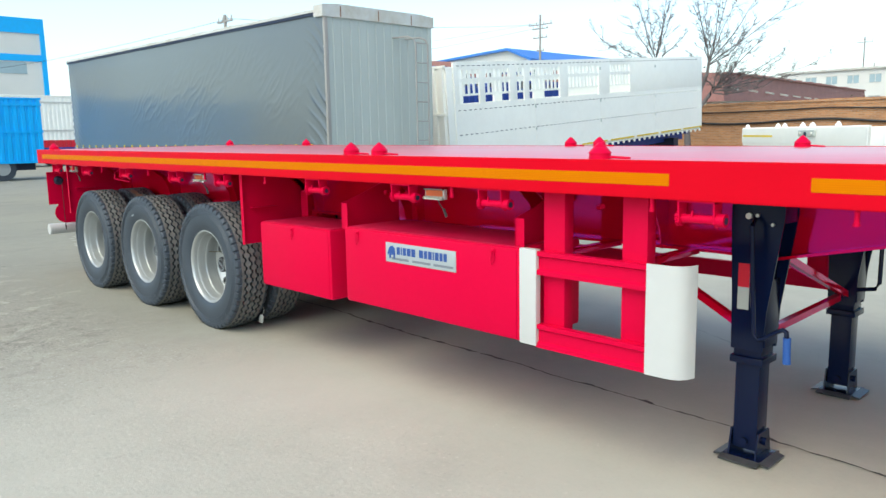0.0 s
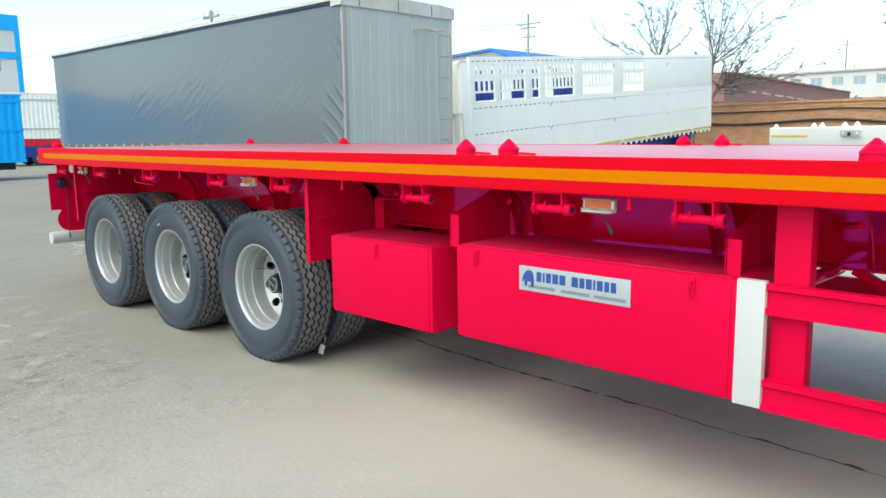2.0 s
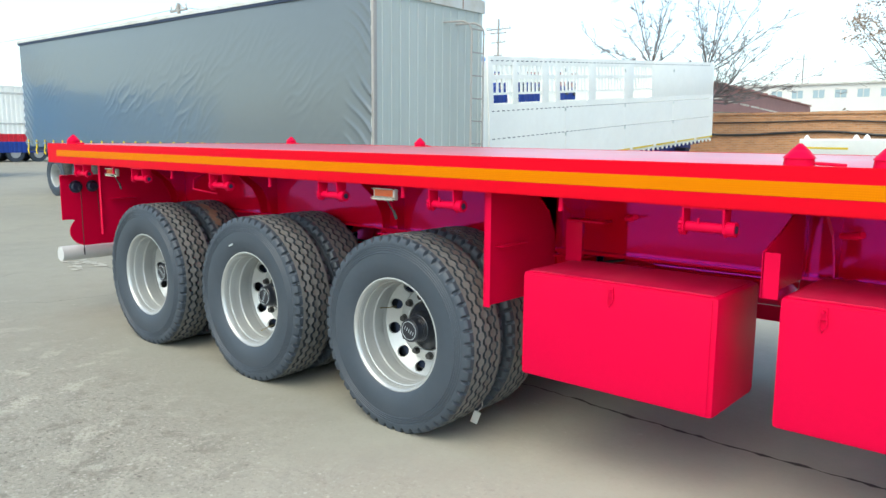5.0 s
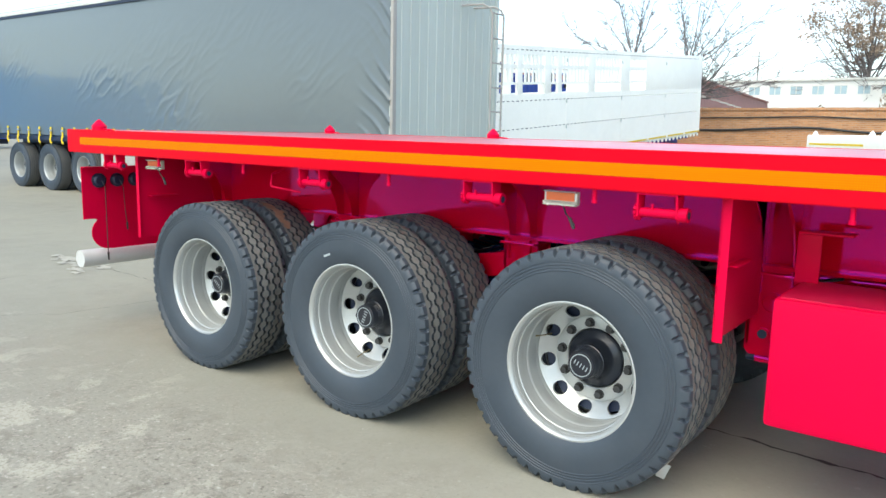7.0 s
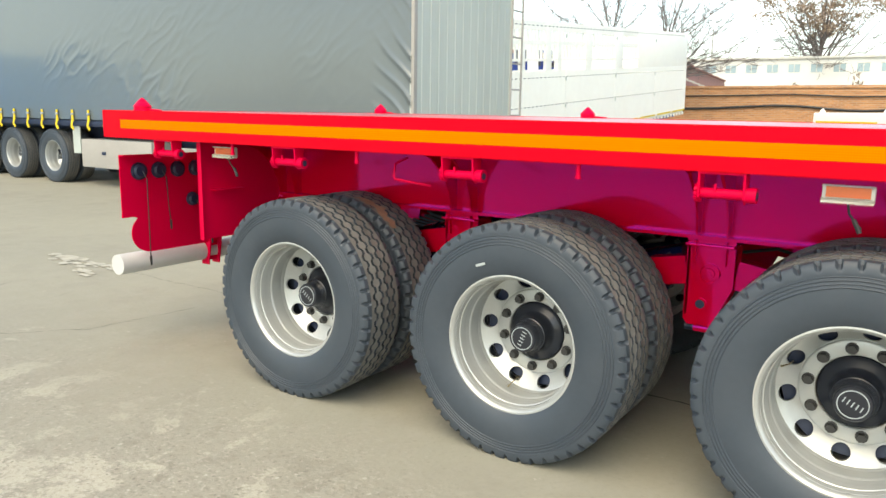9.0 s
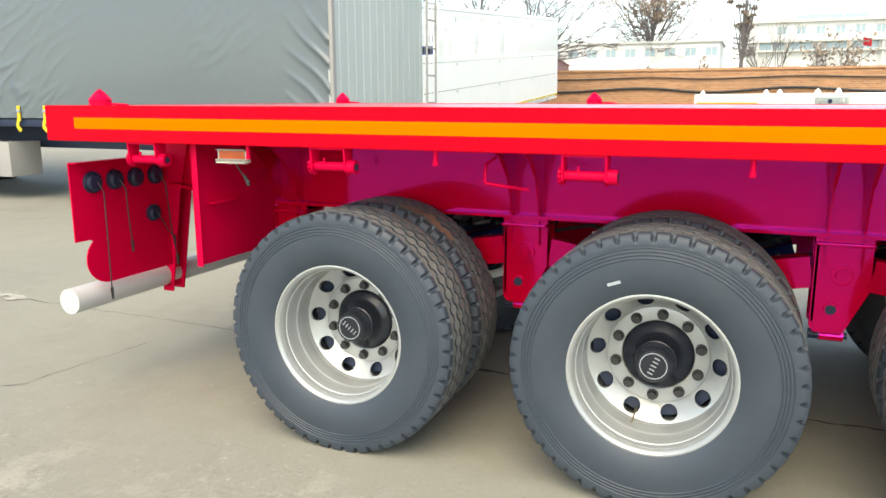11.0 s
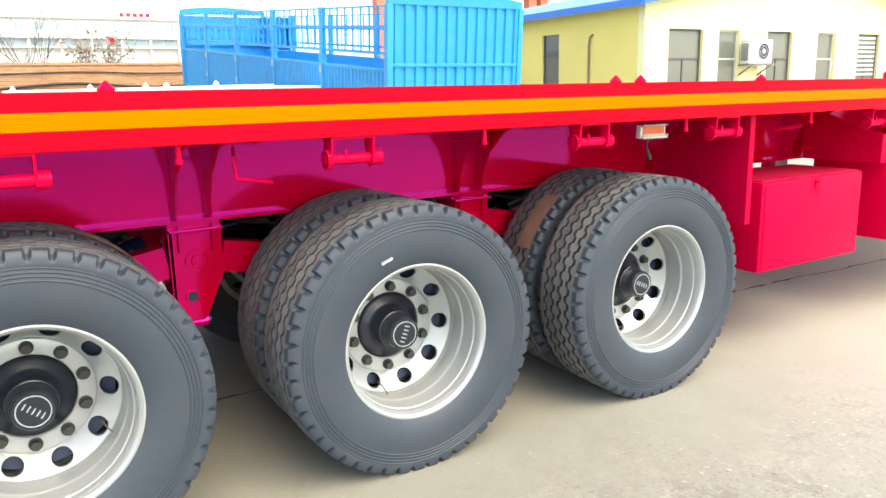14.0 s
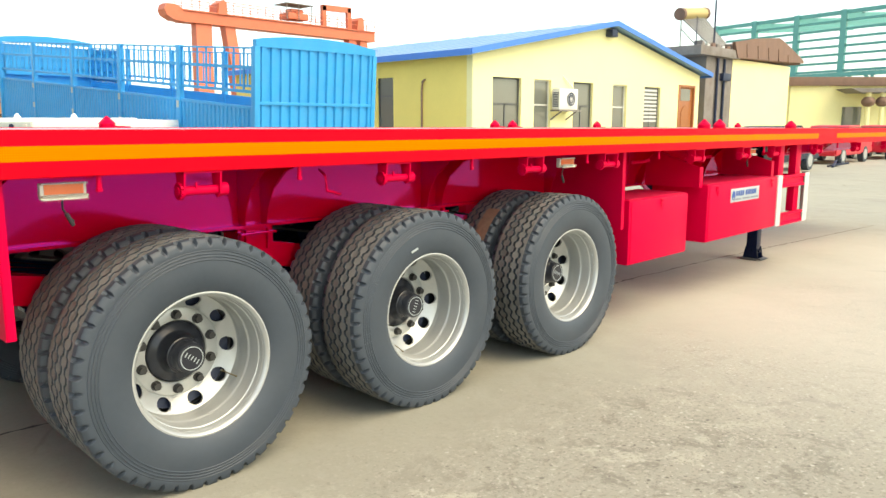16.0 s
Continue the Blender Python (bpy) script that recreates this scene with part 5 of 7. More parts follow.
    prism(bm, [(Y0 - 0.06, ZT - 0.11), (Y0 - 0.06, ZT + 0.10), (Y0 + 0.3, ZT + 0.13), (Y1 - 0.3, ZT + 0.13), (Y1 + 0.08, ZT + 0.10), (Y1 + 0.08, ZT - 0.11)], X1 - 0.25, X1 + 0.03, "x")
    cap = part("end_cap", bm, LIGHT_METAL, tr, "pale stained cap over the end wall")
    for y in (Y0 + 0.34, Y0 + 1.25, Y0 + 2.1):
        bm = bmesh.new()
        box(bm, X1 + 0.029, X1 + 0.034, y, y + 0.025, ZT - 0.1, ZT + 0.09)
        part("rust_streak", bm, RUST, cap)
    # ladder
    bm = bmesh.new()
    for y in (7.34, 7.66):
        tube(bm, [(X1, y - 0.1, 0.9), (X1 + 0.4, y, 0.95), (X1 + 0.45, y, 1.05), (X1 + 0.45, y, 3.36), (X1 + 0.42, y - 0.03, 3.45), (X1 + 0.34, y - 0.1, 3.5), (X1, y - 0.2, 3.5)], 0.017, 8)
    ladder = part("ladder", bm, POLE, tr, "grey steel ladder on the end wall")
    for k in range(7):
        bm = bmesh.new()
        rod(bm, (X1 + 0.45, 7.34, 1.1 + 0.38 * k), (X1 + 0.45, 7.66, 1.1 + 0.38 * k), 0.013, 8)
        part("rung", bm, POLE, ladder)
    # chassis
    bm = bmesh.new()
    box(bm, X0, X1, Y0 + 0.02, Y0 + 0.09, ZB - 0.13, ZB - 0.02, 0.008)
    box(bm, X0, X1, Y1 - 0.09, Y1 - 0.02, ZB - 0.13, ZB - 0.02, 0.008)
    for y in (Y0 + 0.85, Y1 - 0.85):
        box(bm, X0 + 0.2, X1 - 0.2, y - 0.06, y + 0.06, 0.78, ZB - 0.03)
    part("chassis", bm, DARK, tr)
    bm = bmesh.new()
    box(bm, X0, X1, Y0 + 0.09, Y1 - 0.09, ZB - 0.06, ZB)
    part("floor", bm, DARK, tr)
    # buckled straps
    def strap():
        bm = bmesh.new()
        box(bm, -0.028, 0.028, -0.034, -0.02, -0.02, 0.2)
        bar(bm, (0.0, -0.03, 0.02), (-0.045, -0.035, -0.1), 0.05, 0.01, up=(0, 1, 0))
        bar(bm, (-0.045, -0.035, -0.1), (0.02, -0.03, -0.17), 0.05, 0.012, up=(0, 1, 0))
        return mesh_of("strap", bm, YELLOW)
    def buckle():
        bm = bmesh.new()
        box(bm, -0.035, 0.035, -0.045, -0.015, 0.1, 0.14, 0.004)
        return mesh_of("buckle", bm, STEEL)
    s, b = strap(), buckle()
    for k in range(25):
        x = X0 + 0.25 + k * 0.535
        st = part("strap", s, None, tr, "yellow tension strap with a steel buckle", at=(x, Y0, ZB - 0.02))
        part("buckle", b, None, st)
    for x in (-16.5, -14.98, -13.45):
        simple_wheel(tr, x, Y0 + 0.2, 0.53)
        wheel(tr, x, Y0 + 0.53, 0.53, 10, 1, False)
        bm = bmesh.new()
        rod(bm, (x, Y0 + 0.3, 0.53), (x, Y1 - 0.3, 0.53), 0.07, 14)
        part("axle", bm, DARK, tr)
        simple_wheel(tr, x, Y1 - 0.2, 0.53, facing=-1)
    bm = bmesh.new()
    box(bm, -12.38, -10.2, Y0 + 0.04, Y0 + 0.6, 0.37, 0.9, 0.01)
    locker = part("locker", bm, POLE, tr, "pale grey underslung locker")
    bm = bmesh.new()
    box(bm, -11.7, -11.58, Y0 + 0.025, Y0 + 0.04, 0.62, 0.68, 0.004)
    part("latch", bm, DARK, locker)
    bm = bmesh.new()
    box(bm, -12.66, -12.42, Y0 + 0.05, Y0 + 0.07, 0.62, ZB - 0.1)
    part("mud_flap", bm, GREY_STEEL, tr)
    for y in (Y0 + 0.7, Y1 - 0.7):
        bm = bmesh.new()
        box(bm, -6.9, -6.75, y - 0.07, y + 0.07, 0.02, 1.15, 0.005)
        box(bm, -6.98, -6.67, y - 0.15, y + 0.15, 0.0, 0.025)
        part("landing_leg", bm, DARK, tr)


build_curtain_trailer()


# ---- stake-sided trailers ----
def corrugated(bm, a, b, z0, z1, ribs, depth, thick=0.03):
    """A ribbed upright sheet from a to b, its ribs to the right of the way from a to b."""
    a, b = Vector((*a, 0)), Vector((*b, 0))
    d = (b - a) / ribs
    nrm = Vector((d.y, -d.x, 0)).normalized()
    line = []
    for k in range(ribs):
        p = a + d * k
        line += [p, p + d * 0.4, p + d * 0.48 + nrm * depth, p + d * 0.92 + nrm * depth]
    line += [b, b - nrm * thick, a - nrm * thick]
    prism(bm, [(p.x, p.y) for p in line], z0, z1, "z")


def stake_side(tr, x, y0, y1, z0, z_mid, z_top, mat, panels, solid_from, facing, ribs, depth=0.025):
    """One side: posts, ribbed drop boards, and a barred upper part that is closed past solid_from."""
    step = (y1 - y0) / panels
    for k in range(panels + 1):
        bm = bmesh.new()
        y = y0 + step * k
        box(bm, x - 0.05, x + 0.05, y - 0.08, y + 0.08, z0 - 0.1, z_top, 0.006)
        post = part("post", bm, mat, tr)
        if 0 < k < panels:
            for z in (z_mid - 0.12, z0 + (z_mid - z0) * 0.45):
                bm = bmesh.new()
                box(bm, *sorted((x + facing * 0.05, x + facing * 0.075)), y - 0.035, y + 0.035, z - 0.07, z + 0.07, 0.006)
                part("hinge", bm, GREY_STEEL, post)
    for k in range(panels):
        a, b = y0 + step * k + 0.06, y0 + step * (k + 1) - 0.06
        bm = bmesh.new()
        if facing < 0:
            corrugated(bm, (x, b), (x, a), z0 + 0.05, z_mid - 0.05, ribs, depth)
        else:
            corrugated(bm, (x, a), (x, b), z0 + 0.05, z_mid - 0.05, ribs, depth)
        box(bm, x - 0.03, x + 0.03, a, b, z_mid - 0.06, z_mid, 0.006)
        box(bm, x - 0.03, x + 0.03, a, b, z0, z0 + 0.06, 0.006)
        part("drop_board", bm, mat, tr)
        bm = bmesh.new()
        if (a + b) / 2 > solid_from:
            box(bm, x - 0.015, x + 0.015, a, b, z_mid + 0.02, z_top - 0.03)
            part("stake_panel", bm, mat, tr)
        else:
            low = z_mid + 0.24
            h = z_top - low
            box(bm, x - 0.018, x + 0.018, a, b, z_top - 0.046, z_top - 0.014)
            panel = part("stake_panel", bm, mat, tr)
            for z in (low + 0.02, low + h * 0.55):
                bm = bmesh.new()
                box(bm, x - 0.022, x + 0.022, a, b, z - 0.028, z + 0.028)
                part("cross_rail", bm, mat, panel)
            n = 8
            for i in range(n + 1):
                y = a + (b - a) * i / n
                bm = bmesh.new()
                w = 0.05 if i in (0, n) else 0.02
                box(bm, x - 0.012, x + 0.012, y - w, y + w, low + 0.02, z_top - 0.03)
                part("stake", bm, mat, panel)


def barred_panel(tr, x, a, b, mat, rows):
    """A gate-like panel: an open slot below, then one or two rows of bars."""
    bm = bmesh.new()
    box(bm, x - 0.02, x + 0.02, a, b, 1.985, 2.075)
    panel = part("stake_panel", bm, mat, tr)
    if rows > 1:
        bm = bmesh.new()
        box(bm, x - 0.02, x + 0.02, a, b, 1.645, 1.7)
        part("cross_rail", bm, mat, panel)
    n = max(2, round((b - a) / 0.165))
    for i in range(1, n):
        y = a + (b - a) * i / n
        for z0, z1 in ((2.075, 2.28), (1.7, 1.985))[:rows]:
            bm = bmesh.new()
            box(bm, x - 0.014, x + 0.014, y - 0.032, y + 0.032, z0, z1)
            part("stake", bm, mat, panel)


def build_white_stake():
    """Long white stake trailer, nose low, its far end raised."""
    m = pose(-5.97, 10.45, 0.85, 3.9, 0, 0)
    tr = thing("stake_trailer", "white stake-sided trailer standing nose-down beside the grey one", "trailer", m)
    L, W, MID, TOPZ = 12.55, 2.5, 1.44, 2.47
    openings = [(0.18, 0.9), (1.11, 2.07), (2.36, 2.67), (2.87, 4.22), (4.6, 6.14), (6.7, 7.85)]
    for x in (0.0, -W):
        edge = 0.0
        for a, b in openings + [(L - 0.02, L)]:
            bm = bmesh.new()
            box(bm, x - 0.03, x + 0.03, edge, a, MID, TOPZ, 0.006)
            part("side_sheet", bm, WHITE_BODY, tr)
            edge = b
        for a, b in openings:
            barred_panel(tr, x, a, b, WHITE_BODY, 2 if x == 0.0 else 1)
            bm = bmesh.new()
            box(bm, x - 0.03, x + 0.03, a, b, 2.28, TOPZ)
            part("top_board", bm, WHITE_BODY, tr)
        for z0, z1 in ((0.0, 0.692), (0.708, 1.292), (1.308, MID)):
            y = 0.0
            for w in (3.1, 3.1, 3.15, 3.2):
                bm = bmesh.new()
                box(bm, x - 0.03, x + 0.03, y, y + w - 0.014, z0, z1)
                part("drop_board", bm, WHITE_BODY, tr)
                y += w
        # upright seams and short latches on the closed part
        for y in (3.1, 6.2, 9.35):
            for z in (0.66, 1.26, 2.2):
                bm = bmesh.new()
                box(bm, *sorted((x + 0.03, x + 0.045)), y - 0.02, y + 0.02, z - 0.05, z + 0.03)
                part("latch", bm, GREY_STEEL, tr)
    bm = bmesh.new()
    corrugated(bm, (-W + 0.05, -0.26), (-0.05, -0.26), -0.1, 2.33, 9, 0.05)
    box(bm, -W, 0.0, -0.3, -0.24, 2.33, 2.4, 0.01)
    box(bm, -W, 0.0, -0.32, -0.27, 1.2, 1.27, 0.006)
    box(bm, -0.06, 0.0, -0.24, 0.0, -0.1, 2.36, 0.006)
    part("head_board", bm, WHITE_BODY, tr, "white corrugated headboard")
    bm = bmesh.new()
    box(bm, -W, 0.0, L, L + 0.05, 0.0, TOPZ)
    part("tail_gate", bm, WHITE_BODY, tr)
    bm = bmesh.new()
    box(bm, -W + 0.04, -0.04, 0, L, -0.07, 0.0)
    part("floor", bm, WHITE_BODY, tr)
    # small hinge dashes along the boards
    for z in (0.7, 1.3, 2.375):
        bm = bmesh.new()
        y = 0.1
        while y < L - 0.3:
            box(bm, 0.029, 0.034, y, y + 0.09, z - 0.009, z + 0.009)
            y += 0.19
        tagged(part("hinge_row", bm, FRAME_DARK, tr), kind="stuff")
    for k in range(5):
        y = 5.2 + k * 1.5
        bm = bmesh.new()
        box(bm, 0.031, 0.037, y, y + 1.32, 0.005, 0.05)
        part("yellow_marking", bm, YELLOW, tr, "yellow marking strip")
    for k in range(24):
        bm = bmesh.new()
        y = 5.3 + k * 0.31
        bmesh.ops.create_uvsphere(bm, u_segments=10, v_segments=6, radius=0.055, matrix=Matrix.Translation((0.0, y, -0.09)) @ Matrix.Diagonal((0.6, 1, 1, 1)))
        part("rope_hook", bm, WHITE_BODY, tr)
    bm = bmesh.new()
    for y in (-0.75, -W + 0.75):
        box(bm, y - 0.07, y + 0.07, 0.3, L - 0.1, -0.42, -0.08)
    for k in range(20):
        y = 0.6 + k * 0.58
        box(bm, -W + 0.05, -0.05, y, y + 0.07, -0.17, -0.07)
    part("chassis", bm, BLUE_DARK, tr)
    bm = bmesh.new()
    box(bm, -W + 0.3, -0.3, L - 1.4, L - 1.1, -1.6, -0.3)
    part("support_stand", bm, DARK, tr)
    bm = bmesh.new()
    box(bm, -W + 0.2, -0.2, 0.7, 0.95, -0.89, -0.3)
    part("landing_gear", bm, DARK, tr)


def build_blue_stake():
    """Blue stake trailer seen past the flatbed's deck, its far end raised."""
    m = pose(4.707, 9.447, 0.62, 4.57, 0, 0.76)
    tr = thing("stake_trailer", "sky-blue stake-sided trailer with a ribbed headboard", "trailer", m)
    L, W, MID, TOPZ = 14.2, 2.67, 1.20, 2.265
    stake_side(tr, 0.0, 0.05, L, 0.0, MID, TOPZ, BLUE, 5, 99, -1, 18)
    stake_side(tr, W, 0.05, L, 0.0, MID, TOPZ, BLUE, 5, 99, 1, 9)
    for y, s in ((0.0, -1), (L, 1)):
        bm = bmesh.new()
        if s < 0:
            corrugated(bm, (-0.03, y), (W + 0.03, y), -0.1, TOPZ + 0.01, 13, 0.04)
            box(bm, -0.05, W + 0.05, y - 0.055, y + 0.0, 1.24, 1.3, 0.006)
        else:
            corrugated(bm, (W + 0.03, y), (-0.03, y), -0.1, MID + 0.1, 13, 0.04)
        arch = [(-0.06, TOPZ + 0.0), (-0.06, TOPZ + 0.12), (0.1, TOPZ + 0.155), (0.6, TOPZ + 0.21), (W / 2, TOPZ + 0.235), (W - 0.6, TOPZ + 0.21), (W + 0.06, TOPZ + 0.12), (W + 0.06, TOPZ + 0.0)]
        board = part("head_board", bm, BLUE, tr, "blue ribbed headboard with an arched top")
        bm = bmesh.new()
        prism(bm, arch, y - 0.052, y + 0.052, "y")
        part("arch", bm, BLUE, board)
        for x in (-0.04, W + 0.04):
            bm = bmesh.new()
            box(bm, x - 0.05, x + 0.05, y - 0.07, y + 0.05, -0.1, TOPZ, 0.01)
            part("corner_post", bm, BLUE, board)
    # slotted sheets inside the far end, and the far side's last stretch
    def slotted(place, span):
        bm = bmesh.new()
        for r in range(3):
            z = MID + 0.1 + r * 0.25
            place(bm, 0.0, span, z, z + 0.17)
            k = 0.0
            while k < span - 0.06:
                place(bm, k, k + 0.1, z + 0.17, z + 0.25)
                k += 0.18
        return bm
    bm = bmesh.new()
    box(bm, W + 0.06, W + 0.08, L - 2.4, L, MID, TOPZ - 0.06)
    box(bm, 0.06, W + 0.06, L + 0.06, L + 0.08, MID, TOPZ - 0.06)
    part("backing_sheet", bm, BLUE, tr)
    part("slotted_sheet", slotted(lambda bm, a, b, z0, z1: box(bm, W - 0.06, W - 0.04, L - 2.3 + a, L - 2.3 + b, z0, z1), 2.25), BLUE, tr)
    part("slotted_sheet", slotted(lambda bm, a, b, z0, z1: box(bm, 0.06 + a, 0.06 + b, L - 0.16, L - 0.14, z0, z1), W - 0.12), BLUE, tr)
    bm = bmesh.new()
    box(bm, 0.0, W, 0, L, -0.08, 0.0)
    for x in (0.7, W - 0.7):
        box(bm, x - 0.07, x + 0.07, 0.2, L - 0.1, -0.42, -0.08)
    part("chassis", bm, BLUE, tr)
    bm = bmesh.new()
    box(bm, 0.4, W - 0.4, 0.5, 0.7, -0.65, -0.1)
    part("landing_gear", bm, DARK, tr)
    bm = bmesh.new()
    box(bm, 0.4, W - 0.4, L - 1.5, L - 1.3, -1.6, -0.1)
    part("support_stand", bm, DARK, tr)


def build_low_flatbed():
    """A white flatbed body parked aslant beyond the deck."""
    tr = thing("flatbed_trailer", "low white flatbed trailer body with bolts along its edge", "trailer", pose(-0.95, 15.2, 0, 0, 0, -47))
    L = 5.95
    bm = bmesh.new()
    box(bm, 0, L, 0.02, 2.4, 1.2, 1.6, 0.006)
    part("deck", bm, WHITE_BODY, tr)
    bm = bmesh.new()
    prism(bm, [(0.02, 1.25), (0.0, 1.3), (0.0, 1.6), (0.02, 1.625), (0.06, 1.625), (0.06, 1.25)], 0, L, "x")
    part("side_rail", bm, WHITE_BODY, tr)
    for x in (0.3, L - 0.4):
        bm = bmesh.new()
        box(bm, x - 0.08, x + 0.08, 0.3, 2.2, 0.0, 1.2, 0.01)
        part("stand", bm, DARK, tr)
    for x in (0.2, 2.05, 2.4, 3.3, 3.75, 4.8):
        bm = bmesh.new()
        rod(bm, (x, 0.06, 1.61), (x, 0.06, 1.66), 0.065, 14, 0.05)
        rod(bm, (x, 0.06, 1.66), (x, 0.06, 1.71), 0.05, 14, 0.012)
        part("edge_bolt", bm, WHITE_BODY, tr)
    bm = bmesh.new()
    box(bm, 3.35, 4.05, -0.05, 0.0, 1.43, 1.55, 0.01)
    bracket = part("lamp_bracket", bm, GREY_STEEL, tr, "grey steel bracket with round lamps")
    for x in (3.45, 3.7, 3.95):
        bm = bmesh.new()
        rod(bm, (x, -0.05, 1.48), (x, -0.075, 1.48), 0.04, 14)
        part("lamp", bm, DARK if x == 3.7 else LIGHT_METAL, bracket)
    bm = bmesh.new()
    box(bm, 0.1, 1.9, -0.005, 0.0, 1.41, 1.45)
    part("yellow_marking", bm, YELLOW, tr)


build_white_stake()
build_blue_stake()
build_low_flatbed()


# a blue body that shows through the white stakes
def build_blue_body():
    bm = bmesh.new()
    body = thing("stake_truck_body", "deep blue stake-sided truck body behind the white trailer", "truck")
    corrugated(bm, (-11.4, 14.0), (-11.4, 26.0), 0.9, 3.25, 40, 0.03)
    box(bm, -13.8, -11.44, 14.0, 26.0, 0.9, 3.2)
    box(bm, -13.0, -12.0, 14.5, 25.5, 0.0, 0.9)
    box(bm, -13.8, -11.45, 18.5, 27.0, 3.2, 3.55)
    part("body", bm, BLUE_DARK, body)
    for k in range(21):
        y = 14.05 + k * 0.595
        bm = bmesh.new()
        box(bm, -11.45, -11.37, y - 0.06, y + 0.06, 3.25, 3.86)
        part("post", bm, FRAME_DARK, body)
    for z in (3.5, 3.8):
        bm = bmesh.new()
        box(bm, -11.44, -11.38, 14.0, 26.0, z - 0.06, z + 0.06)
        part("rail", bm, BLUE_DARK, body)


build_blue_body()


# ---- the yellow house ----
def build_house():
    X0, X1, Y0, Y1, EAVE, APEX = 14.29, 29.0, 12.84, 26.5, 3.6, 5.0
    XM = (X0 + X1) / 2
    T = 0.24
    house = thing("house", "single-storey yellow house with a blue-trimmed gable roof", "house")

    def wall_y(openings, y0, y1, mat):
        """A wall along x with openings (x0, x1, sill, head)."""
        bm = bmesh.new()
        us = sorted({X0, X1} | {o[0] for o in openings} | {o[1] for o in openings})
        zs = sorted({0, EAVE} | {o[2] for o in openings} | {o[3] for o in openings})
        pierced(bm, us, zs, y0, y1, lambda u, z: not any(a < u < b and s < z < h for a, b, s, h in openings), lambda u, d, z: (u, d, z), (XM, APEX))
        return part("wall", bm, mat, house, "yellow plastered gable wall")

    wins = [(15.22, 16.63, 1.1, 2.97), (17.30, 18.23, 1.1, 2.97), (19.52, 20.75, 1.1, 2.97), (22.06, 23.05, 1.1, 2.97), (24.34, 25.63, 1.1, 2.97)]
    # the sunlit bleaching of the front is put into its plaster colour
    wall_y(wins + [(27.14, 28.6, 0.0, 3.15)], Y0, Y0 + T, WALL_PALE_LIT)
    bm = bmesh.new()
    s, h = 1.1, 3.05
    side_wins = [(16.43, 17.26), (18.69, 19.37)]
    pierced(bm, (Y0 + T, *side_wins[0], *side_wins[1], Y1), (0, s, h, EAVE), X0, X0 + T, lambda u, z: not (any(a < u < b for a, b in side_wins) and s < z < h), lambda u, d, z: (d, u, z))
    part("wall", bm, WALL_YELLOW, house, "yellow plastered side wall")
    bm = bmesh.new()
    box(bm, X1 - T, X1, Y0 + T, Y1, 0, EAVE)
    part("wall", bm, WALL_YELLOW, house)
    bm = bmesh.new()
    box(bm, X0 + T, X1 - T, Y1 - T, Y1, 0, EAVE)
    part("wall", bm, WALL_YELLOW, house)
    bm = bmesh.new()
    box(bm, X0 + T, X1 - T, Y0 + T + 1.2, Y0 + T + 1.25, 0, EAVE)
    part("inner_wall", bm, CONCRETE_GREY, house)
    for k, (a, b, sill, head) in enumerate(wins):
        y = Y0 + 0.1
        f = 0.05
        bm = bmesh.new()
        box(bm, a + 0.02, b - 0.02, y + 0.025, y + 0.035, sill + 0.02, head - 0.02)
        win = part("window", bm, PANE, house, "dark-glazed window with a slim frame")
        mid = sill + (head - sill) * (0.56 if k != 4 else 0.62)
        bars = [(a, b, head - f, head), (a, b, sill, sill + f), (a, a + f, sill + f, head - f), (b - f, b, sill + f, head - f), (a + f, b - f, mid - 0.025, mid + 0.025)]
        if k in (0, 2, 4):
            bars.append(((a + b) / 2 - 0.025, (a + b) / 2 + 0.025, sill + f, mid))
        for x0, x1, z0, z1 in bars:
            bm = bmesh.new()
            box(bm, x0, x1, y, y + 0.06, z0, z1)
            part("frame_bar", bm, FRAME_DARK if k not in (1, 3) else LIGHT_METAL, win)
        bm = bmesh.new()
        box(bm, a - 0.06, b + 0.06, Y0 - 0.05, Y0 + 0.1, sill - 0.05, sill, 0.006)
        part("sill", bm, CONCRETE_GREY, win)
        if k == 4:
            for j in range(9):
                bm = bmesh.new()
                z = head - 0.12 - j * 0.15
                box(bm, a + 0.08, b - 0.12, y - 0.02, y - 0.01, z - 0.05, z + 0.03)
                part("blind_slat", bm, WHITE, win)
    for a, b in side_wins:
        bm = bmesh.new()
        box(bm, X0 + 0.1, X0 + 0.15, a, b, s, h)
        win = part("window", bm, PANE, house, "narrow dark window")
        bm = bmesh.new()
        for y in (a, b - 0.05):
            box(bm, X0 + 0.06, X0 + 0.1, y, y + 0.05, s, h)
        box(bm, X0 + 0.06, X0 + 0.1, a + 0.05, b - 0.05, 2.42, 2.47)
        part("frame", bm, FRAME_DARK, win)
    # panelled wooden door
    bm = bmesh.new()
    box(bm, 27.25, 28.49, Y0 + 0.06, Y0 + 0.11, 0, 3.05, 0.004)
    door = part("door", bm, WOOD, house, "brown panelled wooden door with a glass light")
    bm = bmesh.new()
    box(bm, 27.14, 27.25, Y0 - 0.03, Y0 + 0.14, 0, 3.15, 0.006)
    box(bm, 28.49, 28.60, Y0 - 0.03, Y0 + 0.14, 0, 3.15, 0.006)
    box(bm, 27.25, 28.49, Y0 - 0.03, Y0 + 0.14, 3.05, 3.15, 0.006)
    part("door_frame", bm, WOOD, door)
    bm = bmesh.new()
    box(bm, 27.45, 28.29, Y0 + 0.05, Y0 + 0.06, 2.5, 2.98)
    part("light", bm, PANE, door)
    bm = bmesh.new()
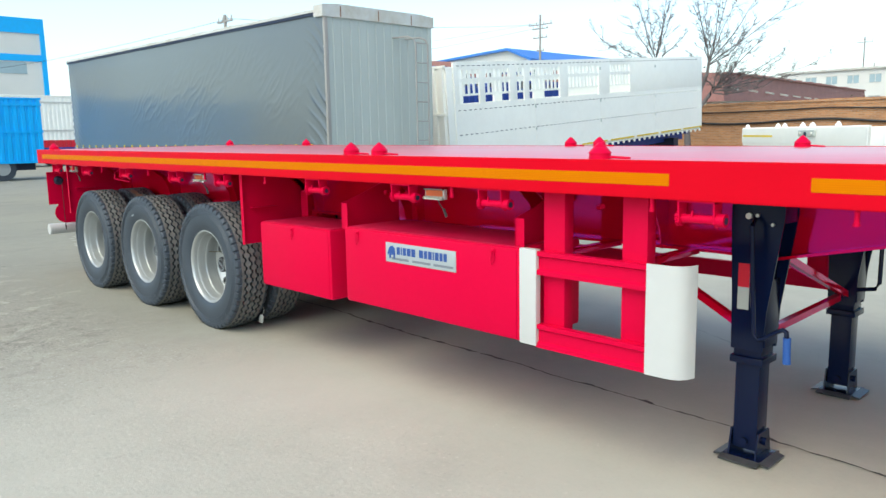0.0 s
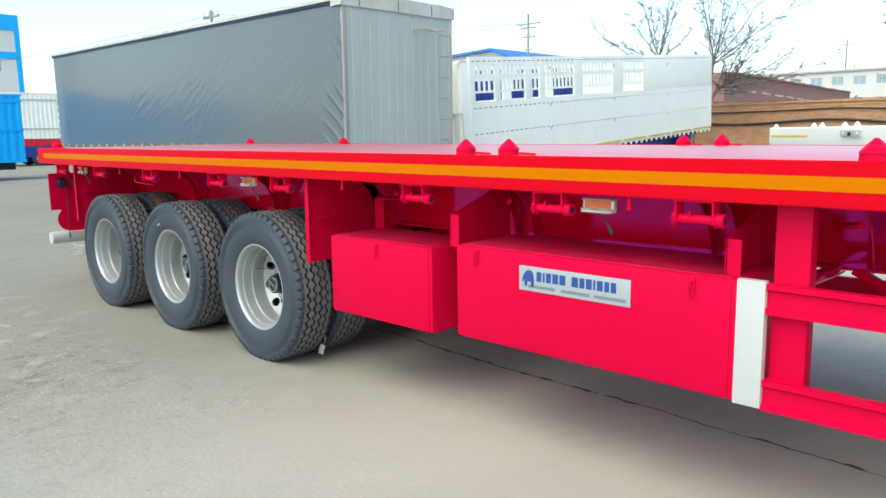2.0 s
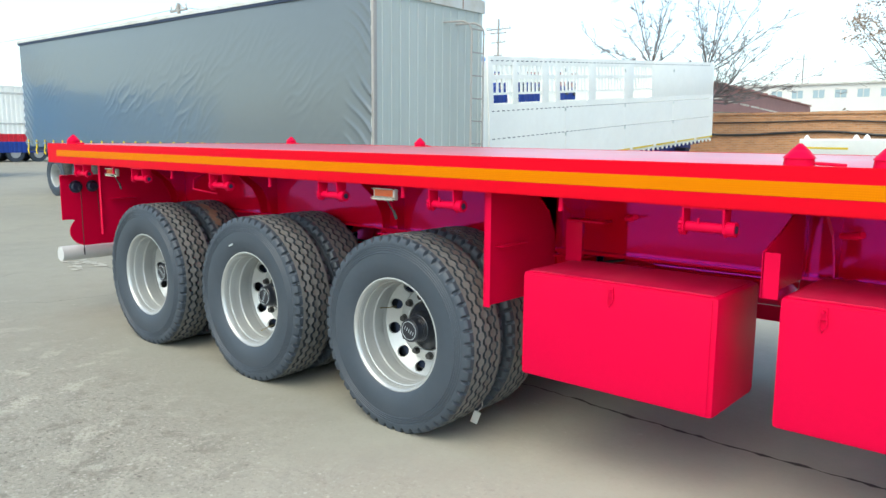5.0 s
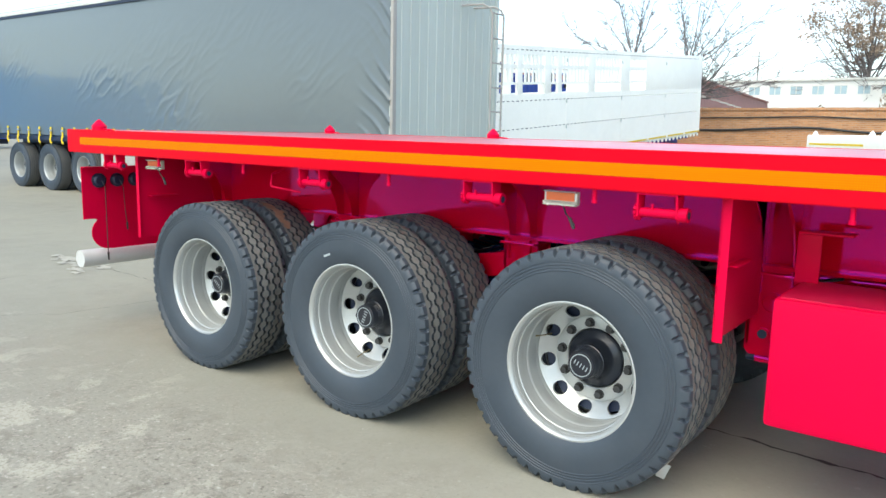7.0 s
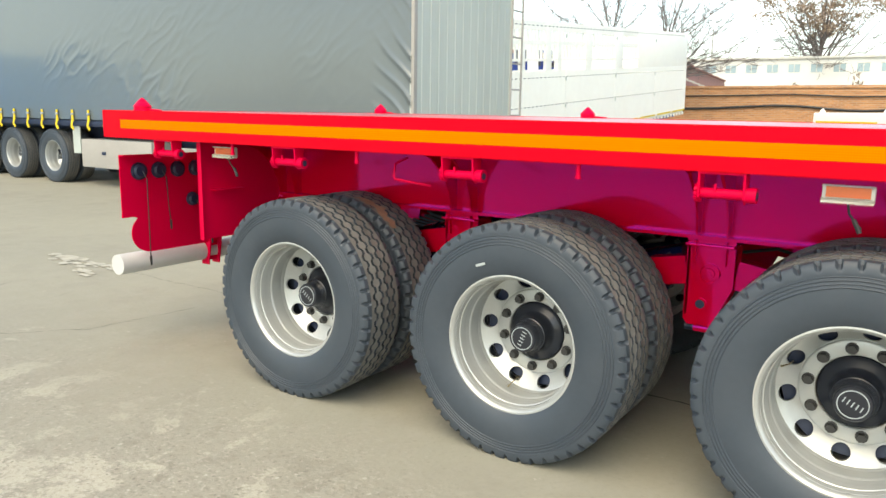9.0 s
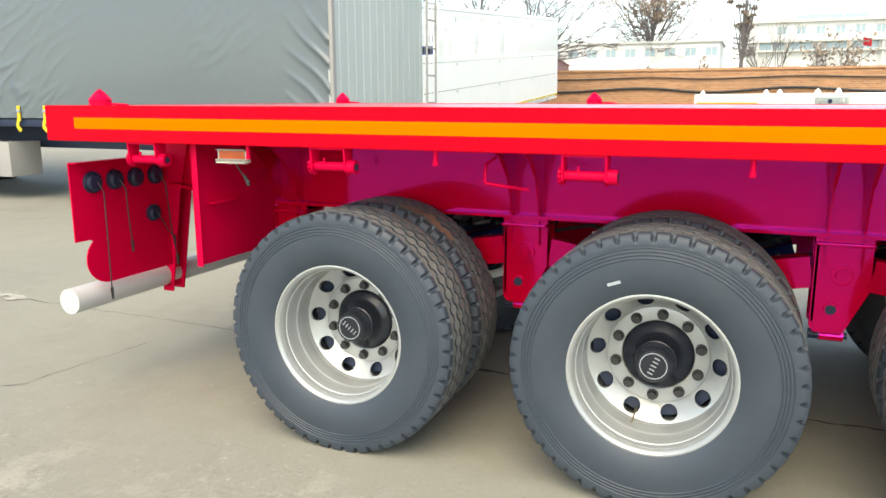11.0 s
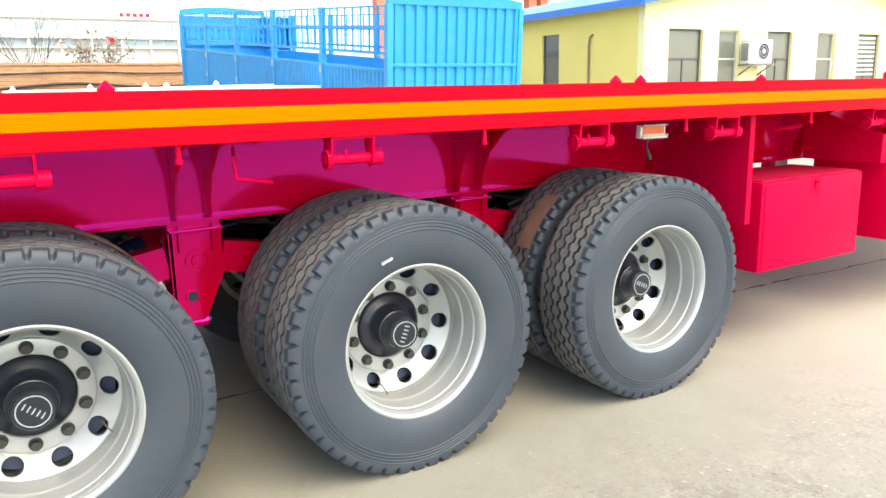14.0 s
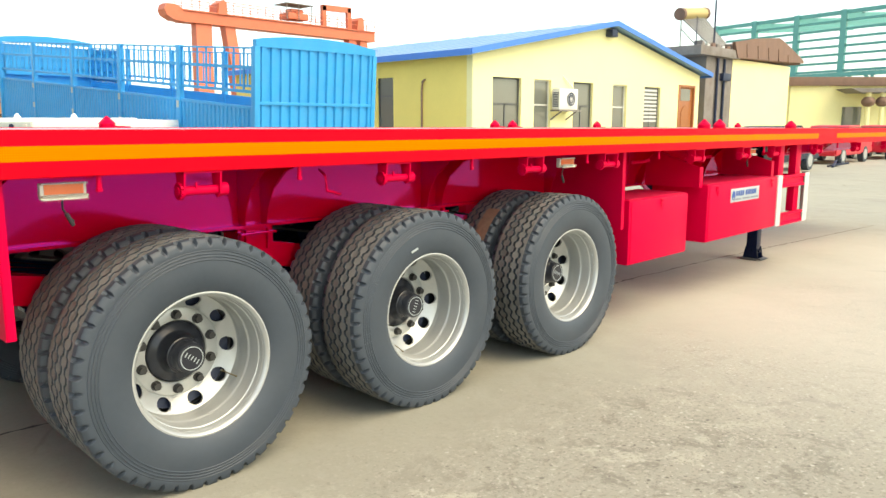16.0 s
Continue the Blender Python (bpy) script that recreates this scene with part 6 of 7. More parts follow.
    for x0, x1, z0, z1 in ((27.45, 28.29, 0.3, 1.2),):
        box(bm, x0, x1, Y0 + 0.035, Y0 + 0.06, z0, z1, 0.012)
    prism(bm, [(27.53, 1.4), (28.21, 1.4), (28.21, 2.0), (28.07, 2.22), (27.86, 2.3), (27.67, 2.22), (27.53, 2.0)], Y0 + 0.035, Y0 + 0.06, "y")
    part("panel", bm, WOOD, door)
    # roof with blue fascia
    over, th = 0.45, 0.1
    for s in (-1, 1):
        xe = X0 - over if s < 0 else X1 + over
        ze = EAVE - (APEX - EAVE) * over / (XM - X0) + 0.08
        bm = bmesh.new()
        prism(bm, [(xe, ze), (xe, ze + th), (XM, APEX + 0.08 + th), (XM, APEX + 0.08)], Y0 - 0.35, Y1 + 0.35, "y")
        roof = part("roof", bm, ROOF_TIN, house, "pale blue sheet roof")
        bm = bmesh.new()
        prism(bm, [(xe, ze - 0.06), (xe, ze + th + 0.02), (XM, APEX + 0.1 + th), (XM, APEX + 0.02)], Y0 - 0.4, Y0 - 0.352, "y")
        box(bm, *sorted((xe, xe - s * -0.03)), Y0 - 0.35, Y1 + 0.35, ze - 0.08, ze + th + 0.01)
        part("fascia", bm, BLUE_ROOF, roof, "blue roof trim")
        if s < 0:
            for k in range(14):
                bm = bmesh.new()
                y = Y0 + 0.3 + k * 0.95
                bar(bm, (xe, y, ze + th + 0.012), (XM, y, APEX + 0.08 + th + 0.012), 0.05, 0.03)
                part("seam", bm, ROOF_TIN, roof)
    bm = bmesh.new()
    box(bm, XM - 0.2, XM + 0.16, Y0 - 0.3, Y0 - 0.002, APEX - 0.36, APEX - 0.1, 0.02)
    part("gable_lamp", bm, DARK, house, "dark floodlight under the gable")
    bm = bmesh.new()
    tube(bm, [(X0 - 0.03, 15.02, 0.4), (X0 - 0.03, 15.02, 2.6), (X0 - 0.05, 14.96, 2.85), (X0 - 0.04, 14.85, 2.92)], 0.035, 8)
    part("wall_pipe", bm, RUST, house, "rusty bent pipe on the wall")
    # split air conditioner on a bracket
    bm = bmesh.new()
    box(bm, 18.150, 19.208, Y0 - 0.42, Y0 - 0.1, 2.000, 2.694, 0.02)
    ac = part("air_conditioner", bm, AC_WHITE, house, "white outdoor air-conditioner unit on a bracket")
    bm = bmesh.new()
    rod(bm, (18.794, Y0 - 0.422, 2.347), (18.794, Y0 - 0.432, 2.347), 0.235, 28)
    part("fan_grille", bm, DARK, ac)
    bm = bmesh.new()
    for r in (0.235, 0.16, 0.08):
        pts = [(18.794 + r * math.cos(a), Y0 - 0.438, 2.347 + r * math.sin(a)) for a in (2 * math.pi * j / 24 for j in range(25))]
        tube(bm, pts, 0.008, 5)
    rod(bm, (18.794, Y0 - 0.432, 2.347), (18.794, Y0 - 0.446, 2.347), 0.05, 16)
    part("grille_ring", bm, AC_WHITE, ac)
    bm = bmesh.new()
    for k in range(9):
        box(bm, 18.145, 18.150, Y0 - 0.38, Y0 - 0.14, 2.090 + k * 0.055, 2.123 + k * 0.055)
    part("side_louvre", bm, DARK, ac)
    bm = bmesh.new()
    for x in (18.242, 19.116):
        bar(bm, (x, Y0 - 0.5, 1.966), (x, Y0, 1.966), 0.05, 0.05)
        bar(bm, (x, Y0 - 0.45, 1.944), (x, Y0, 1.664), 0.04, 0.04)
    box(bm, 18.035, 19.300, Y0 - 0.5, Y0 - 0.42, 1.933, 1.994)
    part("ac_bracket", bm, CONCRETE_GREY, ac)
    bm = bmesh.new()
    tube(bm, [(19.219, Y0 - 0.2, 2.538), (19.358, Y0 - 0.1, 2.762), (19.013, Y0 - 0.05, 3.008), (18.898, Y0, 3.154)], 0.025, 8)
    part("pipe", bm, AC_WHITE, ac)


build_house()


# ---- annex, solar heater, low building, steel frame, crane ----
def build_annex():
    an = thing("annex_building", "pale yellow annex with a grey stair tower and brown roof", "building")
    bm = bmesh.new()
    box(bm, 30.3, 33.0, 13.2, 19.0, 0, 4.55)
    part("stair_tower", bm, CONCRETE_GREY, an)
    bm = bmesh.new()
    box(bm, 29.2, 33.3, 12.95, 19.3, 4.55, 4.95, 0.02)
    part("tower_slab", bm, CONCRETE_GREY, an)
    bm = bmesh.new()
    box(bm, 33.02, 40.2, 13.2, 19.0, 0, 4.58)
    part("wall", bm, WALL_PALE_LIT, an)
    bm = bmesh.new()
    prism(bm, [(32.9, 4.6), (32.5, 5.3), (35.0, 5.65), (37.8, 5.88), (39.0, 5.6), (41.3, 4.95), (41.3, 4.8)], 12.9, 13.05, "y")
    roof = part("roof", bm, BROWN_ROOF, an, "rusty brown roof sheets")
    bm = bmesh.new()
    prism(bm, [(32.9, 4.6), (32.6, 5.2), (37.8, 5.8), (41.2, 4.9), (41.2, 4.72)], 13.05, 19.3, "y")
    part("roof_slope", bm, BROWN_ROOF, roof)
    for x in (33.9, 35.2, 36.5, 37.8, 39.1):
        bm = bmesh.new()
        bar(bm, (x, 12.885, 4.68), (x - 0.12, 12.885, 5.3 if x < 38.5 else 5.1), 0.04, 0.03, up=(0, 1, 0))
        part("sheet_lap", bm, BROWN_ROOF, roof)
    for x in (31.3, 32.0):
        bm = bmesh.new()
        rod(bm, (x, 13.12, 0.2), (x, 13.12, 4.5), 0.06, 10)
        part("drain_pipe", bm, DARK, an)
    bm = bmesh.new()
    box(bm, 31.7, 32.5, 13.0, 13.2, 3.5, 3.85, 0.02)
    part("meter_box", bm, DARK, an)
    for x, z0, z1, r in ((31.36, 4.95, 8.6, 0.04), (29.6, 4.95, 6.2, 0.025)):
        bm = bmesh.new()
        rod(bm, (x, 13.4, z0), (x, 13.4, z1), r, 8)
        part("mast", bm, DARK, an)
    # odds and ends lying on the slab
    rnd = random.Random(18)
    for k in range(7):
        bm = bmesh.new()
        x = 29.6 + 0.5 * k
        box(bm, x, x + rnd.uniform(0.2, 0.45), 13.1, 13.5, 4.95, 4.95 + rnd.uniform(0.08, 0.3), 0.01)
        part("roof_clutter", bm, (CONCRETE_GREY, LIGHT_METAL, BROWN_ROOF)[k % 3], an)


def build_solar_heater():
    h = thing("solar_water_heater", "rooftop solar water heater with a dull golden tank and glass tubes", "water heater", pose(32.0, 15.0, 4.95))
    bm = bmesh.new()
    rod(bm, (-0.9, 0, 1.66), (1.5, 0, 1.93), 0.27, 24)
    part("tank", bm, TANK_GOLD, h, "dull golden tank")
    for x, z in ((-0.9, 1.66), (1.5, 1.93)):
        bm = bmesh.new()
        rod(bm, (x - 0.1, 0, z - 0.01), (x + 0.1, 0, z + 0.01), 0.285, 24)
        part("tank_cap", bm, BROWN_ROOF, h)
    for k in range(15):
        bm = bmesh.new()
        x = -0.9 + k * 0.15
        rod(bm, (x, -0.15, 1.4 + 0.02 * k), (x + 0.75, -1.1, 0.3), 0.03, 8)
        part("glass_tube", bm, LIGHT_METAL if k % 2 else FRAME_DARK, h)
    for x in (-0.8, 1.3):
        for p, q in (((x, 0, 0), (x, 0, 1.62)), ((x, -1.0, 0.0), (x, 0, 1.0)), ((x + 0.6, -1.05, 0.0), (x + 0.6, -1.05, 0.45))):
            bm = bmesh.new()
            bar(bm, p, q, 0.05, 0.05, up=(0, 1, 0.3))
            part("stand_leg", bm, GREY_STEEL, h)
    bm = bmesh.new()
    bar(bm, (-1.1, -1.0, 0.3), (1.9, -1.0, 0.3), 0.04, 0.04)
    bar(bm, (-1.3, -0.6, 0.02), (2.0, -0.6, 0.02), 0.08, 0.04)
    part("stand_rail", bm, GREY_STEEL, h)


def build_low_building():
    """A long low building set aslant, seen square on."""
    b = thing("low_building", "long low pale yellow building with a brown eaves band and porch", "building", pose(42.8, 14.0, 0, 0, 0, -45))
    bm = bmesh.new()
    box(bm, 0.1, 22.0, 0.3, 7.0, 0, 3.7)
    part("wall", bm, WALL_PALE_LIT, b)
    bm = bmesh.new()
    box(bm, -0.3, 22.3, 0.0, 7.3, 3.7, 4.2, 0.03)
    part("roof_band", bm, BROWN_ROOF, b)
    bm = bmesh.new()
    prism(bm, [(2.7, 3.5), (3.3, 3.26), (9.0, 3.26), (9.0, 3.5)], -1.4, 0.28, "y")
    part("porch_roof", bm, CONCRETE_GREY, b)
    for x in (3.9, 4.7, 8.5):
        bm = bmesh.new()
        rod(bm, (x, -1.1, 0), (x, -1.1, 3.26), 0.13, 14)
        post = part("porch_post", bm, WALL_PALE_LIT, b)
        bm = bmesh.new()
        bmesh.ops.create_uvsphere(bm, u_segments=20, v_segments=12, radius=0.36, matrix=Matrix.Translation((x, -1.1, 2.76)) @ Matrix.Diagonal((1, 1, 0.82, 1)))
        part("round_lantern", bm, BROWN_ROOF, post, "round brownish lantern")
    bm = bmesh.new()
    box(bm, 3.2, 4.3, 0.24, 0.32, 0.0, 2.5)
    part("door", bm, PANE, b)


def build_steel_hall():
    hall = thing("steel_hall_frame", "green steel frame of an unfinished hall", "steel frame")
    a, d = Vector((65.0, 12.4, 0)), Vector((0.25, 0.97, 0))
    for k in range(5):
        p = a + d * (2.4 + k * 4.3)
        bm = bmesh.new()
        bar(bm, p, p + Vector((0, 0, 10.9)), 0.5, 0.45, up=(0, 1, 0))
        part("column", bm, GREEN_STEEL, hall)
        bm = bmesh.new()
        bar(bm, p + Vector((0, 0, 10.4)), p + Vector((22, -5.6, 12.2)), 0.25, 0.5)
        part("rafter", bm, GREEN_STEEL, hall)
    for k in range(8):
        z = 10.7 - 0.68 * k
        bm = bmesh.new()
        bar(bm, a - d * 4 + Vector((0, 0, z)), a + d * (20 - 0.8 * k) + Vector((0, 0, z)), 0.16, 0.32 if k == 0 else 0.2)
        part("girt", bm, GREEN_STEEL, hall)
    bm = bmesh.new()
    q = Vector((2.4, -0.6, 11.0))
    bar(bm, a - d * 4 + q, a + d * 19 + q, 0.2, 0.25)
    part("purlin", bm, GREEN_STEEL, hall)
    # the crane runway low on the columns, on short brackets
    bm = bmesh.new()
    bar(bm, a - d * 2 + Vector((-0.5, 0, 5.6)), a + d * 16 + Vector((-0.5, 0, 5.6)), 0.3, 0.35)
    runway = part("runway_beam", bm, GREEN_STEEL, hall)
    for k in range(9):
        p = a + d * (k * 1.9) + Vector((-0.5, 0, 0))
        bm = bmesh.new()
        bar(bm, p + Vector((0, 0, 4.0)), p + Vector((0, 0, 5.6)), 0.3, 0.22, up=(0, 1, 0))
        bar(bm, p + Vector((0, 0, 5.0)), p + d * 0.7 + Vector((0, 0, 5.5)), 0.2, 0.16)
        part("bracket", bm, GREEN_STEEL, runway)


def build_crane():
    cr = thing("gantry_crane", "faded orange gantry crane beyond the blue trailer", "crane")
    a, b = Vector((20.6, 44.0, 8.3)), Vector((36.5, 44.0, 8.2))
    bm = bmesh.new()
    bar(bm, a, b, 0.9, 0.62)
    bar(bm, a + Vector((0, 0, 0.36)), b + Vector((0, 0, 0.36)), 1.1, 0.08)
    bar(bm, a + Vector((0, 0, -0.34)), b + Vector((0, 0, -0.34)), 1.1, 0.06)
    girder = part("girder", bm, ORANGE_STEEL, cr)
    bm = bmesh.new()
    nose = [(20.65, 7.95), (20.65, 8.75), (20.2, 8.95), (19.6, 8.95), (19.45, 8.6), (19.6, 8.25), (20.1, 8.0)]
    prism(bm, nose, 43.5, 44.5, "y")
    part("end_nose", bm, ORANGE_STEEL, girder)
    for o in (-0.5, 0.5):
        bm = bmesh.new()
        side = Vector((0, o, 0))
        for z in (0.75, 1.15):
            bar(bm, a + side + Vector((-0.8, 0, z)), b + side + Vector((0, 0, z)), 0.04, 0.04)
        for k in range(14):
            p = a + (b - a) * k / 13 + side
            bar(bm, p + Vector((0, 0, 0.35)), p + Vector((0, 0, 1.15)), 0.04, 0.04, up=(0, 1, 0))
        part("hand_rail", bm, ORANGE_STEEL, cr)
    for x, lean, w in ((22.15, -0.5, 1.1), (24.0, 0.7, 0.75), (34.4, -0.5, 0.7), (35.4, 0.6, 0.7)):
        bm = bmesh.new()
        bar(bm, Vector((x, 44.0, 8.1)), Vector((x + lean, 43.2, 0)), w, 0.7, up=(0, 1, 0))
        part("leg", bm, ORANGE_STEEL, cr)
    for x in (23.4, 35.0):
        bm = bmesh.new()
        prism(bm, [(x - 0.35, 8.6), (x + 0.35, 8.6), (x + 0.3, 9.4), (x + 0.1, 9.55), (x - 0.25, 9.3)], 43.4, 44.6, "y")
        part("saddle", bm, ORANGE_STEEL, cr)
    bm = bmesh.new()
    box(bm, 28.5, 30.2, 43.4, 44.6, 8.85, 9.3, 0.05)
    box(bm, 28.9, 29.9, 43.6, 44.4, 9.3, 9.6, 0.05)
    hoist = part("hoist", bm, ORANGE_STEEL, cr, "orange hoist trolley under a thin roof")
    bm = bmesh.new()
    box(bm, 28.2, 30.5, 43.2, 44.8, 9.85, 9.9)
    part("hoist_roof", bm, CONCRETE_GREY, hoist)
    for x in (28.3, 29.3, 30.4):
        bm = bmesh.new()
        rod(bm, (x, 43.3, 8.8), (x, 43.3, 9.86), 0.03, 6)
        part("hoist_post", bm, CONCRETE_GREY, hoist)
    bm = bmesh.new()
    for x in (31.95, 34.3):
        bar(bm, (x, 44.0, 8.5), (x, 44.0, 10.15), 0.35, 0.3, up=(0, 1, 0))
    bar(bm, (31.8, 44.0, 10.0), (34.45, 44.0, 10.05), 0.3, 0.4)
    part("end_frame", bm, ORANGE_STEEL, cr)


build_annex()
build_solar_heater()
build_low_building()
build_steel_hall()
build_crane()


# ---- brick wall and what lies beyond it ----
def build_wall():
    bm = bmesh.new()
    x0, x1, y = -60.0, 40.0, 29.0
    box(bm, x0, x1, y, y + 0.37, 0, 2.62)
    wall = solid("wall_brick", bm, BRICK, "long orange brick boundary wall with cables strung along it", "wall", kind="structure")
    bm = bmesh.new()
    rnd = random.Random(2)
    x = x0
    while x < x1:
        w = rnd.uniform(1.2, 3.0)
        box(bm, x, min(x + w, x1), y - 0.06, y + 0.43, 2.62, 2.7 + rnd.uniform(-0.015, 0.02))
        x += w
    part("coping", bm, BRICK, wall)
    bm = bmesh.new()
    for k in range(18):
        z = 0.25 + k * 0.13
        box(bm, x0, x1, y - 0.012, y, z, z + 0.1)
    part("course", bm, BRICK, wall)
    for base, amp, r, seed in ((1.86, 0.16, 0.05, 3), (2.36, 0.08, 0.03, 6)):
        bm = bmesh.new()
        pts = []
        for k in range(400):
            x = -40 + k * 0.18
            pts.append((x, y - 0.07, base - amp * (0.5 + 0.5 * math.cos((x + 4.28) * 1.05)) * -1 - 0.06 + 0.03 * noise.noise((x * 0.5, seed, 0))))
        tube(bm, pts, r, 6)
        part("cable", bm, CABLE, wall, "black cable sagging along the wall")


def build_far_house():
    """A long brown-roofed shed behind the wall, its side running away from the yard."""
    h = thing("tiled_house", "long shed with a brown tiled roof behind the wall", "house")
    near, far = (-10.5, 34.2), (-20.8, 90.0)
    bm = bmesh.new()
    prism(bm, [(near[0] - 0.3, 34.5), (far[0] - 0.3, 89.7), (-45.0, 89.7), (-33.0, 34.5)], 0.0, 3.35, "z")
    part("wall", bm, FAR_WALL, h)
    bm = bmesh.new()
    low = [(near[0], 34.2, 3.0), (far[0], 90.0, 4.6), (-46.0, 90.0, 4.6), (-33.0, 34.2, 3.2)]
    top = [(near[0] - 0.1, 34.3, 4.4), (far[0] - 0.1, 89.9, 5.5), (-46.0, 89.9, 7.2), (-33.0, 34.3, 6.8)]
    vs = [bm.verts.new(p) for p in low + top]
    for i in range(4):
        bm.faces.new((vs[i], vs[(i + 1) % 4], vs[4 + (i + 1) % 4], vs[4 + i]))
    bm.faces.new(vs[3::-1])
    bm.faces.new(vs[4:])
    roof = part("roof", bm, TILE_ROOF, h, "brown tiled roof with uneven ridge tiles")
    rnd = random.Random(31)
    for k in range(70):
        f = k / 70
        bm = bmesh.new()
        x, y, z = near[0] + (far[0] - near[0]) * f, 34.4 + 55.2 * f, 4.4 + 1.1 * f
        box(bm, x - 0.25, x + 0.06, y, y + 0.6, z, z + rnd.uniform(0.05, 0.15))
        part("ridge_tile", bm, TILE_ROOF, roof)
    for k in range(9):
        bm = bmesh.new()
        y = 35.2 + k * 4.0
        x = near[0] + (far[0] - near[0]) * (y - 34.2) / 55.8
        bar(bm, (x - 0.1, y, 3.72 + 0.02 * k), (x + 0.45, y, 3.6 + 0.02 * k), 0.14, 0.1)
        part("rafter_end", bm, LIGHT_METAL, h)


def build_factory(name, x0, x1, y, top, rows, label):
    """A long plain block; each row of windows is (first x, step, width, sill, head)."""
    f = thing(name, label, "building")
    bm = bmesh.new()
    box(bm, x0, x1, y, y + 12, 0, top)
    part("wall", bm, FAR_WALL, f)
    bm = bmesh.new()
    box(bm, x0 - 0.3, x1 + 0.3, y - 0.3, y + 12.3, top, top + 0.25)
    part("parapet", bm, LIGHT_METAL, f)
    for x, step, width, sill, head in rows:
        while x < x1 - width:
            bm = bmesh.new()
            box(bm, x, x + width, y - 0.04, y, sill, head)
            win = part("window", bm, PANE_FAR, f)
            bm = bmesh.new()
            box(bm, x - 0.08, x + width + 0.08, y - 0.08, y - 0.041, head, head + 0.08)
            box(bm, x + width / 2 - 0.04, x + width / 2 + 0.04, y - 0.08, y - 0.041, sill, head)
            part("frame", bm, LIGHT_METAL, win)
            x += step
    return f


def build_workshop():
    f = build_factory("workshop", -0.6, 24.0, 72.0, 8.1, ((1.8, 1.53, 0.68, 7.12, 7.72), (0.4, 2.45, 2.0, 5.76, 6.4)), "pale two-storey workshop with a ledge between its window rows")
    for z in (6.42, 5.6):
        bm = bmesh.new()
        box(bm, -0.9, 24.3, 71.5, 71.98, z, z + 0.16)
        part("ledge", bm, LIGHT_METAL, f)
    for k in range(10):
        bm = bmesh.new()
        x = 0.15 + 2.45 * k
        box(bm, x, x + 0.2, 71.6, 71.9, 0, 6.42)
        part("pier", bm, LIGHT_METAL, f)
    for k in range(6):
        bm = bmesh.new()
        box(bm, 3.3 + k * 0.95, 4.1 + k * 0.95, 73.0, 74.0, 8.36, 8.8)
        part("roof_light", bm, PANE_FAR, f)
    for k in range(5):
        bm = bmesh.new()
        box(bm, 10.2 + k * 0.55, 10.55 + k * 0.55, 72.2, 72.3, 8.36, 8.72)
        part("sign_bar", bm, RED_FAR, f)


def build_flag():
    f = thing("flag", "small red flag on a thin steel pole", "flag", pose(7.2, 60.0, 0))
    bm = bmesh.new()
    rod(bm, (0, 0, -0.05), (0, 0, 5.95), 0.03, 8)
    part("pole", bm, POLE, f)
    bm = bmesh.new()
    cols = [[bm.verts.new((0.03 + 0.09 * k, 0.05 * math.sin(k * 1.3), z - 0.02 * k)) for z in (5.3, 5.85)] for k in range(7)]
    for a, b in zip(cols, cols[1:]):
        bm.faces.new((a[0], b[0], b[1], a[1]))
    bmesh.ops.solidify(bm, geom=bm.faces[:], thickness=0.012)
    part("cloth", bm, RED_FAR, f)


def build_gable_hall():
    """A far white hall whose gable and blue roof edge stand over the white trailer."""
    g = thing("gable_hall", "far white hall with a blue roof edge", "building")
    line = [(-130.0, 17.4), (-98.5, 18.8), (-92.0, 16.2)]
    bm = bmesh.new()
    prism(bm, [(-130.0, 0), (-92.0, 0)] + line[::-1], 120.0, 160.0, "y")
    part("wall", bm, FAR_WALL, g)
    for (xa, za), (xb, zb) in zip(line, line[1:]):
        bm = bmesh.new()
        bar(bm, (xa, 139.5, za + 0.1), (xb, 139.5, zb + 0.1), 41.0, 0.5)
        part("roof", bm, BLUE_ROOF, g)


build_gable_hall()
build_wall()
build_far_house()
build_factory("factory", -33.0, -4.0, 97.0, 8.4, ((-32.3, 2.43, 1.25, 6.82, 7.74), (-32.3, 2.43, 1.25, 4.2, 5.2)), "long pale factory with blue-tinted windows")
build_workshop()
build_flag()


def grow(bm, p, d, length, r, depth, rnd, spread, lift, twig, leaves=None):
    """A branch that bends and forks, down to twigs."""
    pts, q, v = [p.copy()], p.copy(), d.normalized()
    n = 4
    for _ in range(n):
        v = (v + Vector((rnd.gauss(0, 0.13), rnd.gauss(0, 0.13), rnd.gauss(0.02, 0.1) + lift))).normalized()
        q = q + v * length / n
        pts.append(q.copy())
    tube(bm, pts, r, 5 if depth > 1 else 3, max(r * 0.55, 0.005))
    if leaves is not None and depth <= 2:
        leaves += pts[2:]
    if depth == 0:
        return
    for k in range(twig):
        at = pts[min(n, 1 + int(rnd.random() * n))] if k else pts[-1]
        side = Vector((rnd.gauss(0, 1), rnd.gauss(0, 1), rnd.gauss(0.15, 0.5))).normalized()
        grow(bm, at, v + side * spread, length * rnd.uniform(0.55, 0.82), max(r * 0.55, 0.005), depth - 1, rnd, spread, lift, twig, leaves)


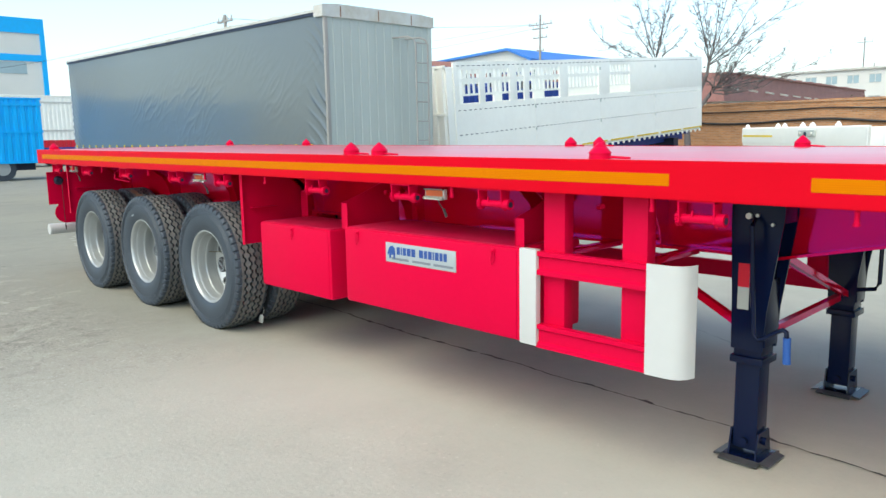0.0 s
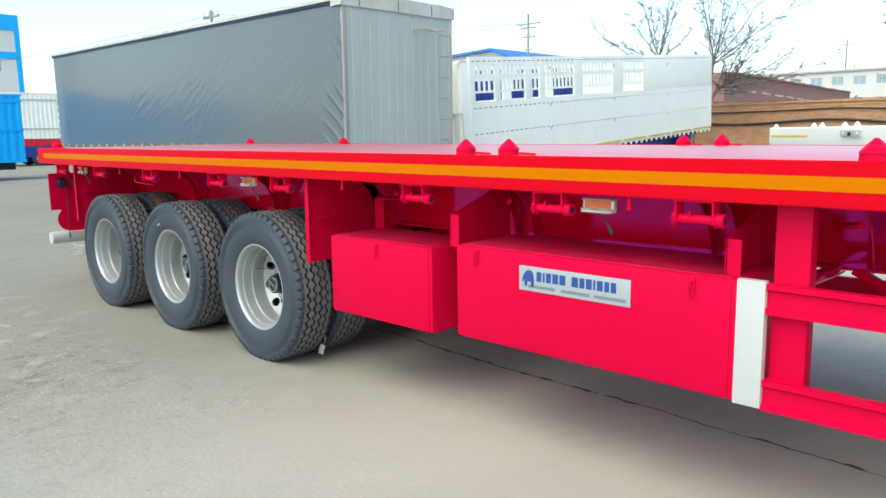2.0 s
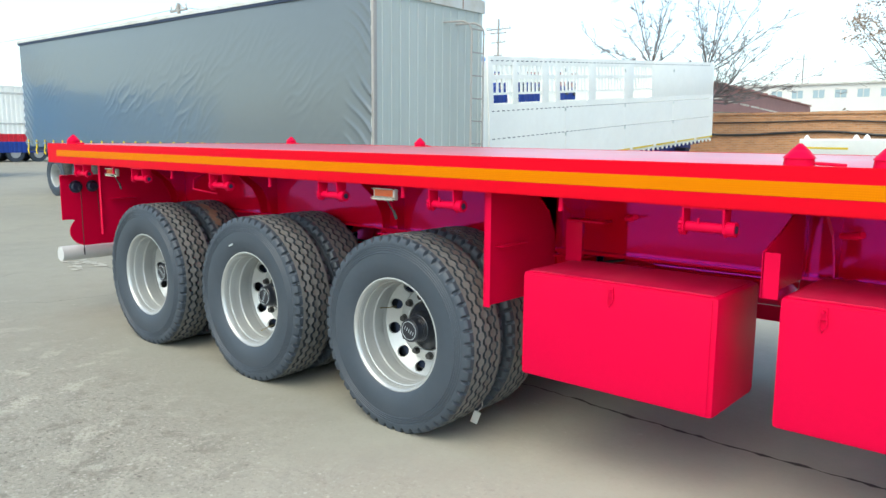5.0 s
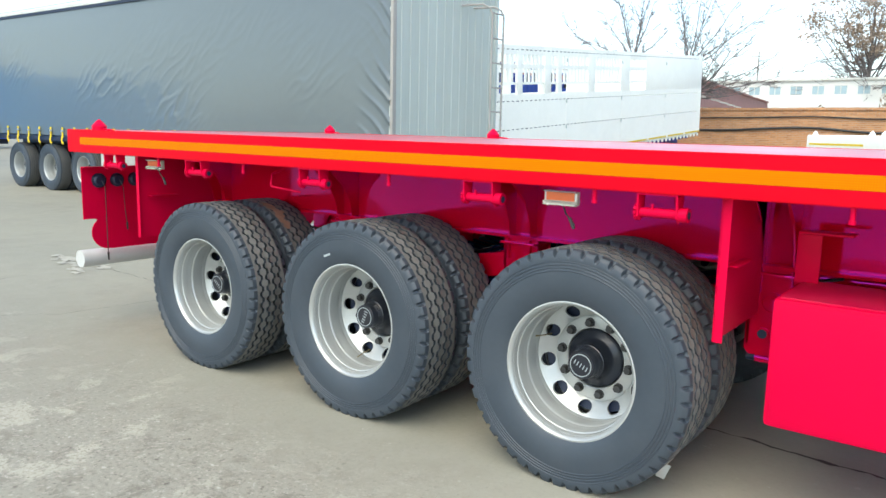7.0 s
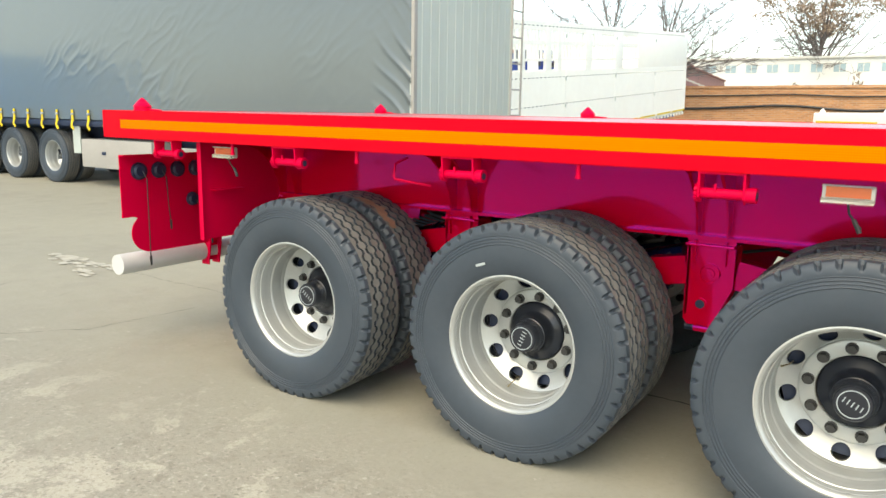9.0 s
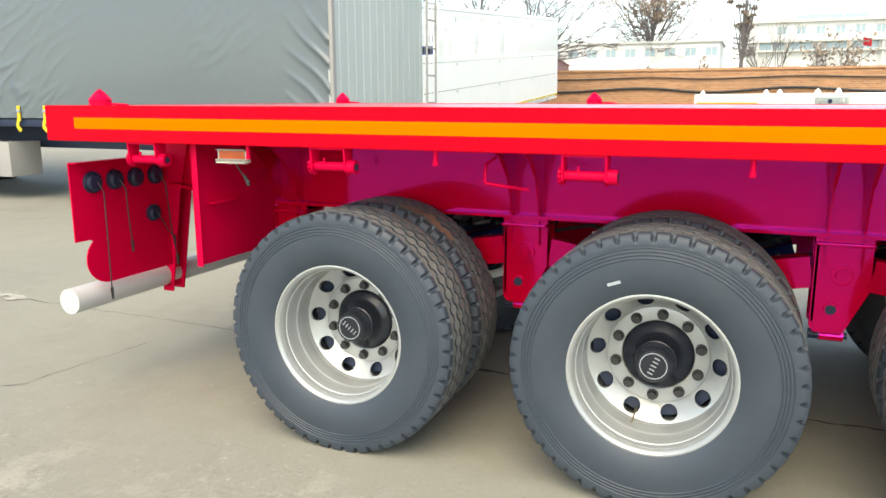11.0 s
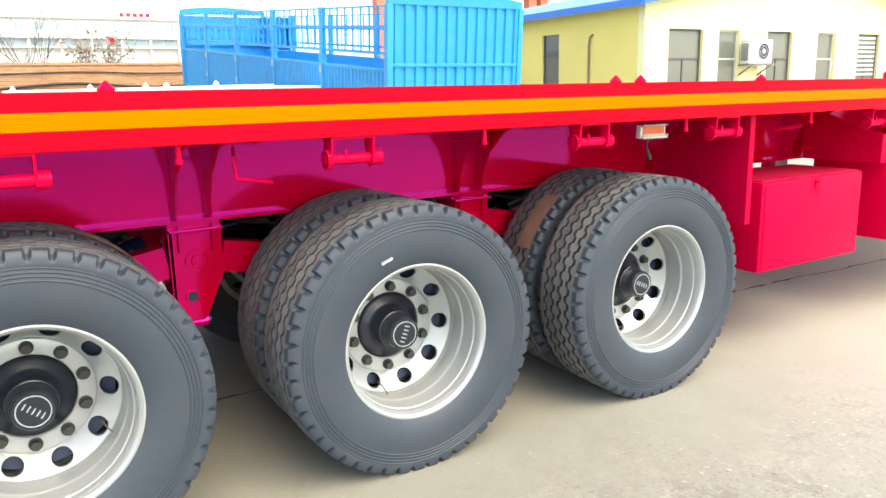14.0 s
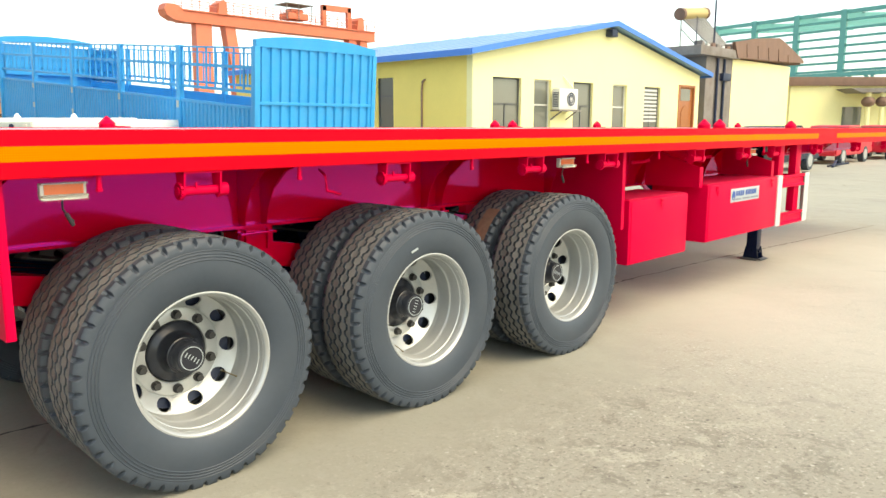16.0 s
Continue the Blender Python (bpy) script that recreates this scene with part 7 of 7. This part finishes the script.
def build_tree(name, x, y, height, seed, label, leafy=0, spread=0.7, lift=0.06, depth=4, twig=4, trunk=0.35, mat=None, r=0.16, leaf=0.12):
    rnd = random.Random(seed)
    t = thing(name, label, "tree", pose(x, y, 0))
    bm = bmesh.new()
    th = height * trunk
    pts = [(0, 0, -0.05), (0.03, 0.02, th * 0.3), (-0.03, 0.04, th * 0.7), (0.02, 0, th)]
    tube(bm, pts, r, 10, r * 0.75)
    part("trunk", bm, BARK, t)
    bm = bmesh.new()
    tips = []
    limbs = 6
    for k in range(limbs):
        a = 2 * math.pi * k / limbs + rnd.uniform(-0.3, 0.3)
        d = Vector((math.cos(a) * spread, math.sin(a) * spread, 1.0))
        grow(bm, Vector((0, 0, th * rnd.uniform(0.75, 1.0))), d, height * 0.3, r * 0.5, depth - 1, rnd, spread, lift, twig, tips if leafy else None)
    part("bough", bm, BARK, t, sharp=60)
    if leafy:
        verts, faces = [], []
        for _ in range(leafy):
            c = rnd.choice(tips) + Vector((rnd.gauss(0, leaf * 1.5), rnd.gauss(0, leaf * 1.5), rnd.gauss(0, leaf * 0.8)))
            u = Vector((rnd.gauss(0, 1), rnd.gauss(0, 1), rnd.gauss(0, 1))).normalized()
            w = u.cross(Vector((rnd.gauss(0, 1), rnd.gauss(0, 1), rnd.gauss(0, 1)))).normalized()
            s = leaf * rnd.uniform(0.5, 1.2)
            i = len(verts)
            verts += [c - u * s, c + w * s * 0.45, c + u * s, c - w * s * 0.45]
            faces.append((i, i + 1, i + 2, i + 3))
        me = bpy.data.meshes.new("crown")
        me.from_pydata(verts, [], faces)
        me.materials.append(mat)
        crown = part("crown", me, None, t, "uneven dry brown foliage")
        tagged(crown, kind="stuff")


def build_forked_tree():
    """A bare tree whose three stems fan out into long, thin, bending limbs full of twigs."""
    rnd = random.Random(23)
    t = thing("bare_tree", "bare winter tree with long thin spreading branches", "tree", pose(-8.9, 27.5, 0))
    stems = (((-1.3, -0.5, 4.7), ((-1.1, 2.6), (-0.7, 3.3), (-0.1, 2.9), (0.4, 2.3), (0.75, 2.0), (-1.7, 1.9), (-2.9, 1.4), (-2.2, 0.75), (1.1, 1.0))),
             ((0.6, 0.6, 4.6), ((-0.7, 2.4), (-0.2, 3.2), (0.3, 3.4), (0.55, 2.7), (1.2, 3.0), (1.7, 2.3), (2.6, 1.7), (2.1, 1.0), (-0.5, 1.8))),
             ((0.95, 0.3, 3.4), ((0.4, 1.7), (1.1, 2.0), (1.7, 1.5), (2.4, 1.9), (2.2, 0.8), (3.0, 0.9), (3.6, 0.6), (1.4, 0.5), (2.8, 0.1), (1.8, -0.1), (0.7, 0.9), (-0.6, 1.2))))
    bm = bmesh.new()
    tube(bm, [(0, 0, -0.05), (0.05, 0, 0.8), (-0.03, 0.05, 1.5), (0, 0, 2.1)], 0.15, 10, 0.12)
    for (x, y, z), _ in stems:
        tube(bm, [(0, 0, 1.9), (x * 0.5, y * 0.5, 2.0 + (z - 2.0) * 0.4), (x * 0.85, y, 2.0 + (z - 2.0) * 0.75), (x, y, z)], 0.1, 8, 0.06)
    part("trunk", bm, BARK, t)

    def limb(bm, p, end, r, depth):
        """A limb that first leans out, then curves up, with side shoots all along it."""
        n = 6
        mid = p + (end - p) * 0.5 + Vector((rnd.gauss(0, 0.1), rnd.gauss(0, 0.1), -0.16 * (end - p).length * rnd.uniform(0.2, 1.0)))
        pts = []
        for k in range(n + 1):
            f = k / n
            q = p * (1 - f) ** 2 + mid * 2 * f * (1 - f) + end * f * f
            pts.append(q + Vector((rnd.gauss(0, 0.025), rnd.gauss(0, 0.025), rnd.gauss(0, 0.02))) * (0 < k < n))
        tube(bm, pts, r, 5 if depth > 1 else 3, max(0.006, r * 0.3))
        if depth == 0:
            return
        for k in range(1, n + 1):
            for _ in range(2):
                if rnd.random() < (0.85 if depth > 1 else 0.55):
                    way = (end - p).normalized() * 0.9 + Vector((rnd.gauss(0, 0.6), rnd.gauss(0, 0.5), rnd.gauss(0.2, 0.42)))
                    length = (end - p).length * rnd.uniform(0.16, 0.38) * (1.1 - 0.4 * k / n)
                    limb(bm, pts[k], pts[k] + way.normalized() * length, max(0.007, r * 0.42), depth - 1)

    for (x, y, z), ends in stems:
        for ex, ez in ends:
            bm = bmesh.new()
            base = Vector((x, y, z - 0.3 * rnd.random()))
            limb(bm, base, Vector((x + ex, y + rnd.uniform(-1.2, 1.2), z + ez)), 0.03, 2)
            part("limb", bm, BARK, t, sharp=60)


build_forked_tree()


def build_pine(name, x, y, height, seed, label, size, clumps, low, leafy):
    """A dry pine: a leaning trunk, rising limbs that end in ragged clumps of needles, bare drooping boughs below."""
    rnd = random.Random(seed)
    t = thing(name, label, "tree", pose(x, y, 0))
    bm = bmesh.new()
    lean = lambda f: Vector((0.03 * height * math.sin(2.2 * f), 0, height * f))
    tube(bm, [lean(f) for f in (0, 0.15, 0.3, 0.45, 0.6, 0.75, 0.88, 0.97)], 0.02 * height, 10, 0.05)
    part("trunk", bm, BARK, t)
    bm = bmesh.new()
    verts, faces = [], []
    for k in range(clumps):
        g = (k + 0.5) / clumps
        a = k * 2.4 + rnd.uniform(-0.5, 0.5)
        wide = size * math.sin(math.pi * (0.14 + 0.8 * (1 - g))) ** 0.7
        out = wide * rnd.uniform(0.2, 1.0) ** 0.6
        end = lean(low + (1.0 - low) * (0.12 + 0.88 * g)) + Vector((math.cos(a) * out, math.sin(a) * out, rnd.gauss(0, 0.025) * height - 0.14 * out))
        q = lean(max(0.3, end.z / height - 0.2 - 0.25 * out / size))
        tube(bm, [q, q + (end - q) * 0.4 + Vector((0, 0, -0.06 * out)), q + (end - q) * 0.75 + Vector((0, 0, -0.03 * out)), end], 0.006 * height, 5, 0.015)
        r = size * rnd.uniform(0.15, 0.27)
        lobes = [end + Vector((rnd.gauss(0, 0.5), rnd.gauss(0, 0.5), rnd.gauss(0, 0.22))) * r for _ in range(6)]
        for _ in range(leafy):
            c = rnd.choice(lobes) + Vector((rnd.gauss(0, 0.34), rnd.gauss(0, 0.34), rnd.gauss(0.04, 0.2))) * r
            n1 = Vector((rnd.gauss(0, 1), rnd.gauss(0, 1), rnd.gauss(0.4, 0.8))).normalized()
            n2 = n1.cross(Vector((rnd.gauss(0, 1), rnd.gauss(0, 1), rnd.gauss(0, 1)))).normalized()
            s = 0.013 * height * rnd.uniform(0.5, 1.3)
            i = len(verts)
            verts += [c - n1 * s, c + n2 * s * 0.34, c + n1 * s, c - n2 * s * 0.34]
            faces.append((i, i + 1, i + 2, i + 3))
    for k in range(22):
        a, f = k * 2.4 + rnd.uniform(-0.4, 0.4), low * rnd.uniform(0.5, 1.05)
        reach = size * rnd.uniform(0.45, 0.95)
        d = Vector((math.cos(a) * reach, math.sin(a) * reach, reach * rnd.uniform(-0.3, 0.25)))
        grow(bm, lean(f), d, reach * 0.75, 0.0045 * height, 2, rnd, 0.55, 0.0, 4)
    part("bough", bm, BARK, t, sharp=60)
    me = bpy.data.meshes.new("crown")
    me.from_pydata(verts, [], faces)
    me.materials.append(DRY_LEAF)
    tagged(part("crown", me, None, t, "ragged clumps of dry grey-brown needles"), kind="stuff")


build_pine("pine_tree", -12.9, 100.0, 18.4, 5, "dry brown pine with a ragged umbrella crown", 7.2, 40, 0.58, 150)
build_pine("pine_tree", -1.06, 60.0, 10.6, 8, "slender dry pine with a small reddish crown", 1.15, 20, 0.55, 90)
build_tree("bare_tree", 0.75, 36.0, 5.4, 9, "small bare shrub-like tree behind the wall", 0, 0.5, 0.08, 4, 3, 0.3, None, 0.08)
build_tree("bare_tree", 3.4, 37.0, 4.6, 14, "small bare shrub-like tree behind the wall", 400, 0.55, 0.06, 4, 3, 0.3, DRY_LEAF, 0.08)


def build_shrub(x, y, w, h, seed, mat, label):
    rnd = random.Random(seed)
    verts, faces = [], []
    for _ in range(1400):
        a, k = rnd.uniform(0, 2 * math.pi), rnd.random() ** 0.5
        px, py = math.cos(a) * k * w, math.sin(a) * k * w * 0.5
        pz = rnd.random() * h * (1 - 0.7 * k * k) * (0.75 + 0.25 * math.sin(px * 5 + seed))
        c = Vector((x + px, y + py, pz))
        u = Vector((rnd.gauss(0, 1), rnd.gauss(0, 1), rnd.gauss(0.6, 1))).normalized()
        v = u.cross(Vector((rnd.gauss(0, 1), rnd.gauss(0, 1), rnd.gauss(0, 1)))).normalized()
        s = rnd.uniform(0.05, 0.16)
        i = len(verts)
        verts += [c - u * s, c + v * s * 0.3, c + u * s, c - v * s * 0.3]
        faces.append((i, i + 1, i + 2, i + 3))
    me = bpy.data.meshes.new("shrub")
    me.from_pydata(verts, [], faces)
    me.materials.append(mat)
    tagged(new("shrub", me), label, "shrub", kind="stuff")


for k, (x, w, h) in enumerate(((-1.8, 1.2, 3.6), (0.4, 0.9, 3.2), (2.2, 1.5, 3.5), (4.2, 1.0, 3.1), (-4.6, 1.3, 3.2), (6.5, 1.2, 3.1))):
    build_shrub(x, 33.6, w, h, 40 + k, DRY_LEAF if k % 2 == 0 else DRY_GREEN, "dry brown shrub behind the wall")


# ---- poles and wires ----
def build_pole(x, y, h, arms):
    p = thing("utility_pole", "grey utility pole with cross-arms and insulators", "pole", pose(x, y, 0))
    bm = bmesh.new()
    rod(bm, (0, 0, 0), (0, 0, h), 0.16, 12, 0.1)
    part("shaft", bm, POLE, p)
    for z, w in arms:
        bm = bmesh.new()
        box(bm, -w, w, -0.06, 0.06, z - 0.05, z + 0.05)
        arm = part("cross_arm", bm, POLE, p)
        for k in range(4):
            bm = bmesh.new()
            xx = -w + 0.1 + (2 * w - 0.2) * k / 3
            rod(bm, (xx, 0, z + 0.05), (xx, 0, z + 0.3), 0.05, 8)
            part("insulator", bm, LIGHT_METAL, arm)


build_pole(-43.0, 60.3, 13.6, ((12.6, 1.5), (12.2, 1.0), (11.3, 0.9), (10.0, 0.5)))
build_pole(-30.4, 120.0, 14.6, ((13.8, 1.1),))
build_pole(-37.5, 149.0, 13.0, ())
build_pole(-37.0, 21.3, 9.2, ((8.8, 0.9), (8.2, 0.6)))
for (a, b, sag) in (((-43.0, 60.3, 12.8), (-110.0, 66.0, 15.0), 0.8), ((-43.0, 60.3, 12.3), (-110.0, 66.0, 13.2), 0.9), ((-43.0, 60.3, 12.6), (-37.0, 21.3, 9.0), 0.4), ((-30.4, 120.0, 14.2), (-90.0, 118.0, 9.0), 0.7), ((-30.4, 120.0, 14.2), (40.0, 118.0, 17.0), 0.6), ((-30.4, 120.0, 13.2), (40.0, 118.0, 15.0), 0.6), ((-37.0, 21.3, 8.9), (-90.0, 10.0, 8.5), 1.0)):
    bm = bmesh.new()
    a, b = Vector(a), Vector(b)
    tube(bm, [a + (b - a) * k / 16 - Vector((0, 0, sag * math.sin(math.pi * k / 16))) for k in range(17)], 0.012, 4)
    solid("overhead_wire", bm, CABLE, "thin black overhead wire between poles", "wire")


# ---- far yard at the rear end ----
def box_trailer(name, label, m, L, W, bands, pitch, rails):
    """A ribbed box body of length L along its own x, its near side on y = 0."""
    t = thing(name, label, "trailer", m)
    low, top = min(b[0] for b in bands), max(b[1] for b in bands)
    for k, (z0, z1, mat) in enumerate(bands):
        bm = bmesh.new()
        corrugated(bm, (L, 0), (0, 0), z0, z1, round(L / pitch), 0.035)
        corrugated(bm, (0, -W), (L, -W), z0, z1, round(L / pitch), 0.035)
        corrugated(bm, (0, 0), (0, -W), z0, z1, round(W / pitch), 0.035)
        corrugated(bm, (L, -W), (L, 0), z0, z1, round(W / pitch), 0.035)
        box(bm, 0.03, L - 0.03, -W + 0.03, -0.03, z0, z1)
        part("body" if k == 0 else "band", bm, mat, t)
    for z, mat in rails:
        bm = bmesh.new()
        box(bm, -0.02, L + 0.02, 0.036, 0.06, z - 0.05, z + 0.05)
        part("rail", bm, mat, t)
    bm = bmesh.new()
    box(bm, -0.04, L + 0.04, -W - 0.04, 0.05, top, top + 0.08, 0.02)
    part("roof", bm, bands[0][2], t)
    for y in (-0.75, -W + 0.75):
        bm = bmesh.new()
        box(bm, 0.2, L - 0.2, y - 0.07, y + 0.07, low - 0.3, low)
        part("chassis", bm, DARK, t)
    for x in (1.6, 2.9, 4.2):
        for y in (-0.2, -W + 0.2):
            bm = bmesh.new()
            rod(bm, (x, y - 0.14, 0.5), (x, y + 0.14, 0.5), 0.5, 28)
            w = part("wheel", bm, TYRE, t)
            bm = bmesh.new()
            rod(bm, (x, y - 0.15, 0.5), (x, y + 0.15, 0.5), 0.28, 20)
            part("rim", bm, RIM, w)
    for y in (-0.5, -W + 0.5):
        bm = bmesh.new()
        box(bm, L - 3.2, L - 3.05, y - 0.07, y + 0.07, 0.02, low, 0.01)
        box(bm, L - 3.3, L - 2.95, y - 0.15, y + 0.15, 0.0, 0.025)
        part("landing_leg", bm, DARK, t)


box_trailer("box_trailer", "sky-blue ribbed box trailer parked far off in the yard", pose(-27.3, 7.3, 0, 0, 0, -90), 13.4, 2.5, [(0.7, 3.3, BLUE_FAR)], 0.3, ((2.0, BLUE_FAR), (3.1, BLUE_FAR), (0.76, BLUE_FAR)))
box_trailer("box_trailer", "white ribbed box trailer with a red and blue skirt", pose(-44.5, 17.6, 0, 0, 0, -90), 14.0, 2.6, [(1.65, 4.35, WHITE_BODY), (1.2, 1.65, RED_FAR), (0.55, 1.2, BLUE_DARK)], 0.26, ((2.25, LIGHT_METAL), (4.0, LIGHT_METAL)))


def build_hall():
    h = thing("factory_hall", "tall white hall with blue bands far behind the yard", "building")
    x1, y0, y1, top = -135.0, -40.0, 40.5, 22.1
    bm = bmesh.new()
    box(bm, -200.0, x1, y0, y1, 0, top)
    part("wall", bm, FAR_WALL, h)
    for z0, z1 in ((top - 2.5, top), (15.0, 16.1)):
        bm = bmesh.new()
        box(bm, -200.2, x1 + 0.2, y0 - 0.2, y1 + 0.2, z0, z1)
        part("band", bm, BLUE_FAR, h)
    bm = bmesh.new()
    box(bm, x1, x1 + 0.3, y1 - 0.55, y1 + 0.2, 0, top - 2.5)
    part("corner_trim", bm, BLUE_FAR, h)
    for k in range(6):
        bm = bmesh.new()
        y = y1 - 9.6 - k * 9.0
        box(bm, x1 + 0.001, x1 + 0.1, y, y + 6.6, 12.9, 14.8)
        part("window", bm, PANE_FAR, h)


build_hall()


# ---- other trailers beyond the flatbed's nose ----
def build_car(x, y, paint, label):
    """A parked saloon seen far off, its side towards the yard."""
    c = thing("car", label, "car", pose(x, y, 0), "parked cars")
    bm = bmesh.new()
    side = [(-0.85, 0.32), (-0.88, 0.62), (-0.8, 0.82), (-0.25, 0.92), (0.25, 0.95), (3.0, 0.98), (3.55, 0.95), (3.62, 0.75), (3.6, 0.34)]
    prism(bm, side, 0.0, 1.75, "y")
    bmesh.ops.bevel(bm, geom=bm.edges[:], offset=0.06, segments=2, affect="EDGES")
    part("body", bm, paint, c)
    bm = bmesh.new()
    prism(bm, [(0.2, 0.93), (0.95, 1.4), (2.25, 1.43), (3.05, 0.97)], 0.12, 1.63, "y")
    bmesh.ops.bevel(bm, geom=bm.edges[:], offset=0.05, segments=2, affect="EDGES")
    cabin = part("cabin", bm, PANE, c, "dark tinted windows")
    bm = bmesh.new()
    prism(bm, [(0.9, 1.395), (1.0, 1.44), (2.2, 1.47), (2.35, 1.4)], 0.16, 1.59, "y")
    part("roof", bm, paint, cabin)
    for xx in (0.0, 2.7):
        for yy, s in ((0.02, -1), (1.73, 1)):
            bm = bmesh.new()
            rod(bm, (xx, yy + s * 0.03, 0.32), (xx, yy - s * 0.18, 0.32), 0.32, 24)
            w = part("wheel", bm, TYRE, c)
            bm = bmesh.new()
            rod(bm, (xx, yy + s * 0.035, 0.32), (xx, yy - s * 0.02, 0.32), 0.21, 20)
            part("rim", bm, RIM, w)
    for yy in (0.12, 1.35):
        bm = bmesh.new()
        box(bm, -0.9, -0.8, yy, yy + 0.3, 0.62, 0.74, 0.02)
        part("headlight", bm, CLEAR, c)


build_car(21.0, 6.2, BLACK, "black saloon car parked far up the yard")
build_car(28.4, 6.6, RED_FAR, "dark red saloon car parked far up the yard")
build_car(34.2, 6.4, RED_FAR, "red saloon car parked far up the yard")
build_car(40.5, 6.9, WHITE, "white saloon car parked far up the yard")


def build_scrap():
    bm = bmesh.new()
    for a, b in (((25.7, 6.1, 0.03), (26.7, 6.3, 0.2)), ((26.0, 6.35, 0.03), (27.0, 6.0, 0.12)), ((26.6, 6.3, 0.0), (26.5, 6.1, 0.3))):
        bar(bm, a, b, 0.08, 0.06)
    solid("scrap_metal", bm, DARK, "small heap of dark scrap metal on the concrete", "scrap")


build_scrap()
